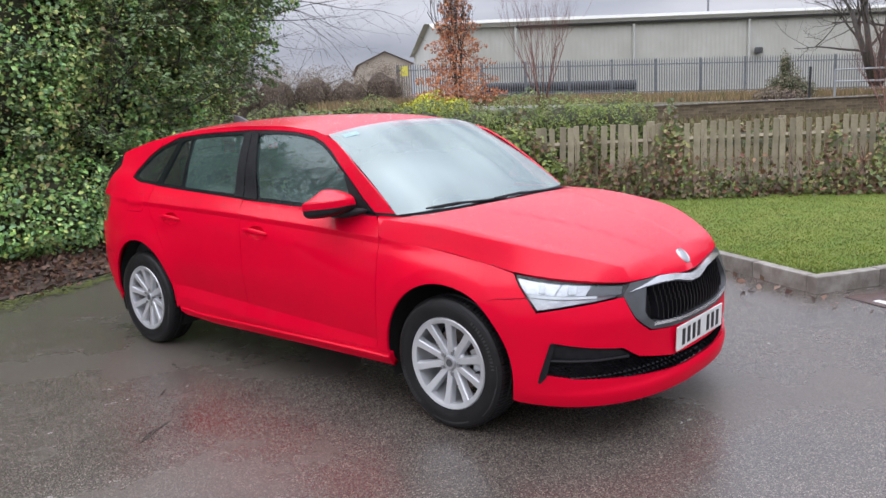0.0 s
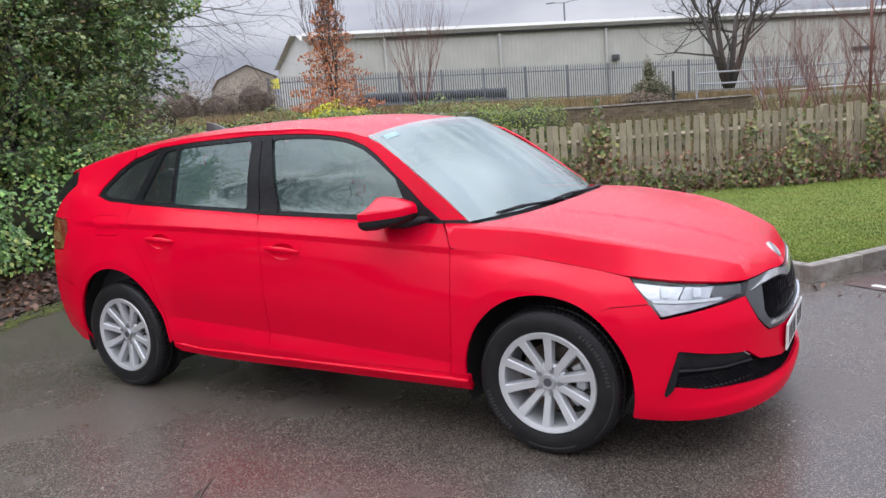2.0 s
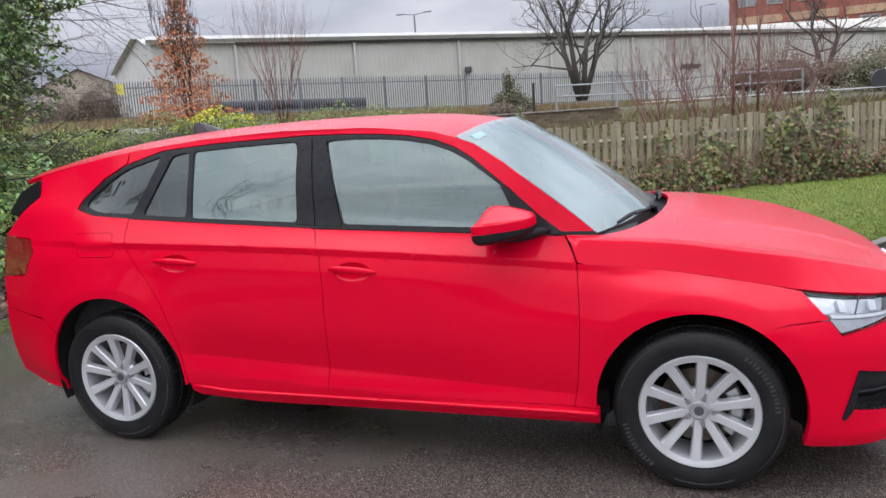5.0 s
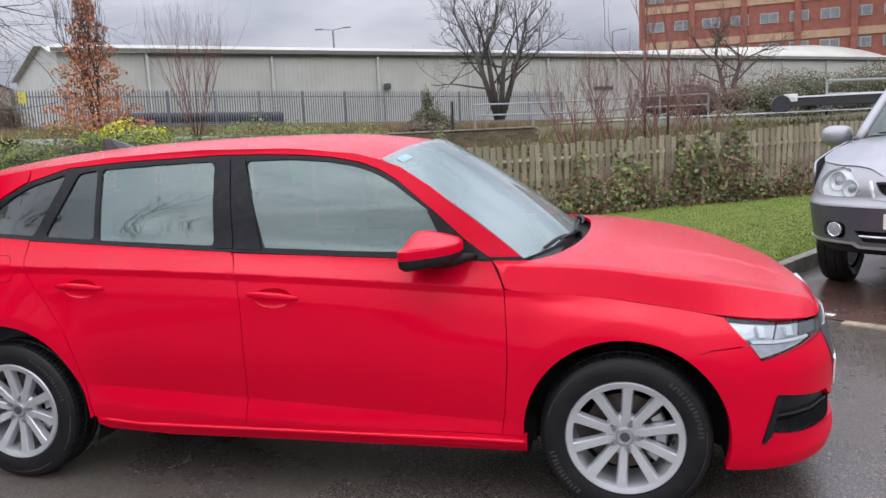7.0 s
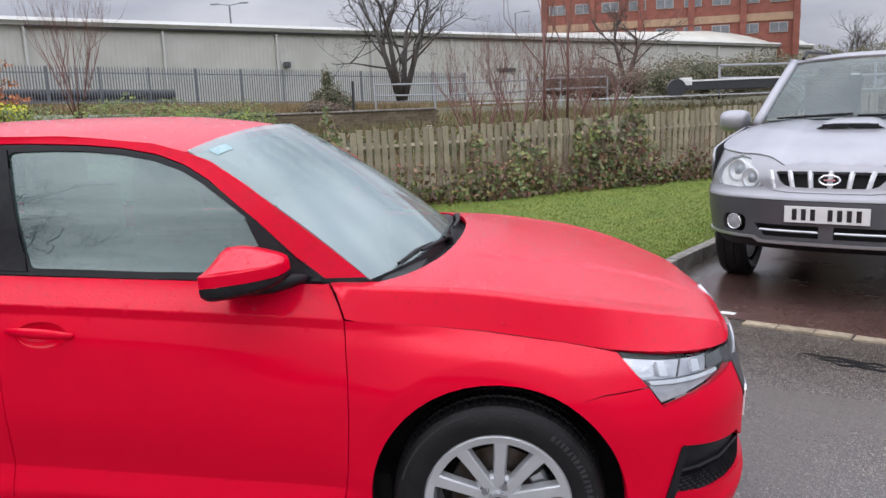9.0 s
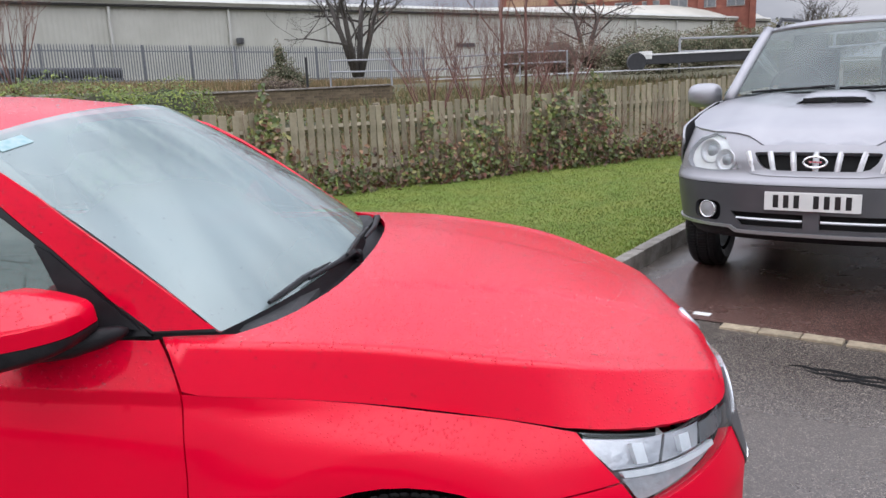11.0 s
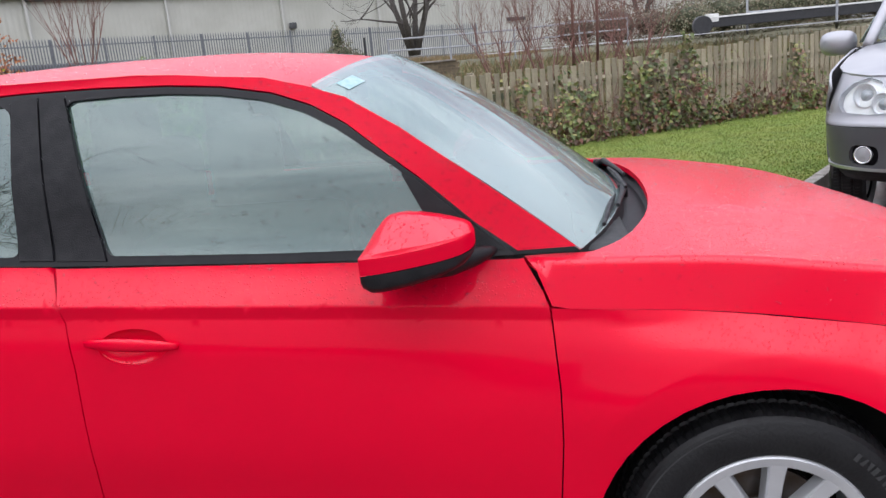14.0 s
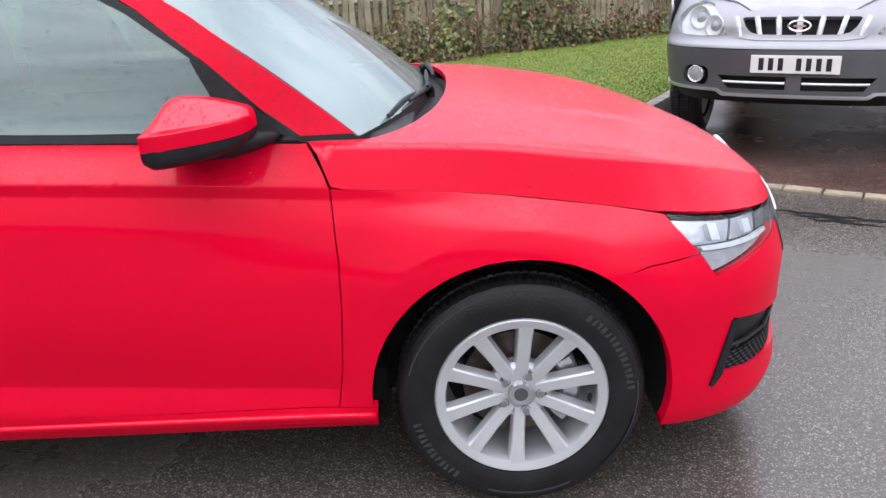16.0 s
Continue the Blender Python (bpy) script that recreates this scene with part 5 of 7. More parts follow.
# solid lumps that fill foliage; their dark colour stands for inner shade
def core(bm, blobs, k=.72):
    for x, y, z, a, b, c in blobs:
        s = bmesh.new()
        bmesh.ops.create_icosphere(s, subdivisions=2, radius=1.0)
        for v in s.verts:
            v.co *= 1 + .18 * noise.noise(v.co * 1.7 + Vector((x, y, z)))
        bmesh.ops.transform(s, matrix=Matrix.Translation((x, y, z)) @ Matrix.Diagonal((a * k, b * k, c * k, 1)), verts=s.verts[:])
        merge(bm, s)
    return bm


def branches(rng, bm, p, d, length, r, depth, sides=5, spread=.55, rise=.25, splits=(2, 4)):
    """A limb that bends, thins and divides."""
    pts, q, dd = [Vector(p)], Vector(p), Vector(d).normalized()
    n = 4
    for k in range(n):
        dd = (dd + Vector(rng.normal(0, .10, 3)) + Vector((0, 0, rise * .12))).normalized()
        q = q + dd * length / n
        pts.append(q.copy())
    tube(bm, pts, [r * (1 - .5 * k / n) for k in range(n + 1)], max(3, sides), cap=False)
    if depth == 0:
        return
    for k in range(int(rng.integers(splits[0], splits[1] + 1))):
        at = pts[int(rng.integers(2, n + 1))]
        nd = (dd + Vector(rng.normal(0, spread, 3)) + Vector((0, 0, rise))).normalized()
        branches(rng, bm, at, nd, length * rng.uniform(.55, .8), r * .5, depth - 1, max(3, sides - 1), spread, rise, splits)


# kerbed lawn: its corner, the two kerb directions
CORNER = Vector((.675, 2.56, 0))
K1, K2 = Vector((math.cos(radians(58.3)), math.sin(radians(58.3)), 0)), Vector((math.cos(radians(147.6)), math.sin(radians(147.6)), 0))
lawn_v = [CORNER + K1 * .1 + K2 * .1, CORNER + K1 * 14 + K2 * .1, CORNER + K1 * 14 + K2 * 14, CORNER + K1 * .1 + K2 * 14]
lawn = mesh_object("lawn", [(v.x, v.y, .095) for v in lawn_v], [(0, 1, 2, 3)], grass_mat)
tagged(lawn, "short green lawn with yellowish moss behind the kerb", "lawn", kind="structure")


def kerb_run(d, inward, length, start=0.0):
    """A row of kerb stones with worn edges, from the corner along d."""
    run = empty("kerb", "weathered concrete kerb stones edging the lawn", "kerb", kind="structure")
    me = None
    k, s = 0, start
    while s < length:
        w = .60
        if me is None:
            bm = bmesh.new()
            box(bm, 0, 0, .055, w - .006, .10, .15, bevel=.010)
            o = part("kerb_stone", bm, concrete, run)
            me = o.data
        else:
            o = new("kerb_stone", me)
            o.parent = run
        c = CORNER + d * (s + w / 2) + inward * .05
        o.matrix_basis = frame_at((c.x, c.y, .0), math.degrees(math.atan2(d.y, d.x))) @ pose(0, 0, .002 * (k % 3 - 1), .8 * (k % 2), 0, .3 * (k % 3 - 1))
        s += w
        k += 1
    return run


kerb_run(K1, K2, 9.0)
kerb_run(K2, K1, 8.0, .10)
rng = np.random.default_rng(4)
n = 220000
u, w = .12 + 9 * rng.random(n) ** 1.4, .12 + 9 * rng.random(n) ** 1.2
base = np.array([CORNER.x, CORNER.y, .095]) + u[:, None] * np.array(K1) + w[:, None] * np.array(K2)
lean = rng.normal(0, .4, (n, 2))
h = rng.uniform(.006, .020, n)
ang = rng.random(n) * math.pi
side_v = np.stack([np.cos(ang), np.sin(ang), np.zeros(n)], 1) * .0035
tipv = base + np.stack([lean[:, 0] * h, lean[:, 1] * h, h], 1)
v = np.stack([base - side_v, base + side_v, tipv], 1).reshape(-1, 3)
grass = quick_mesh("grass", v, np.arange(n * 3).reshape(-1, 3), grass_blade)
tagged(grass, "short green grass blades on the lawn", "grass", kind="stuff")

# the bay of reddish tarmac and its edging of pale stones
red_tarmac = wet_ground("reddish_tarmac", (.080, .040, .033), (.125, .072, .060), (.22, .16, .14), .8, .5)
E1 = Vector((math.cos(radians(-32)), math.sin(radians(-32)), 0))
E2 = Vector((-E1.y, E1.x, 0))
S0 = Vector((1.47, 2.13, 0))
bay_v = [S0 - E1 * .75 + E2 * .05, S0 + E1 * 9 + E2 * .05, S0 + E1 * 9 + E2 * 9, S0 + E2 * 9 - E1 * .05]
bay = mesh_object("parking_bay", [(v.x, v.y, .005) for v in bay_v], [(0, 1, 2, 3)], red_tarmac)
tagged(bay, "wet reddish-brown tarmac parking bay", "parking bay", kind="structure")
edging = empty("stone_edging", "pale stone setts edging the parking bay", "edging", kind="structure")
me = None
for k in range(34):
    if me is None:
        bm = bmesh.new()
        box(bm, 0, 0, 0, .205, .095, .05, bevel=.008)
        o = part("edging_stone", bm, stone_set, edging)
        me = o.data
    else:
        o = new("edging_stone", me)
        o.parent = edging
    c = S0 + E1 * (.10 + .215 * k)
    o.matrix_basis = frame_at((c.x, c.y, -.014 + .002 * (k % 3)), -32 + 1.5 * math.sin(k * 2.1)) @ Matrix.Diagonal((1 + .05 * math.sin(k * 1.7), 1, 1, 1))

# worn white marks and cracks on the asphalt, moss and fallen leaves at its edge
bm = bmesh.new()
for x, y, a, l in ((1.16, 2.50, -30, .20), (1.42, 2.36, -32, .10)):
    box(bm, 0, 0, .004, l, .06, .004, frame_at((x, y, 0), a))
tagged(part("white_mark", bm, white_paint), "worn white paint mark on the asphalt", "road marking", kind="structure")
tar = mat("tar_crack", (.006, .006, .007), .65, var=(.012, .012, .012), scale=30, spec=.2)
bm = bmesh.new()
for k, (x, y) in enumerate(((1.62, 1.50), (1.66, 1.42), (1.72, 1.33), (1.84, 1.36))):
    pts = [Vector((x + .050 * j + .012 * math.sin(3 * j + k), y - .030 * j + .014 * math.sin(2.3 * j + k), .002)) for j in range(7)]
    tube(bm, pts, [q * 1.2 for q in (.002, .006, .009, .007, .009, .006, .002)], 5)
tagged(part("tar_seam", bm, tar), "black tar seams on the asphalt", "tar seam", kind="structure")
for x, y, dx, dy, ln in ((-1.11, -1.80, -.13, .24, 1.0), (-1.15, -1.76, -.10, .16, .6), (-1.63, -1.39, -.10, .12, .6), (-2.02, -1.06, -.12, .05, .7)):
    bm = bmesh.new()
    tube(bm, [(x + dx * ln * t, y + dy * ln * t + .012 * math.sin(7 * t), .003) for t in (0, .3, .6, 1)], [.002, .0035, .003, .0015], 5)
    tagged(part("twig", bm, bark), "small dark wet twig lying on the asphalt", "twig", "fallen twigs")
bed_v = [(-5.05, -1.4), (-5.12, -.9), (-5.42, .18), (-5.75, 1.6), (-6.1, 3.2), (-7, 6), (-14, 7), (-14, -8), (-4.6, -8), (-4.9, -3.5)]
bed = mesh_object("planting_bed", [(x, y, .012) for x, y in bed_v], [tuple(range(len(bed_v)))[::-1]], soil)
bed.data.flip_normals()
tagged(bed, "soil bed under the ivy, covered with fallen leaves", "planting bed", kind="structure")
n = 9000
p = np.stack([rng.uniform(-7.6, -4.7, n), rng.uniform(-4, 4, n), rng.uniform(.012, .05, n)], 1)
edge = np.interp(p[:, 1], [-4, -1.4, -.9, .18, 1.6, 3.2, 4], [-4.9, -5.05, -5.12, -5.42, -5.75, -6.1, -6.3]) + rng.normal(0, .12, n)
p = p[p[:, 0] < edge]
k2 = 260
q = np.stack([rng.uniform(-2.0, 2.0, k2) * 1.0, rng.uniform(2.2, 3.6, k2), np.full(k2, .012)], 1)
keep = ((q - np.array(CORNER)) @ np.array(K1) < -.01) & ((q - np.array(CORNER)) @ np.array(K1) > -.45)
p = np.concatenate([p, q[keep]])
v, f = leaf_cloud(rng, p, np.tile([0, 0, 1.0], (len(p), 1)), .035, .5, .15)
tagged(quick_mesh("leaf_litter", v, f, litter_leaf), "brown fallen leaves on the soil and along the kerb", "leaf litter", kind="stuff")
moss_mat = mat("moss", (.12, .14, .02), .9, var=(.06, .07, .03), scale=8, bump=.8, bump_scale=90)
n = 2600
s_ = rng.random(n)
my = -1.9 + 3.6 * s_
mx = np.interp(my, [-1.9, -1.0, .2, 1.7], [-4.78, -4.88, -5.22, -5.70]) + rng.normal(0, .10, n) * (.5 + np.abs(np.sin(my * 5.3) * np.sin(my * 2.1)))
mp = np.stack([mx, my, np.full(n, .004)], 1)
v, f = leaf_cloud(rng, mp, np.tile([0, 0, 1.0], (n, 1)), .022, .10, .05)
v[:, 2] = np.clip(v[:, 2], .002, .012)
moss = quick_mesh("moss", v, f, moss_mat)
tagged(moss, "thin green moss along the asphalt edge", "moss", kind="stuff")

# ---- ivy-covered thicket at the end of the car park ----
rng = np.random.default_rng(7)
pale_ivy = island_mat("pale_ivy_leaves", [(0.216, 0.324, 0.126), (0.288, 0.396, 0.171), (0.171, 0.270, 0.117), (0.342, 0.378, 0.162), (0.243, 0.332, 0.180), (0.153, 0.234, 0.090)], .38)
ivy = empty("ivy_thicket", "tall dense thicket of glossy dark green ivy", "ivy")
IVY = [(-8.3, -1.9, 2.3, 1.7, 1.7, 2.9), (-8.5, .2, 2.6, 1.7, 1.5, 3.0), (-8.9, 1.9, 2.3, 1.5, 1.2, 2.8), (-8.8, 2.9, 1.6, 1.2, .9, 1.8),
       (-7.5, -1.4, .6, .9, 1.3, .75), (-7.6, .4, .6, .95, 1.2, .8), (-7.8, 1.9, .6, .95, 1.0, .8), (-8.6, 3.6, .7, 1.2, 1.1, .75),
       (-8.0, -3.8, 2.0, 1.6, 1.4, 2.6), (-8.9, 3.5, 3.2, 1.2, 1.1, 1.5), (-8.6, .8, 4.7, 1.5, 1.5, 1.0), (-8.4, -1.2, 4.7, 1.5, 1.6, 1.1)]
# dark lumps behind the ivy leaves paint the shade between them
tagged(part("inner_growth", core(bmesh.new(), IVY, .60), shade_core, ivy), kind="stuff")
p, d = blob_points(rng, IVY, 230000, .46)
lump = np.sin(2.3 * p[:, 0] + 1.1 * p[:, 2]) * np.sin(2.9 * p[:, 1] + .7) + np.sin(3.4 * p[:, 2] + 1.3 * p[:, 1])
ok = (p[:, 2] > .03) & (lump + rng.normal(0, .55, len(p)) > -.75)
v, f = leaf_cloud(rng, p[ok], d[ok] * .7 + [0.25, -.2, .75], .034, .55)
quick_mesh("leaves", v, f, ivy_leaf, ivy)
p, d = blob_points(rng, IVY[:4] + IVY[8:], 60000, .12)
v, f = leaf_cloud(rng, p + d * (.06 + .16 * rng.random((len(p), 1))), d * .6 + [0, 0, .8], .032, .6)
quick_mesh("olive_leaves", v, f, olive_leaf, ivy)
bm = bmesh.new()
for k in range(150):
    b = IVY[int(rng.integers(0, 4))]
    a = rng.uniform(-2.2, 1.2)
    st = (b[0] + b[3] * .85 * math.cos(a), b[1] + b[4] * .85 * math.sin(a), b[2] + rng.uniform(-1.0, 2.2))
    branches(rng, bm, st, (math.cos(a), math.sin(a), rng.uniform(-.3, .9)), rng.uniform(.5, 1.3), .010, 2, 3, .7, .1)
for k in range(26):
    branches(rng, bm, (-8.7, 2.2 + .10 * k, 3.0 + .32 * (k % 6)), (.25, 1.0, .35 - .14 * (k % 4)), 1.5, .012, 3, 3, .5, .0)
tagged(part("twig_tangle", bm, bark, ivy), kind="stuff")
# sprays that stand out from the mass
sp_p, sp_d, tw = [], [], bmesh.new()
for k in range(1100):
    b = IVY[int(rng.choice([0, 1, 2, 3, 8, 9, 10, 11]))]
    d0 = rng.normal(0, 1, 3) + [0, 0, .45]
    d0[0] = abs(d0[0])
    d0 /= np.linalg.norm(d0)
    st = np.array(b[:3]) + d0 * np.array(b[3:]) * .92
    dr = d0 + rng.normal(0, .45, 3) + [0, 0, -.05]
    dr /= np.linalg.norm(dr)
    ln = rng.uniform(.3, .8)
    tube(tw, [st, st + dr * ln * .5, st + dr * ln + [0, 0, -.06]], [.007, .005, .002], 3, cap=False)
    m_ = 46
    t = rng.random((m_, 1)) ** .7
    across = np.cross(dr, [0, 0, 1.0])
    sp_p.append(st + dr * ln * t + across * rng.normal(0, .15, (m_, 1)) * (1.1 - t) + rng.normal(0, .028, (m_, 3)))
    sp_d.append(np.tile(d0 * .35 + [0, 0, 1.0], (m_, 1)))
tagged(part("spray_twig", tw, bark, ivy), kind="stuff")
v, f = leaf_cloud(rng, np.concatenate(sp_p), np.concatenate(sp_d), .042, .38)
tagged(quick_mesh("spray_leaves", v, f, pale_ivy, ivy), kind="stuff")
p = np.stack([rng.uniform(-9.0, -8.0, 1200), rng.uniform(2.8, 5.0, 1200), rng.uniform(3.2, 4.9, 1200)], 1)
p[:, 2] += .25 * (p[:, 1] - 3)
v, f = leaf_cloud(rng, p, np.tile([.5, -.3, .5], (len(p), 1)), .036, .8)
quick_mesh("spray_leaves", v, f, ivy_leaf, ivy)
OB = [(-8.8, 4.5, 2.95, .7, .7, .65), (-8.8, 5.1, 3.65, .8, .8, .5), (-8.9, 4.5, 4.1, 1.0, 1.0, .8)]
p, d = blob_points(rng, OB, 8000, .85)
v, f = leaf_cloud(rng, p, d + [.3, -.3, .3], .036, .7)
quick_mesh("spray_leaves", v, f, ivy_leaf, ivy)

# ---- wooden picket fence with brambles ----
F0, FD = Vector((-4.6, 6.05, 0)), Vector((math.cos(radians(31.5)), math.sin(radians(31.5)), 0))
FN = Vector((FD.y, -FD.x, 0))


def fence_top(x):
    return 1.14 + .010 * max(0.0, x + 1) ** 1.5


picket = empty("picket_fence", "weathered wooden picket fence overgrown with brambles", "fence")
me = None
pr = random.Random(3)
for k in range(112):
    c = F0 + FD * (k * .118)
    if me is None:
        bm = bmesh.new()
        box(bm, 0, 0, .5, .080, .018, 1.0, bevel=.004)
        o = part("paling", bm, fence_wood, picket)
        me = o.data
    else:
        o = new("paling", me)
        o.parent = picket
    h = fence_top(c.x) - .10 + pr.uniform(-.025, .02)
    o.matrix_basis = frame_at((c.x, c.y, .10), 31.5) @ pose(0, 0, 0, 0, pr.uniform(-1.5, 1.5), pr.uniform(-2, 2)) @ Matrix.Diagonal((pr.uniform(.85, 1.15), 1, h, 1))
for z in (.30, .88):
    bm = bmesh.new()
    a, b = F0 - FN * .035, F0 + FD * 13.2 - FN * .035
    tube(bm, [(a.x, a.y, z), (b.x, b.y, z + .08)], .04, 4)
    part("fence_rail", bm, fence_wood, picket)
for k in range(8):
    bm = bmesh.new()
    c = F0 + FD * (.3 + 1.8 * k) - FN * .10
    box(bm, c.x, c.y, .62, .09, .09, 1.1, bevel=.006)
    part("fence_post", bm, fence_wood, picket)
rng = np.random.default_rng(11)
brambles = empty("bramble_hedge", "straggly bramble hedge with green, yellow and brown leaves", "hedge")
n = 26000
s = rng.random(n) * 12.8
patch = np.clip(.34 + .34 * np.sin(s * 1.15 + .4) + .34 * np.sin(s * 2.7 + 1.2) + .30 * np.sin(s * 6.1) + .20 * np.sin(s * 11.3), 0, 1.15)
off = .06 + (.40 + .16 * np.sin(s * 2.9)) * rng.random(n)
z = .10 + (.20 + .98 * patch) * rng.random(n) ** 1.0 + .10 * rng.random(n) ** 6
clump = np.sin(s * 9 + 5 * z) * np.sin(13 * z + 2 * np.sin(3.1 * s)) + .6 * np.sin(21 * s + 7 * off)
keep = (rng.random(n) < .14 + .66 * patch + .08 * (z < .3)) & (clump + rng.normal(0, .5, n) > -.35)
s, off, z = s[keep], off[keep], z[keep]
n = len(s)
off *= np.clip(1.25 - z * .75, .25, 1)
p = np.array(F0) + s[:, None] * np.array(FD) + off[:, None] * np.array(FN)
p[:, 2] = z
v, f = leaf_cloud(rng, p, np.tile(np.array(FN) + [0, 0, .8], (n, 1)), .043, .6)
quick_mesh("leaves", v, f, bramble_leaf, brambles)
n = 2600
s = rng.random(n) * 12.8
p = np.array(F0) + s[:, None] * np.array(FD) + (.15 + .45 * rng.random(n))[:, None] * np.array(FN)
p[:, 2] = .10 + .55 * rng.random(n) ** 1.6
v, f = leaf_cloud(rng, p, np.tile(np.array(FN) + [0, 0, .5], (n, 1)), .04, .8)
quick_mesh("withered_leaves", v, f, withered_leaf, brambles)
bm = bmesh.new()
for k in range(150):
    c = F0 + FD * (rng.random() * 12.8) + FN * rng.uniform(.08, .5)
    branches(rng, bm, (c.x, c.y, .1), (FN.x * rng.uniform(-.5, .5) + rng.normal(0, .3), FN.y * .2, 1.0), rng.uniform(.35, .75), .006, 1, 3, .6, .1)
tagged(part("tangle", bm, red_bark, brambles), kind="stuff")

# ivy bush at the fence's end, clipped hedge, golden shrub
bush = empty("ivy_bush", "rounded ivy bush growing over the end of the fence", "bush")
IB = [(-4.42, 5.98, .74, .46, .42, .44), (-4.95, 5.8, .55, .55, .5, .50), (-4.0, 6.1, .42, .40, .35, .36)]
# the bush's shaded inside, put in as a dark core
tagged(part("inner_growth", core(bmesh.new(), IB, .7), shade_core, bush), kind="stuff")
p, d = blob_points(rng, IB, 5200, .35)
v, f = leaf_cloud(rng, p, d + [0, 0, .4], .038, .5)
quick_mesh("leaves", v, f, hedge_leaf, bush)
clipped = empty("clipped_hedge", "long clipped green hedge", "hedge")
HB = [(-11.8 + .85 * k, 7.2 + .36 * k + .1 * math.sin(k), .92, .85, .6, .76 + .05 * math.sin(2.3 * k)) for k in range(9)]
# dark core in place of the hedge's inner shade
tagged(part("inner_growth", core(bmesh.new(), HB, .72), shade_core, clipped), kind="stuff")
p, d = blob_points(rng, HB, 46000, .3)
v, f = leaf_cloud(rng, p, d + [.3, -.4, .5], .024, .6)
quick_mesh("leaves", v, f, hedge_leaf, clipped)
gold = empty("golden_shrub", "small shrub with bright yellow-green leaves", "shrub")
GB = [(-9.95, 10.5, 1.45, .55, .45, .42), (-9.45, 10.8, 1.40, .42, .4, .38), (-10.3, 10.2, 1.35, .4, .4, .38), (-9.9, 10.6, .8, .6, .5, .8)]
# dark core that paints shade behind the golden leaves
tagged(part("inner_growth", core(bmesh.new(), GB, .7), shade_core, gold), kind="stuff")
p, d = blob_points(rng, GB, 4500, .35)
v, f = leaf_cloud(rng, p, d, .035, .6)
quick_mesh("leaves", v, f, gold_leaf, gold)


# ---- bank, wall, steel fence and buildings beyond ----
def strip(name, near, far, z0, z1, material, label, category, lumps=.12, n=60, m=14):
    """A sloping piece of ground between a near and a far line."""
    verts = []
    for i in range(m + 1):
        t = i / m
        for k in range(n + 1):
            s = k / n
            a, b = near[0].lerp(near[1], s), far[0].lerp(far[1], s)
            p = a.lerp(b, t)
            zz = z0 + (z1 - z0) * t + lumps * noise.noise(Vector((p.x * .25, p.y * .25, 0))) * min(1, 4 * t)
            verts.append((p.x, p.y, zz))
    o = mesh_object(name, verts, [(i * (n + 1) + k, i * (n + 1) + k + 1, (i + 1) * (n + 1) + k + 1, (i + 1) * (n + 1) + k) for i in range(m) for k in range(n)], material, None, "", True)
    return tagged(o, label, category, kind="structure")


V2 = lambda x, y: Vector((x, y, 0))
strip("bank", (V2(-32, -2), V2(30, 24)), (V2(-46, 18), V2(34, 36)), -.02, .95, bank_mat, "rough bank of soil and withered grass", "bank")
strip("bank_top", (V2(-46, 18), V2(34, 36)), (V2(-70, 60), V2(60, 150)), .95, 1.75, bank_mat, "flat rough ground with dry brown grass", "ground", .2)

old_wall = empty("brick_wall", "low old brown brick wall on the bank", "wall", kind="structure")
W0, WD = Vector((-11.8, 20.6, 0)), Vector((math.cos(radians(16)), math.sin(radians(16)), 0))
bm = bmesh.new()
box(bm, 4.6, .12, .75, 9.2, .2, 1.05)
part("wall_core", bm, brick_old, old_wall, matrix=frame_at(W0, 16))
me = None
for r in range(7):
    for k in range(32):
        if me is None:
            bm = bmesh.new()
            box(bm, 0, 0, 0, .272, .03, .078, bevel=.006)
            o = part("brick", bm, brick_old, old_wall)
            me = o.data
        else:
            o = new("brick", me)
            o.parent = old_wall
        o.matrix_basis = frame_at(W0, 16) @ pose(.15 + .285 * k + (.14 if r % 2 else 0), .015, .76 + .088 * r, 0, 0, .6 * ((k * 7 + r * 3) % 3 - 1))
bm = bmesh.new()
for k in range(16):
    box(bm, .3 + .57 * k, .1, 1.30, .56, .30, .05, bevel=.01)
part("coping", bm, concrete, old_wall, matrix=frame_at(W0, 16))

# palisade fence
P0, PD, PANG = Vector((-33.6, 34.6, 0)), Vector((math.cos(radians(36)), math.sin(radians(36)), 0)), 36
palisade = empty("palisade_fence", "tall galvanised steel palisade fence with pointed pales", "fence")


def pale_mesh():
    bm = bmesh.new()
    w, t = .034, .012
    rings = [[bm.verts.new(p) for p in ((-w, 0, z), (-w * .35, t, z), (w * .35, t, z), (w, 0, z))] for z in (0, 2.28)]
    rings.append([bm.verts.new(p) for p in ((-w * .3, 0, 2.44), (-w * .1, t, 2.42), (w * .1, t, 2.42), (w * .3, 0, 2.44))])
    for a, b in zip(rings, rings[1:]):
        for k in range(3):
            bm.faces.new((a[k], a[k + 1], b[k + 1], b[k]))
        bm.faces.new((a[3], a[0], b[0], b[3]))
    return bm


def pal_z(s):
    return 2.15 - .028 * s


me = None
for k in range(232):
    s = k * .155
    c = P0 + PD * s
    if me is None:
        o = part("pale", pale_mesh(), galv, palisade)
        me = o.data
    else:
        o = new("pale", me)
        o.parent = palisade
    o.matrix_basis = frame_at((c.x, c.y, pal_z(s)), PANG + 180)
for k in range(14):
    bm = bmesh.new()
    s = k * 2.75
    c = P0 + PD * s
    box(bm, c.x, c.y + .06, pal_z(s) + 1.15, .10, .10, 2.5)
    part("post", bm, galv, palisade)
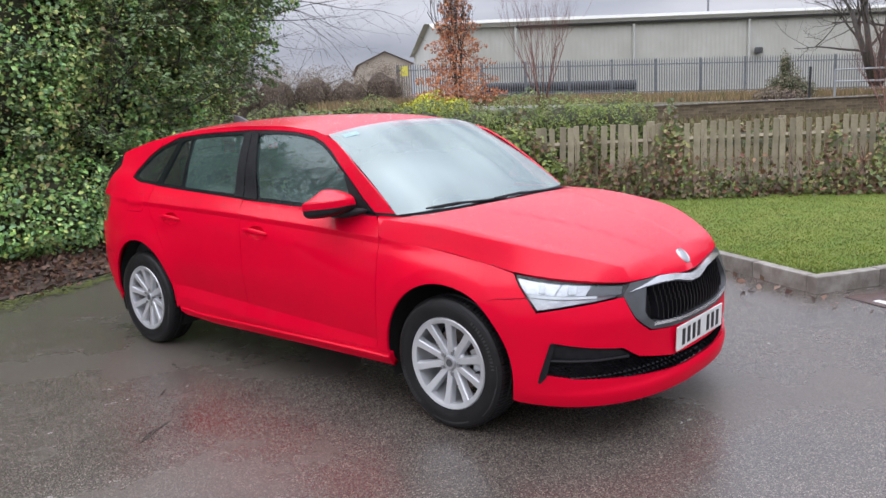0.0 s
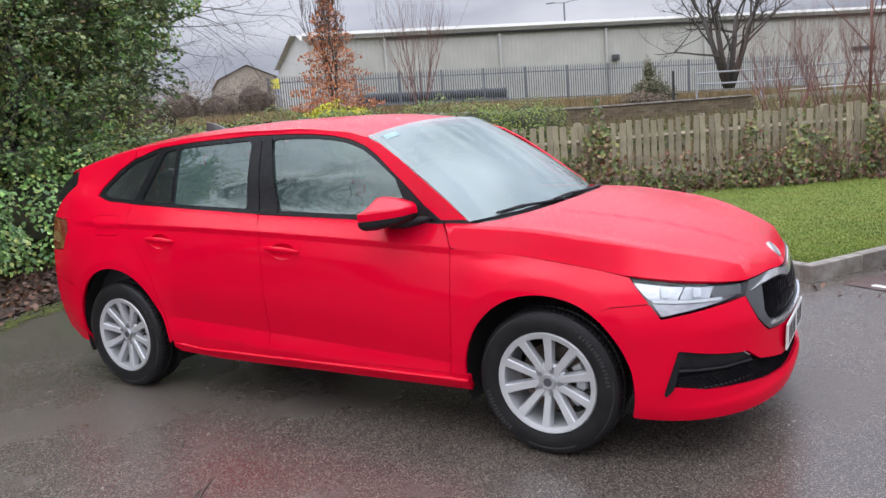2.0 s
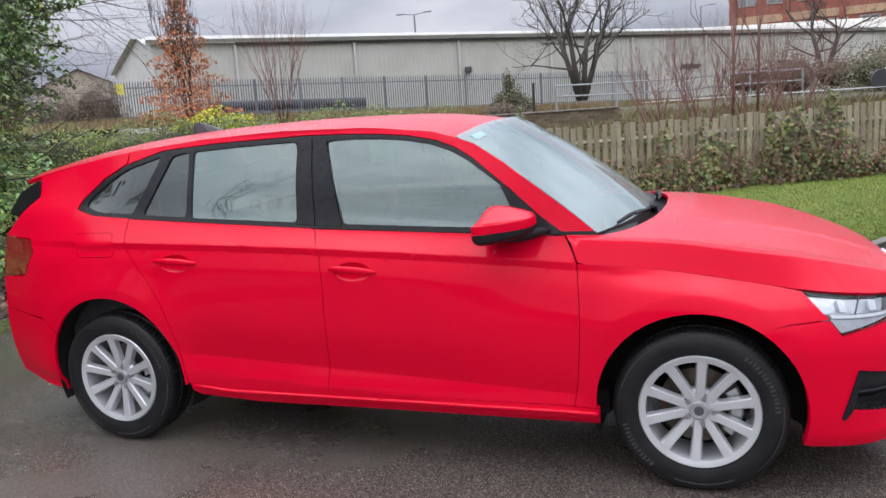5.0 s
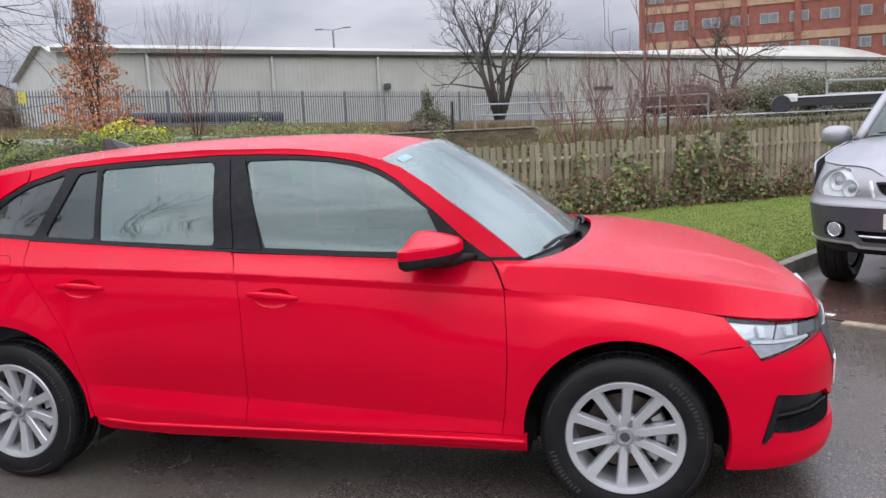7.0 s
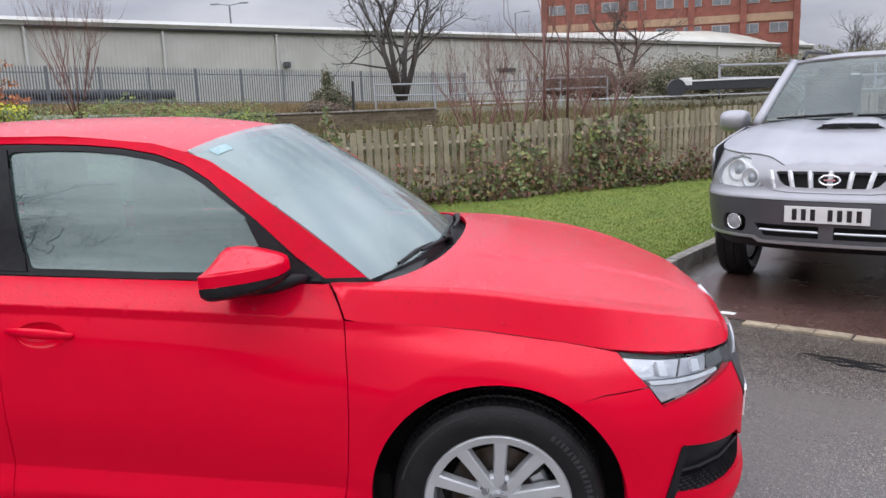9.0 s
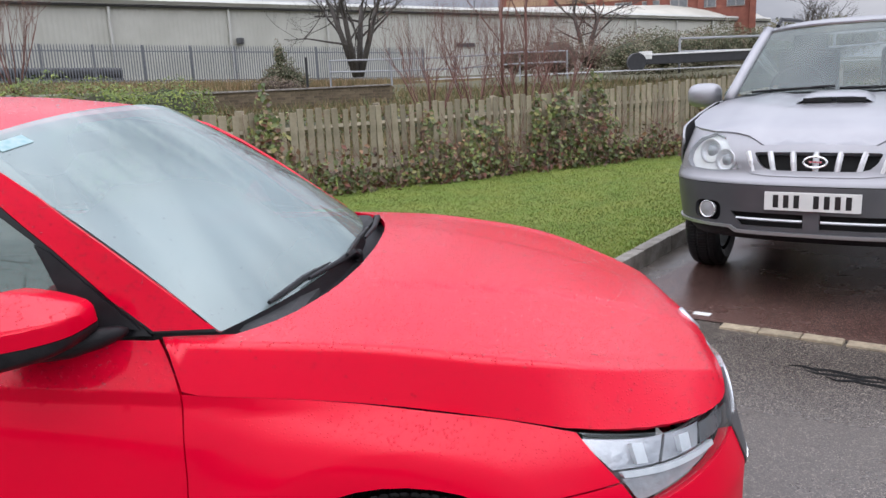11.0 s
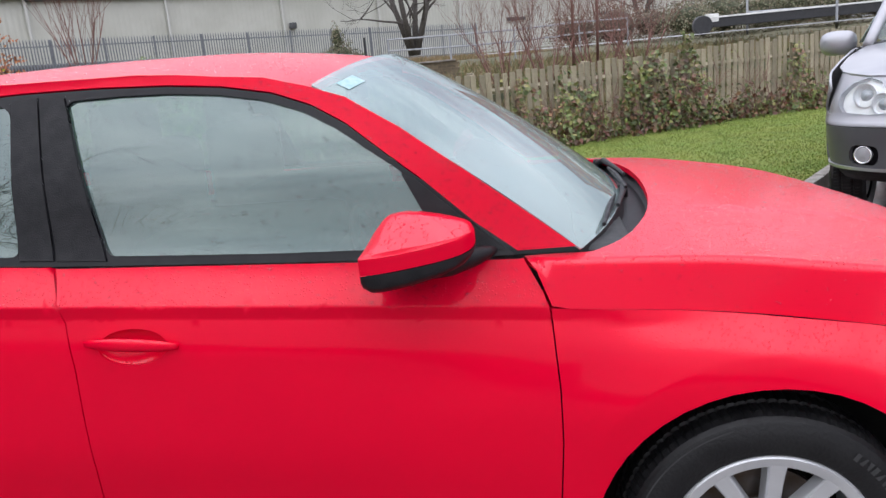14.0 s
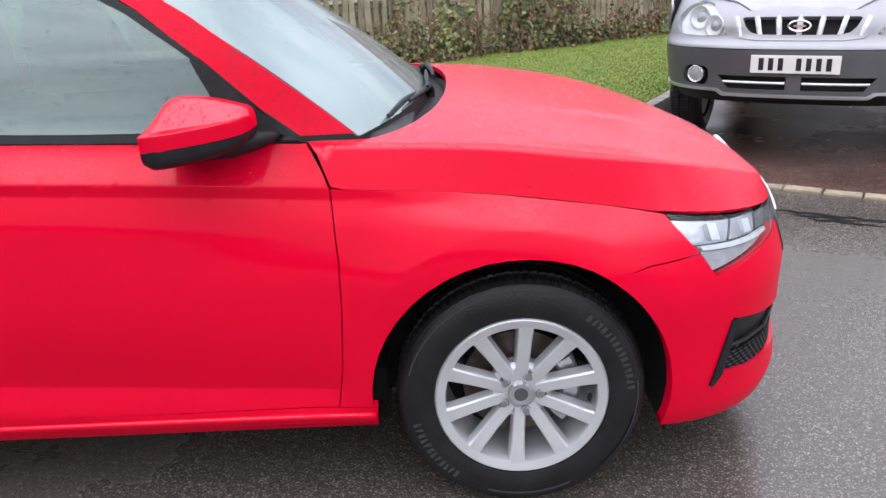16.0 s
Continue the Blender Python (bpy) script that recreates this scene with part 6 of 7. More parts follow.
for dz in (.35, 2.05):
    bm = bmesh.new()
    tube(bm, [(P0 + PD * s) + Vector((0, .05, pal_z(s) + dz)) for s in np.linspace(0, 36, 14)], .035, 4)
    part("rail", bm, galv, palisade)
bm = bmesh.new()
s = .45
c = P0 + PD * s
box(bm, c.x + .05, c.y - .08, pal_z(s) + 1.98, .78, .02, .62, bevel=.008)
tagged(part("warning_sign", bm, yellow_sign_mat), "yellow sign fixed to the steel fence", "sign")

# drainage pipes stacked behind the fence
pipes = []
for k, (s0, s1, off, dz) in enumerate(((5.5, 15.5, 1.4, .35), (5.5, 15.5, 1.6, .95))):
    bm = bmesh.new()
    a, b = P0 + PD * s0, P0 + PD * s1
    nrm = Vector((-PD.y, PD.x, 0)) * off
    pts = [a.lerp(b, t) + nrm + Vector((0, 0, pal_z(s0 + (s1 - s0) * t) + dz - .1)) for t in np.linspace(0, 1, 60)]
    tube(bm, pts, [.30 + .03 * (i % 2) for i in range(60)], 12)
    tagged(part("drain_pipe", bm, pipe_black, None, "", True), "black ribbed plastic drain pipe lying behind the fence", "pipe", "stacked drain pipes")

# warehouse
ware = empty("warehouse", "long pale metal-clad warehouse with a low roof", "warehouse")
WA, WB, WE = Vector((-38.6, 45.0, 0)), Vector((44.4, 130.9, 0)), 7.75
wd = (WB - WA).normalized()
wn_ = Vector((wd.y, -wd.x, 0))
L = (WB - WA).length


def wpt(s, off, z):
    p = WA + wd * s - wn_ * off
    return Vector((p.x, p.y, z))


bm = bmesh.new()
n = 620
vs = []
for k in range(n + 1):
    s = L * k / n
    o = .035 if k % 2 else 0.0
    vs.append((bm.verts.new(wpt(s, o, .8)), bm.verts.new(wpt(s, o, WE))))
for a, b in zip(vs, vs[1:]):
    bm.faces.new((a[0], b[0], b[1], a[1]))
part("wall", bm, cladding, ware, "ribbed pale grey wall cladding")
bm = bmesh.new()
f = [wpt(0, 0, .8), wpt(0, 30, .8), wpt(0, 30, WE), wpt(0, 8, WE + 1.3), wpt(0, 0, WE)]
bm.faces.new([bm.verts.new(p) for p in f])
part("end_wall", bm, cladding_pale, ware)
def ridge(s):
    """The roof climbs towards the far end."""
    return WE + 1.3 + 2.1 * max(0.0, (s - 55) / (L - 55))


bm = bmesh.new()
f = [wpt(L, 0, .8), wpt(L, 30, .8), wpt(L, 30, WE), wpt(L, 8, ridge(L)), wpt(L, 0, WE)]
bm.faces.new([bm.verts.new(p) for p in f])
part("end_wall", bm, cladding_pale, ware)
bm = bmesh.new()
cuts = [-.5, 20, 40, 55, 75, 95, L + .5]
rings = [[bm.verts.new(wpt(q, -.4, WE)), bm.verts.new(wpt(q, 3.5, WE + (ridge(q) - WE) * .62)), bm.verts.new(wpt(q, 8, ridge(q))), bm.verts.new(wpt(q, 30, WE))] for q in cuts]
for a, b in zip(rings, rings[1:]):
    for k in range(3):
        bm.faces.new((a[k], b[k], b[k + 1], a[k + 1]))
part("roof", bm, roof_pale, ware, "pale sheet roof")
bm = bmesh.new()
bm = bmesh.new()
tube(bm, [wpt(6, -.25, WE - .05), wpt(L, -.25, WE - .05)], .13, 4)
part("gutter", bm, grey_trim, ware)
bm = bmesh.new()
tube(bm, [wpt(-.4, -.3, WE + .30), wpt(L, -.3, WE + .32)], .26, 4)
part("eaves_trim", bm, cladding_pale, ware)
for k in range(12):
    bm = bmesh.new()
    tube(bm, [wpt(6 + 9.6 * k, -.2, .8), wpt(6 + 9.6 * k, -.2, WE)], .11, 6)
    part("downpipe", bm, cladding_pale, ware)
bm = bmesh.new()
c = wpt(26, -.25, 5.1)
box(bm, c.x, c.y, c.z, .55, .55, .5, bevel=.1)
part("wall_lamp", bm, grey_trim, ware)
for s in (52, 66):
    bm = bmesh.new()
    c = wpt(s, -.1, 4.6)
    box(bm, 0, 0, 0, 2.6, .12, .35, frame_at(c, math.degrees(math.atan2(wd.y, wd.x))))
    part("wall_bracket", bm, grey_trim, ware)

# brick mill behind, a far gabled shed, lamp columns
mill = empty("brick_building", "large red brick building with pale bands and rows of windows", "building")
mm = frame_at((2, 128, 0), -8)
bm = bmesh.new()
box(bm, 19.1, 9, 11, 38.2, 18, 22)
part("wall", bm, brick_red, mill, matrix=mm)
bm = bmesh.new()
for z in (12.2, 17.6):
    box(bm, 19.1, -.05, z, 38.3, .3, 1.1)
part("stone_band", bm, buff_brick, mill, matrix=mm)
bm = bmesh.new()
box(bm, 19.1, 9, 22.2, 38.8, 18.6, .5)
part("roof", bm, grey_trim, mill, matrix=mm)
for k in range(6):
    bm = bmesh.new()
    box(bm, .45 + 7.45 * k, -.2, 11, .9, .5, 22)
    part("pier", bm, brick_red, mill, matrix=mm)
for r in range(3):
    for k in range(9):
        bm = bmesh.new()
        box(bm, 2.5 + 4.1 * k, -.02, 10.6 + 4.4 * r, 2.6, .25, 1.5)
        w = part("window", bm, window_frame, mill, matrix=mm)
        bm = bmesh.new()
        for j in (-1, 1):
            box(bm, 2.5 + 4.1 * k + j * .62, -.12, 10.6 + 4.4 * r, 1.08, .15, 1.25)
        part("pane", bm, window_dark, w)
shed = empty("gabled_shed", "distant pale shed with a shallow gable", "shed")
gm = frame_at((-74.9, 76.2, 0), 48)
bm = bmesh.new()
prof = [(-3.6, 0), (3.6, 0), (3.6, 8.2), (0, 9.8), (-3.6, 8.2)]
a, b = [bm.verts.new((x, 0, z)) for x, z in prof], [bm.verts.new((x, 30, z)) for x, z in prof]
bm.faces.new(a)
bm.faces.new(b)
for k in range(5):
    bm.faces.new((a[k], a[(k + 1) % 5], b[(k + 1) % 5], b[k]))
part("wall", bm, mat("tan_sheet", (.52, .45, .37), .7, var=(.46, .40, .33), scale=.5), shed, matrix=gm)
bm = bmesh.new()
for x0, z0, x1, z1 in ((-4.0, 8.1, 0, 9.9), (0, 9.9, 4.0, 8.1)):
    bm.faces.new([bm.verts.new(p) for p in ((x0, -.6, z0), (x1, -.6, z1), (x1, 31, z1), (x0, 31, z0))])
part("roof", bm, mat("brown_roof", (.36, .29, .24), .8, var=(.42, .35, .29), scale=.5), shed, matrix=gm)
for x, y, z, two in ((-31.4, 80.5, 12.4, True), (-2, 118, 14, False)):
    col = empty("street_lamp", "tall grey street lamp column behind the warehouse", "street lamp")
    bm = bmesh.new()
    tube(bm, [(x, y, 0), (x, y, z)], [.16, .10], 8)
    part("column", bm, galv, col)
    bm = bmesh.new()
    for sg in ((-1, 1) if two else (1,)):
        tube(bm, [(x, y, z), (x + sg * 1.2, y, z + .15)], .05, 6)
        box(bm, x + sg * 1.6, y, z + .17, .9, .3, .14, bevel=.04)
    part("lamp_head", bm, galv, col)

# metal hand-rails and lock beam by the canal
rails = empty("hand_rail", "galvanised two-bar hand-rail beside the lock", "railing")
RPTS = [(-7.1, 33.9, 1.40), (-4.2, 33.0, 1.32), (-1.4, 33.6, 1.30), (1.5, 35.0, 1.40), (3.8, 36.5, 1.40)]
for k, (x, y, z) in enumerate(RPTS):
    bm = bmesh.new()
    tube(bm, [(x, y, z - .3), (x, y, z + 1.0)], .045, 6)
    part("post", bm, rail_steel, rails)
for dz in (.5, 1.0):
    bm = bmesh.new()
    tube(bm, [(x, y, z + dz) for x, y, z in RPTS], .045, 6)
    part("bar", bm, rail_steel, rails)
copy_thing(rails, pose(14.6, -4.2, .1, 0, 0, 0))
beam = empty("lock_beam", "black and white painted lock gate beam", "beam")
bm = bmesh.new()
box(bm, 3.0, 0, 1.62, 6.4, .32, .34, bevel=.03)
part("timber", bm, pipe_black, beam, matrix=frame_at((6.3, 29.7, .12), -10))
bm = bmesh.new()
box(bm, -.1, 0, 1.80, .5, .36, .30, bevel=.03)
box(bm, 3.0, -.05, 1.82, 6.2, .30, .06, bevel=.01)
part("white_end", bm, white_paint, beam, matrix=frame_at((6.3, 29.7, .12), -10))
bm = lathe(bmesh.new(), [(.0, -.2), (.34, -.2), (.36, -.15), (.36, .15), (.34, .2), (.0, .2)], 24)
part("drum", bm, pipe_black, beam, "", False, pose(5.85, 29.7, 1.68, 90, 0, 0))
strip("towpath", (V2(-3, 29.5), V2(22, 25.5)), (V2(-2, 31.5), V2(23, 28.0)), 1.36, 1.40, towpath, "pale concrete path beside the lock", "path", .01)
bm = bmesh.new()
tube(bm, [(-8.46, 35.1, 1.1), (-8.44, 35.1, 2.64)], .06, 8)
tagged(part("marker_post", bm, pipe_black), "dark slim post in the dry grass", "post")


# ---- trees and shrubs beyond the fence ----
def bare_tree(name, label, seed, base, height, r, stems, lean, depth, material, spread=.5, rise=.3, splits=(2, 4), category="tree"):
    g = np.random.default_rng(seed)
    tree = empty(name, label, category)
    trunk, limbs = bmesh.new(), bmesh.new()
    for k in range(stems):
        a = 2 * math.pi * k / max(1, stems) + g.uniform(-.4, .4)
        d = Vector((lean * math.cos(a), lean * math.sin(a), 1)).normalized()
        p = Vector(base) + Vector((.12 * math.cos(a), .12 * math.sin(a), -.3)) * (stems > 1)
        top = p + d * height * .38
        tube(trunk, [p, p.lerp(top, .5) + Vector(g.normal(0, .04, 3)) * height * .1, top], [r, r * .8, r * .62], 7)
        for j in range(6):
            at = p.lerp(top, .42 + .115 * j)
            nd = (d + Vector(g.normal(0, spread * 1.35, 3)) + Vector((0, 0, rise * .6))).normalized()
            branches(g, limbs, at, nd, height * .25, r * .36, depth, 5, spread, rise, splits)
    part("trunk", trunk, material, tree, "", True)
    tagged(part("crown", limbs, material, tree), kind="stuff")
    return tree


bare_tree("bare_tree", "large bare tree with several dark trunks", 21, (-7.1, 41.6, 2.0), 10.5, .19, 4, .30, 4, bark, .62, .22)
bare_tree("bare_tree", "smaller bare tree before the warehouse", 22, (7.2, 58, 2.6), 8.5, .20, 2, .25, 4, bark, .6, .15)
bare_tree("sapling", "slender bare sapling with reddish bark", 23, (.46, 18.2, .8), 7.0, .045, 1, .01, 2, red_bark, .25, .8, (1, 3))
bare_tree("sapling", "slender bare sapling with reddish bark", 24, (1.05, 18.2, .8), 6.6, .04, 1, .02, 2, red_bark, .25, .8, (1, 3))
bare_tree("bare_tree", "thin bare multi-stemmed birch by the steel fence", 25, (-20.5, 31.5, 1.6), 8.6, .032, 8, .34, 3, red_bark, .26, .55, (1, 3))
bare_tree("bare_tree", "distant bare tree beyond the warehouse", 26, (43, 108, 1.2), 11, .3, 3, .3, 4, bark, .6, .2)
for k, (x, y) in enumerate(((-1.2, 16.0), (-.2, 16.6), (.9, 16.4), (1.9, 17.2))):
    bare_tree("dogwood_shrub", "bare red-stemmed shrub behind the picket fence", 30 + k, (x, y, .6), 3.7, .020, 7, .42, 3, red_bark, .38, .6, (2, 3), "shrub")
beech = bare_tree("copper_tree", "young tree still holding copper-brown leaves", 40, (-25.8, 31.2, 1.6), 9.5, .11, 2, .06, 3, bark, .28, .9)
g = np.random.default_rng(41)
n = 5600
hz = g.random(n) ** 1.35
rad = (3.0 * (1 - hz) ** .9 + .30) * np.sqrt(g.random(n)) * (.55 + .45 * np.sin(hz * 23 + 2) ** 2)
a = g.random(n) * 2 * math.pi
p = np.stack([-25.8 + rad * np.cos(a), 31.2 + rad * np.sin(a), 1.9 + 6.8 * hz ** 1.25], 1)
v, f = leaf_cloud(g, p, np.tile([0, -.5, .5], (n, 1)), .085, .8)
quick_mesh("leaves", v, f, copper_leaf, beech)


def scrub(name, label, blobs, count, size, material, seed, category="scrub"):
    g = np.random.default_rng(seed)
    o = empty(name, label, category)
    # core darker than the leaves, for the shade within the scrub
    tagged(part("inner_growth", core(bmesh.new(), blobs, .62), scrub_core if material is scrub_leaf else shade_core, o), kind="stuff")
    p, d = blob_points(g, blobs, count, .4)
    v, f = leaf_cloud(g, p, d, size, .8)
    quick_mesh("leaves", v, f, material, o)
    return o


# brown of the scrub, darkened to stand for shade inside it
scrub_core = mat("brown_shade_core", (.11, .085, .065), .95, var=(.07, .05, .04), scale=3)
grey_leaf = island_mat("grey_green_leaves", [(.20, .20, .13), (.16, .17, .10), (.24, .22, .15), (.14, .15, .08), (.22, .17, .12)], .7)
scrub("brown_scrub", "tangled brown winter scrub", [(-32.5 - .55 * k + .9 * (k % 2), 32.5 - .95 * k, 2.5 + .25 * math.sin(k * 1.7), 1.6, 1.4, 1.75 + .30 * math.sin(k * 2.3) + (.75 if k > 6 else .1)) for k in range(17)], 110000, .036, scrub_leaf, 50)
scrub("brown_scrub", "tangled brown winter scrub on the bank", [(-14.5 - 2 * k, 17 + 2.0 * k, 1.0, 1.6, 1.2, .75) for k in range(4)], 5000, .07, scrub_leaf, 51)
scrub("grey_scrub", "low grey-green scrub near the lock", [(8.5 + 2.2 * k, 47 + 1.2 * k, 2.2 + .1 * k, 1.9, 1.5, 1.2 + .3 * (k % 2)) for k in range(9)], 26000, .065, grey_leaf, 52)
scrub("brown_scrub", "red-brown bare scrub behind the lock", [(2 + 2.6 * k, 50 + 1.0 * k, 2.3, 2.0, 1.6, 1.2 + .5 * (k % 2)) for k in range(9)], 20000, .065, scrub_leaf, 53)
scrub("fence_bush", "grey-green bush before the steel fence", [(-10.4, 38.7, 1.9, .8, .7, .8), (-11.0, 38.6, 1.7, .7, .6, .7), (-9.8, 38.6, 1.6, .7, .6, .6), (-10.6, 38.6, 2.8, .35, .35, .8)], 3000, .06, grey_leaf, 54, "bush")
scrub("brown_scrub", "low brown heap of bracken", [(-10.9, 37.6, 1.4, .9, .6, .45), (-10.0, 37.5, 1.3, .8, .5, .4)], 1800, .05, scrub_leaf, 55)
scrub("weed_strip", "weeds on the bank behind the picket fence", [(-6 + 2.1 * k, 13.5 + 1.0 * k, .35, 1.5, .9, .55) for k in range(9)], 9000, .05, bramble_leaf, 56)
g = np.random.default_rng(60)
n = 26000
s = g.random(n) * 44 - 4
off = -8.5 + 9.5 * g.random(n)
p = np.array(P0) + s[:, None] * np.array(PD) + off[:, None] * np.array([-PD.y, PD.x, 0])
p[:, 2] = 1.95 - .028 * np.clip(s, 0, 40) - .02 * (off < 0) * -off
hh = g.uniform(.25, .65, n)
ln = g.normal(0, .25, (n, 2))
sd = np.stack([np.full(n, .018), np.full(n, .014), np.zeros(n)], 1)
tp = p + np.stack([ln[:, 0] * hh, ln[:, 1] * hh, hh], 1)
v = np.stack([p - sd, p + sd, tp], 1).reshape(-1, 3)
tagged(quick_mesh("dry_grass", v, np.arange(n * 3).reshape(-1, 3), dry_grass), "tall withered brown grass before the steel fence", "grass", kind="stuff")

n = 42000
ss, tt = g.random(n) * .55 + .28, g.random(n) ** 1.2
na, nb_ = np.array([-32, -2.0]) + ss[:, None] * np.array([62, 26.0]), np.array([-46, 18.0]) + ss[:, None] * np.array([80, 18.0])
p = np.concatenate([na + (nb_ - na) * tt[:, None], (-.02 + .97 * tt)[:, None]], 1)
ok = (p[:, :2] - np.array(F0)[:2]) @ np.array([-FD.y, FD.x]) > .5
p = p[ok]
n = len(p)
hh = g.uniform(.10, .42, n)
ln = g.normal(0, .45, (n, 2))
sd = np.stack([np.full(n, .016), np.full(n, .010), np.zeros(n)], 1)
tp = p + np.stack([ln[:, 0] * hh, ln[:, 1] * hh, hh], 1)
v = np.stack([p - sd, p + sd, tp], 1).reshape(-1, 3)
tagged(quick_mesh("bank_grass", v, np.arange(n * 3).reshape(-1, 3), bank_blade), "rough olive and brown grass on the bank", "grass", kind="stuff")

# trees on the open side of the car park, which the windows mirror
for k, (x, y) in enumerate(((-11.5, -9.5), (-14, -12.5), (-17.5, -11), (-21, -16), (-16, -8))):
    bare_tree("bare_tree", "bare tree on the open side of the car park", 70 + k, (x, y, 0), 10.5 + k % 3, .22, 2, .25, 4, bark, .62, .16)
scrub("garden_hedge", "dark hedge on the open side of the car park", [(-26 + 3.6 * k, -25 + .8 * math.sin(k), .8, 2.4, 1.3, 1.5 + .4 * math.sin(k * 2.1)) for k in range(16)], 15000, .15, hedge_leaf, 80, "hedge")


# ---- the silver off-roader ----
SUV = frame_at((2.045, 2.412, 0), -118.8)
suv = empty("off_roader", "silver off-road car with dark grey bumper, parked on reddish tarmac", "car", SUV)
suv_silver = mat("silver_car_paint", (.34, .34, .365), .34, metal=.3, coat=.6, var=(.31, .31, .335), scale=4)
suv_grey = mat("grey_bumper_paint", (.072, .072, .078), .40, coat=.25, var=(.06, .06, .066), scale=6)
bright_trim = mat("bright_silver_trim", (.74, .75, .77), .28, metal=.2, var=(.68, .69, .71), scale=12)
lamp_bright = mat("pale_lamp_bowl", (.90, .90, .88), .28, var=(.84, .84, .81), scale=20, bump=.2, bump_scale=40)
SZ = [.36, .46, .56, .66, .74, .80, .88, .96, 1.05, 1.09]
SXN = [-.10, .01, .0, -.006, -.012, -.055, -.075, -.115, -.20, -.25]
SHW = [.80, .87, .89, .905, .91, .90, .885, .86, .83, .818]
SX0, SN = -.62, 2.7


def suv_front(s, z):
    th = min(1.0, abs(s)) * math.pi / 2
    a = float(curve(SZ, SXN, z)) - SX0
    return Vector((SX0 + a * max(0, math.cos(th)) ** (2 / SN), -math.copysign(float(curve(SZ, SHW, z)) * math.sin(th) ** (2 / SN), s), z))


def sy(y, z):
    """Where on the nose it is y to the right."""
    return math.copysign(math.asin(min(1.0, (abs(y) / float(curve(SZ, SHW, z))) ** (SN / 2))) * 2 / math.pi, y)


def sp(pts):
    return [(sy(y, z), z) for y, z in pts]


def sym(pts):
    return sp(pts) + [(-s, z) for s, z in sp(pts)[::-1]]


def suv_panel(name, pts, material, lift=0.0, both_sides=False, parent=None, holes=(), label="", step=.05, depth=.02):
    for mir in ((False, True) if both_sides else (False,)):
        o = panel(name, pts, suv_front, (1, 0, 0), material, parent or suv, holes=holes, lift=lift, mirror=mir, step=step, depth=depth, label=label)
    return o


edge = lambda z: float(curve(SZ, SHW, z)) * .9999
inlet = [[(.045, .572), (.045, .490), (.40, .490), (.465, .572)], [(-.465, .572), (-.40, .490), (-.045, .490), (-.045, .572)]]
fogs = [rounded(sp([(.53, .500), (.70, .505), (.70, .625), (.53, .625)]), .05), rounded(sp([(-.70, .505), (-.53, .500), (-.53, .625), (-.70, .625)]), .05)]
suv_panel("bumper", sym([(.02, .735), (.30, .735), (.60, .735), (edge(.735), .735), (edge(.60), .60), (edge(.475), .475), (.45, .47), (.42, .455), (.02, .455)]), suv_grey,
          holes=[sp(h) for h in inlet] + fogs, label="dark grey plastic bumper")
suv_panel("bumper_skirt", sym([(.02, .455), (.42, .455), (.45, .468), (edge(.468), .468), (edge(.37), .37), (.02, .37)]), black_trim, -.02)
suv_panel("bumper_strip", sym([(.02, .462), (.42, .462), (.46, .486), (edge(.49), .486), (edge(.47), .470), (.47, .468), (.43, .446), (.02, .446)]), satin_silver, .012, step=.03)
suv_panel("bumper_band", sym([(.02, .800), (.35, .800), (edge(.80), .806), (edge(.74), .740), (.02, .740)]), suv_silver, .004, label="silver band above the bumper")
suv_panel("inlet_back", sym([(.02, .585), (.50, .585), (.48, .480), (.02, .480)]), dark_void, -.05)
for sg in (1, -1):
    bm = bmesh.new()
    tube(bm, [suv_front(sy(sg * y, .530), .530) + Vector((-.014, 0, 0)) for y in np.linspace(.05, .43, 8)], .009, 6)
    part("inlet_bar", bm, satin_silver, suv)
    f = suv_front(sy(sg * .615, .565), .565)
    m = Matrix.Translation(f + Vector((-.03, 0, 0))) @ Vector((1, -.35 * sg, 0)).to_track_quat("Z", "Y").to_matrix().to_4x4()
    part("fog_lamp_bowl", lathe(bmesh.new(), [(.0, -.02), (.09, -.02), (.092, .012)], 28), black_trim, suv, "", True, m)
    lamp = part("fog_lamp", lathe(bmesh.new(), [(.0, .0), (.03, .0), (.045, .012), (.050, .026), (.056, .026), (.056, .0)], 28), chrome, suv, "round chrome fog lamp", True, m)
    part("lens", lathe(bmesh.new(), [(.0, .030), (.03, .027), (.049, .020)], 24), lamp_grey, lamp, "", True)
GR = [(.02, .800), (.24, .802), (.31, .815), (.345, .86), (.375, .93), (.36, .945), (.02, .948)]
GRI = [(.02, .822), (.235, .824), (.285, .838), (.318, .87), (.342, .918), (.33, .925), (.02, .928)]
suv_panel("grille_surround", sym([(.02, .785), (.26, .787), (.36, .80), (.405, .86), (.43, .958), (.02, .970)]), suv_silver, .012, holes=[sym(GRI)], step=.03, depth=.05, label="rounded silver grille surround")
suv_panel("grille_mesh", sym(GRI), dark_void, -.045, step=.04)
for k in range(-3, 4):
    y = k * .088
    bm = bmesh.new()
    a, b = suv_front(sy(y + 1e-5, .82), .82), suv_front(sy(y * 1.12 + 1e-5, .928), .928)
    tube(bm, [a + Vector((-.005, 0, -.004)), a.lerp(b, .5) + Vector((.004, 0, 0)), b + Vector((-.003, 0, .004))], [.014, .015, .016], 6)
    for q in bm.verts:
        q.co.y = y * (1 + .12 * (q.co.z - .82) / .108) + (q.co.y - y * (1 + .12 * (q.co.z - .82) / .108)) * 1.15
    part("grille_bar", bm, bright_trim, suv, "chrome grille bar")
bm = bmesh.new()
tube(bm, [(0, .062 * math.cos(a), .032 * math.sin(a)) for a in np.linspace(0, 2 * math.pi, 33)], .007, 6)
box(bm, -.004, 0, 0, .004, .07, .012)
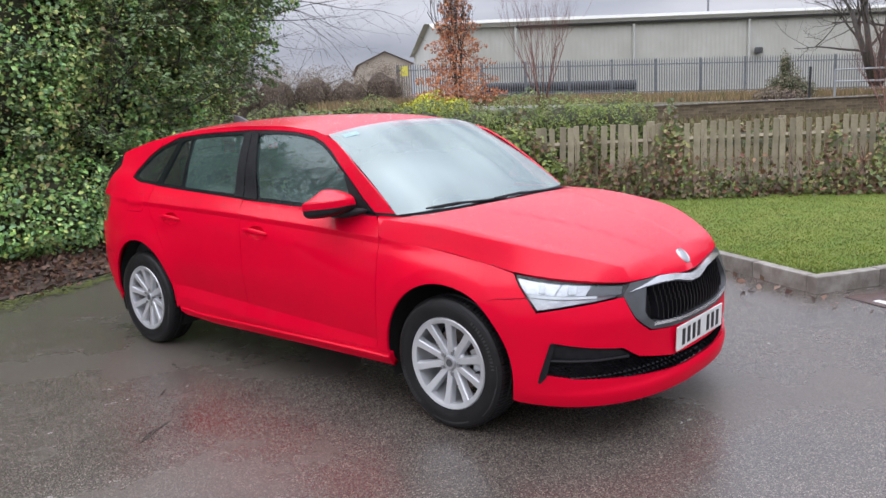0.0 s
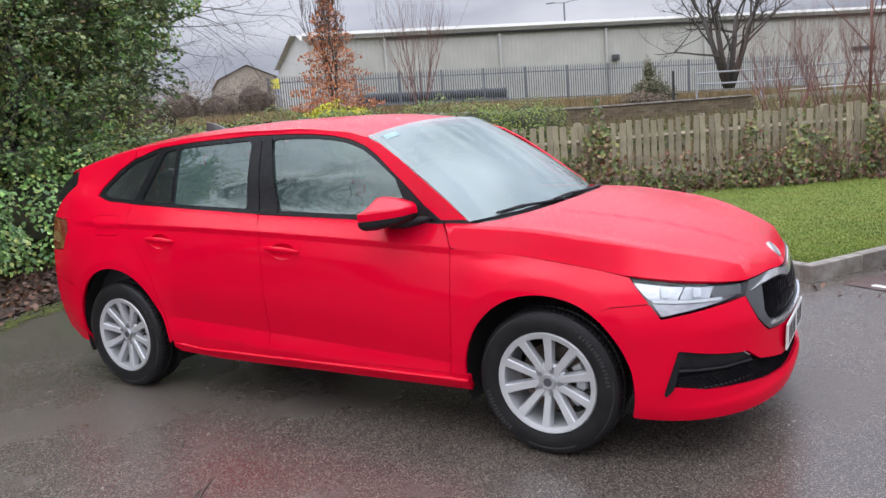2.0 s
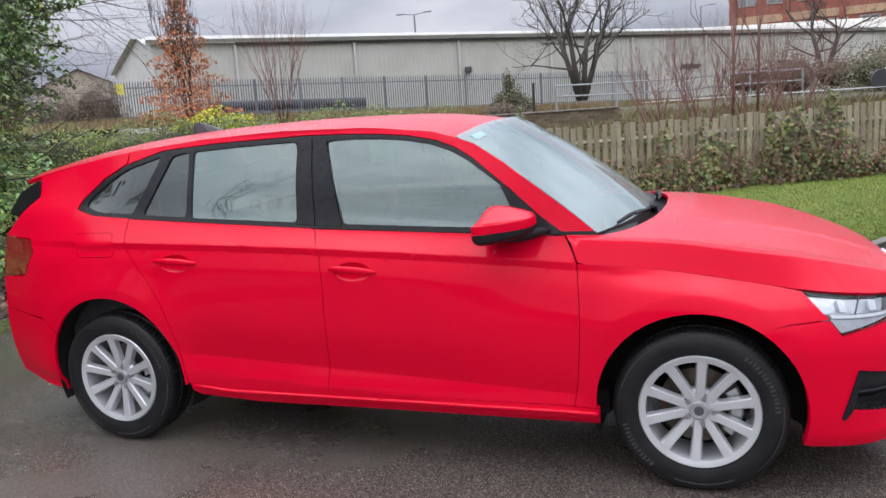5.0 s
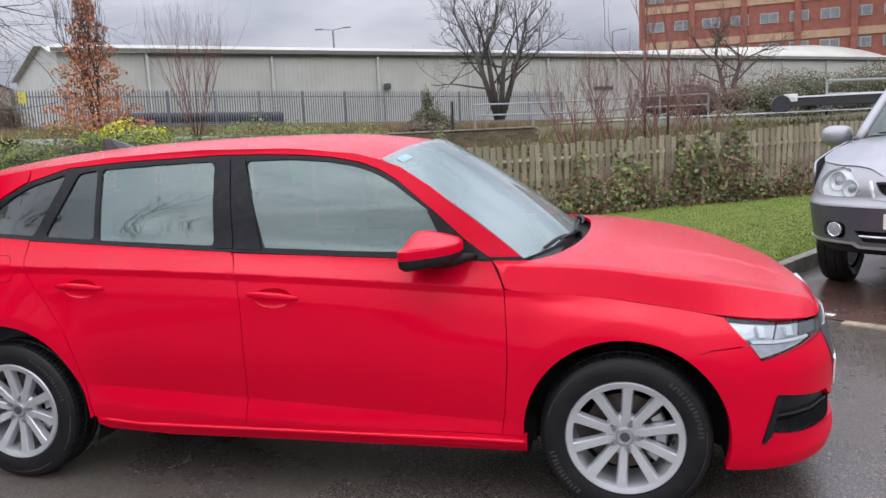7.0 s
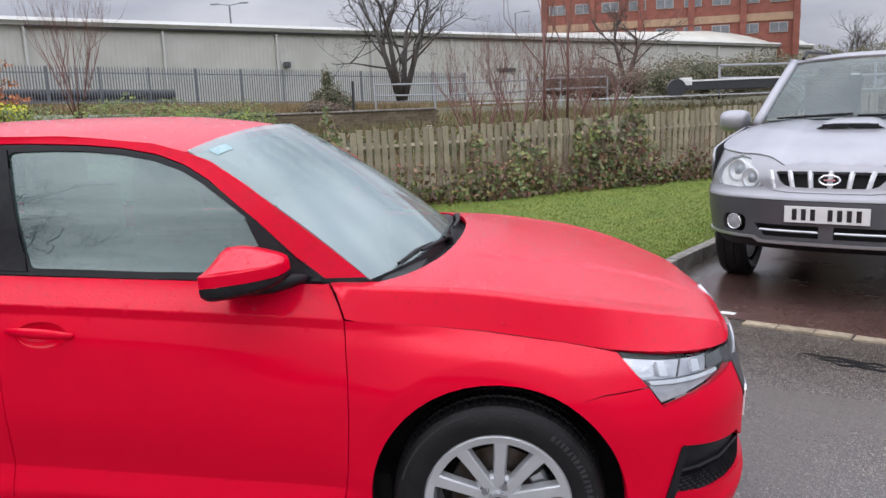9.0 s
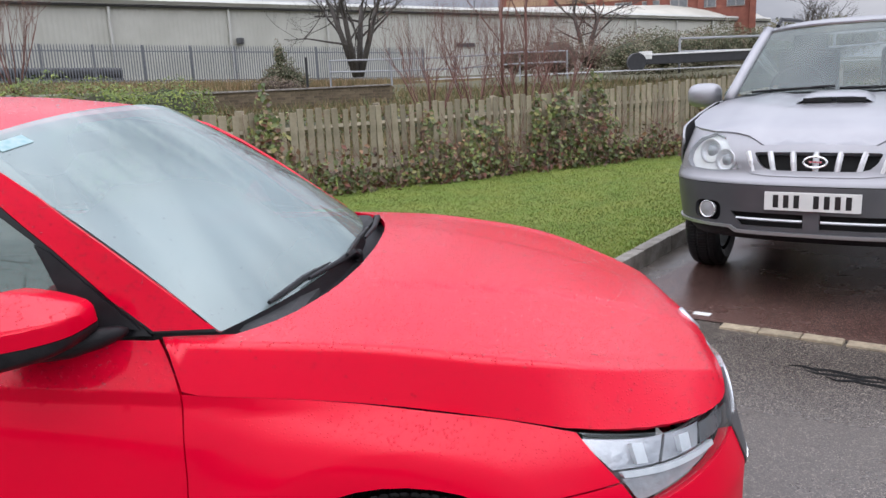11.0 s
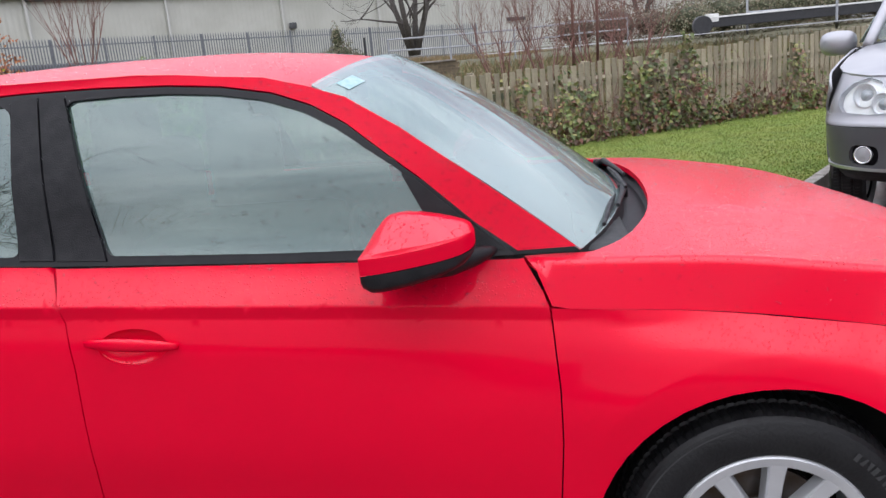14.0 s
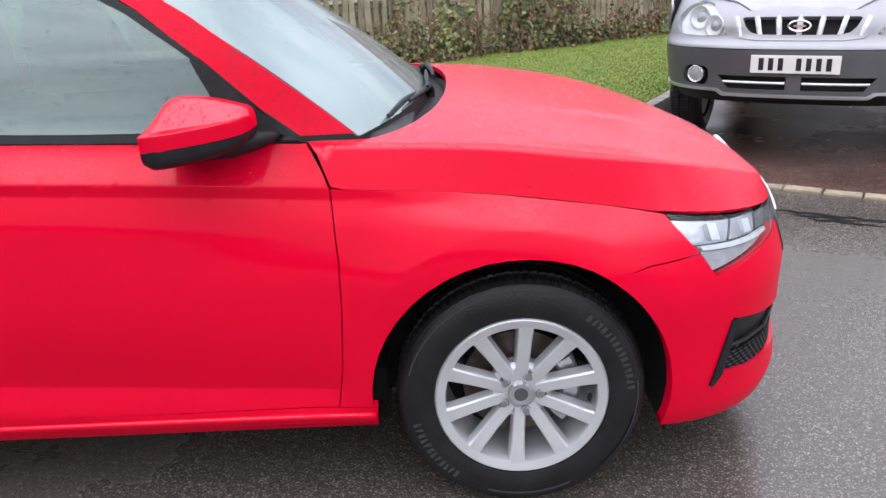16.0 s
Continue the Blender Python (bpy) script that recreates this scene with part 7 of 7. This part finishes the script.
part("grille_badge", bm, chrome, suv, "plain chrome oval badge", matrix=pose(-.045, 0, .880))
HL = [(.435, .825), (.60, .812), (.77, .822), (.80, .86), (.79, .93), (.72, 1.00), (.62, 1.035), (.55, 1.015), (.49, .93)]
suv_panel("nose_panel", sym([(.02, .968), (.28, .978), (.34, 1.0), (.40, 1.024), (.50, 1.042), (.62, 1.050), (.75, 1.062), (edge(1.072), 1.072), (edge(.92), .92), (edge(.80), .80), (.02, .80)]), suv_silver, -.004,
          holes=[sp(HL), [(-s, z) for s, z in sp(HL)[::-1]], sym(GR)], step=.04, depth=.05)
for mir in (False, True):
    b = panel("headlight", sp(HL), suv_front, (1, 0, 0), lamp_bright, suv, lift=-.035, step=.035, mirror=mir, label="clear headlight with two round lamps")
    panel("lamp_cover", sp(HL), suv_front, (1, 0, 0), lamp_glass, b, lift=.004, step=.05, depth=.004, mirror=mir)
    for y, z, r in ((.64, .925, .078), (.535, .875, .070), (.47, .842, .022)):
        f = suv_front(sy(y, z), z)
        f.y *= -1 if mir else 1
        d = Vector((1, (.45 if mir else -.45), .1))
        m = Matrix.Translation(f - d.normalized() * .045) @ d.to_track_quat("Z", "Y").to_matrix().to_4x4()
        ring = part("lamp_ring", lathe(bmesh.new(), [(.0, .0), (r * .55, .004), (r * .85, .022), (r, .035), (r, .02)], 26), bright_trim, b, "", True, m)
        if r > .03:
            part("lens", lathe(bmesh.new(), [(.0, .030), (r * .30, .026), (r * .48, .016), (r * .52, .006)], 22), lamp_grey, ring, "", True)
bm = bmesh.new()
box(bm, 0, 0, 0, .008, .52, .111, bevel=.003)
p2 = part("number_plate", bm, plate_white, suv, "white number plate with black bars", matrix=pose(.012, 0, .652))
for y in (.215, .158, .101, .044, -.062, -.119, -.176):
    bm = bmesh.new()
    box(bm, .005, y - .02, 0, .002, .030, .076)
    part("character_bar", bm, letter_black, p2)


def suv_bonnet(x, y):
    zc = float(curve([-1.32, -.9, -.5, -.30, -.20, -.12], [1.245, 1.20, 1.13, 1.075, 1.025, .970], x))
    ze = float(curve([-1.32, -.9, -.5, -.30, -.20, -.12], [1.195, 1.150, 1.075, 1.035, 1.0, .955], x))
    ridge = .012 * smooth(.30, .38, abs(y)) * smooth(.62, .5, abs(y))
    return Vector((x, y, zc + (ze - zc) * min(1.6, (abs(y) / .80)) ** 3 + ridge))


def bonnet_lip(y):
    """Where the bonnet meets the nose, at the width y."""
    x = -.2
    for _ in range(14):
        z = min(1.085, suv_bonnet(x, y).z)
        x = .5 * x + .5 * (suv_front(sy(y + 1e-6, z), z).x + .012)
    return x, y


bh = [(-1.18, 0), (-1.20, .3), (-1.27, .6), (-1.33, .79), (-.9, .845), (-.62, .850)] + [bonnet_lip(y) for y in (.80, .74, .68, .62, .55, .48, .40, .30, .15, 0.0)]
panel("bonnet", bh + [(x, -y) for x, y in bh[::-1][1:-1]], suv_bonnet, (0, 0, 1), suv_silver, suv, step=.06, label="silver bonnet with an air scoop")
bm = bmesh.new()
rings = [[bm.verts.new((x, y, suv_bonnet(x, y).z + h)) for y, h in zip(np.linspace(-w, w, 9), [0, hh * .8, hh, hh, hh, hh, hh, hh * .8, 0])] for x, w, hh in ((-.78, .23, .040), (-.84, .235, .052), (-1.0, .22, .045), (-1.14, .17, .012))]
for a, b in zip(rings, rings[1:]):
    for k in range(8):
        bm.faces.new((a[k], a[k + 1], b[k + 1], b[k]))
part("bonnet_scoop", bm, suv_silver, suv, "", True)
bm = bmesh.new()
for sg in (-1, 1):
    box(bm, -.777, sg * .10, suv_bonnet(-.78, .1).z + .020, .01, .17, .030, bevel=.004)
part("scoop_mouth", bm, dark_void, suv)


def suv_screen(u, v):
    foot, top = Vector((-1.22 - .12 * u * u, .76 * u, 1.235 - .02 * u * u)), Vector((-1.93 - .07 * u * u, .635 * u, 1.725 - .03 * u * u))
    p = foot.lerp(top, v)
    p.z += .05 * v * (1 - v)
    return p


panel("windscreen", rounded([(-.97, .02), (.97, .02), (.96, .985), (-.96, .985)], .08), suv_screen, (1, 0, 1), misted("off_roader_glass", (.40, .45, .45), .16, (.5, .55, .55)), suv, step=.12, depth=.004)
for sg in (1, -1):
    bm = bmesh.new()
    tube(bm, [suv_screen(sg * 1.02, t) for t in np.linspace(-.04, 1.03, 8)], .042, 8)
    part("pillar", bm, suv_silver, suv, "", True)


def suv_roof(x, y):
    return Vector((x, y, float(curve([-4.5, -3.2, -2.3, -1.90], [1.76, 1.80, 1.785, 1.735], x)) - .05 * (abs(y) / .66) ** 3))


rh = [(-1.925, 0), (-1.94, .3), (-1.985, .62), (-2.4, .66), (-3.4, .66), (-4.45, .63), (-4.5, 0)]
panel("roof_panel", rh + [(x, -y) for x, y in rh[::-1][1:-1]], suv_roof, (0, 0, 1), suv_silver, suv, step=.15)


def suv_side(x, z):
    y = float(curve([.40, .55, .75, .95, 1.15, 1.25, 1.75], [.88, .915, .925, .91, .89, .86, .68], z))
    if x > SX0:
        y *= max(.2, 1 - ((x - SX0) / .62) ** 2.7 * .9)
    return Vector((x, -y, z))


SA = (-.98, .38, .43)
for mir in (False, True):
    panel("front_wing", arc(*SA, 168, 28, 14) + [(-.60, .79), (-.42, .96), (-.50, 1.05), (-.62, 1.075), (-.9, 1.125), (-1.33, 1.18), (-1.42, 1.18)], suv_side, OUT, suv_silver, suv, mirror=mir, step=.05)
    panel("wing_cladding", arc(*SA, 26, -6, 6) + [(-.56, .36), (-.60, .45), (-.615, .74)], suv_side, OUT, suv_grey, suv, mirror=mir, step=.06)
    panel("body_side", [(-1.43, 1.18), (-1.42, .55), (-1.40, .42), (-3.35, .42), (-3.3, .75), (-3.7, .86), (-4.1, .75), (-4.5, .60), (-4.55, 1.2)], suv_side, OUT, suv_silver, suv, mirror=mir, step=.1)
    panel("side_window", [(-1.50, 1.22), (-4.3, 1.24), (-4.25, 1.62), (-2.15, 1.66)], suv_side, OUT, car_glass, suv, mirror=mir, step=.12, lift=-.005, depth=.004)
    panel("cant_rail", [(-2.10, 1.67), (-4.35, 1.63), (-4.45, 1.22), (-4.55, 1.22), (-4.5, 1.74), (-2.0, 1.745)], suv_side, OUT, suv_silver, suv, mirror=mir, step=.1)
    sg = -1 if mir else 1
    bm = ring_loft([(x, -1.02, 1.225, hy, hz) for x, hy, hz in ((-1.58, .125, .090), (-1.57, .13, .095), (-1.52, .128, .092), (-1.46, .105, .072), (-1.43, .07, .04))], 0, 360, 28, True)
    bmesh.ops.transform(bm, matrix=Matrix.Diagonal((1, sg, 1, 1)), verts=bm.verts[:])
    part("door_mirror", bm, suv_silver, suv, "silver door mirror", True)
    bm = bmesh.new()
    tube(bm, [(-1.55, -.93 * sg, 1.17), (-1.58, -.84 * sg, 1.15)], .03, 6)
    part("mirror_arm", bm, black_trim, suv)
    bm = bmesh.new()
    tube(bm, [(x, -.60 * sg, suv_roof(x, .6).z + h) for x, h in ((-2.15, .01), (-2.30, .055), (-3.2, .06), (-4.1, .055), (-4.25, .01))], .016, 6)
    part("roof_bar", bm, black_trim, suv, "black roof rail")
    for x in (-.98, -3.72):
        wheel(suv, pose(x, -.79 * sg, .362, 90 * sg, 0, 0) @ Matrix.Scale(1.145, 4), 10)
bm = bmesh.new()
box(bm, -2.5, 0, .62, 3.6, 1.5, .40)
box(bm, -3.0, 0, 1.0, 3.0, 1.66, .36)
part("underbody", bm, dark_void, suv)
bm = bmesh.new()
box(bm, -.62, 0, .64, .9, 1.0, .5)
part("engine_bay", bm, dark_void, suv)
bm = bmesh.new()
box(bm, -1.50, 0, 1.17, .40, 1.5, .10, bevel=.03)
part("dashboard", bm, cabin_dark, suv)
for y in (-.38, .38):
    bm = bmesh.new()
    box(bm, -2.35, y, 1.30, .15, .46, .5, bevel=.05)
    box(bm, -2.40, y, 1.60, .10, .26, .15, bevel=.03)
    part("seat", bm, cabin_dark, suv)
bm = bmesh.new()
tube(bm, [(0.19 * math.cos(a), .19 * math.sin(a), 0) for a in np.linspace(0, 2 * math.pi, 25)], .014, 6)
bmesh.ops.transform(bm, matrix=pose(-1.78, -.38, 1.26, 0, 60, 0), verts=bm.verts[:])
part("steering_wheel", bm, cabin_dark, suv)
for y0, y1 in ((-.62, -.05), (-.02, .60)):
    bm = bmesh.new()
    tube(bm, [suv_screen(y0 / .76, .03) + Vector((.012, 0, .012)), suv_screen(y1 / .76, .06) + Vector((.012, 0, .012))], .009, 6)
    part("wiper", bm, black_trim, suv)
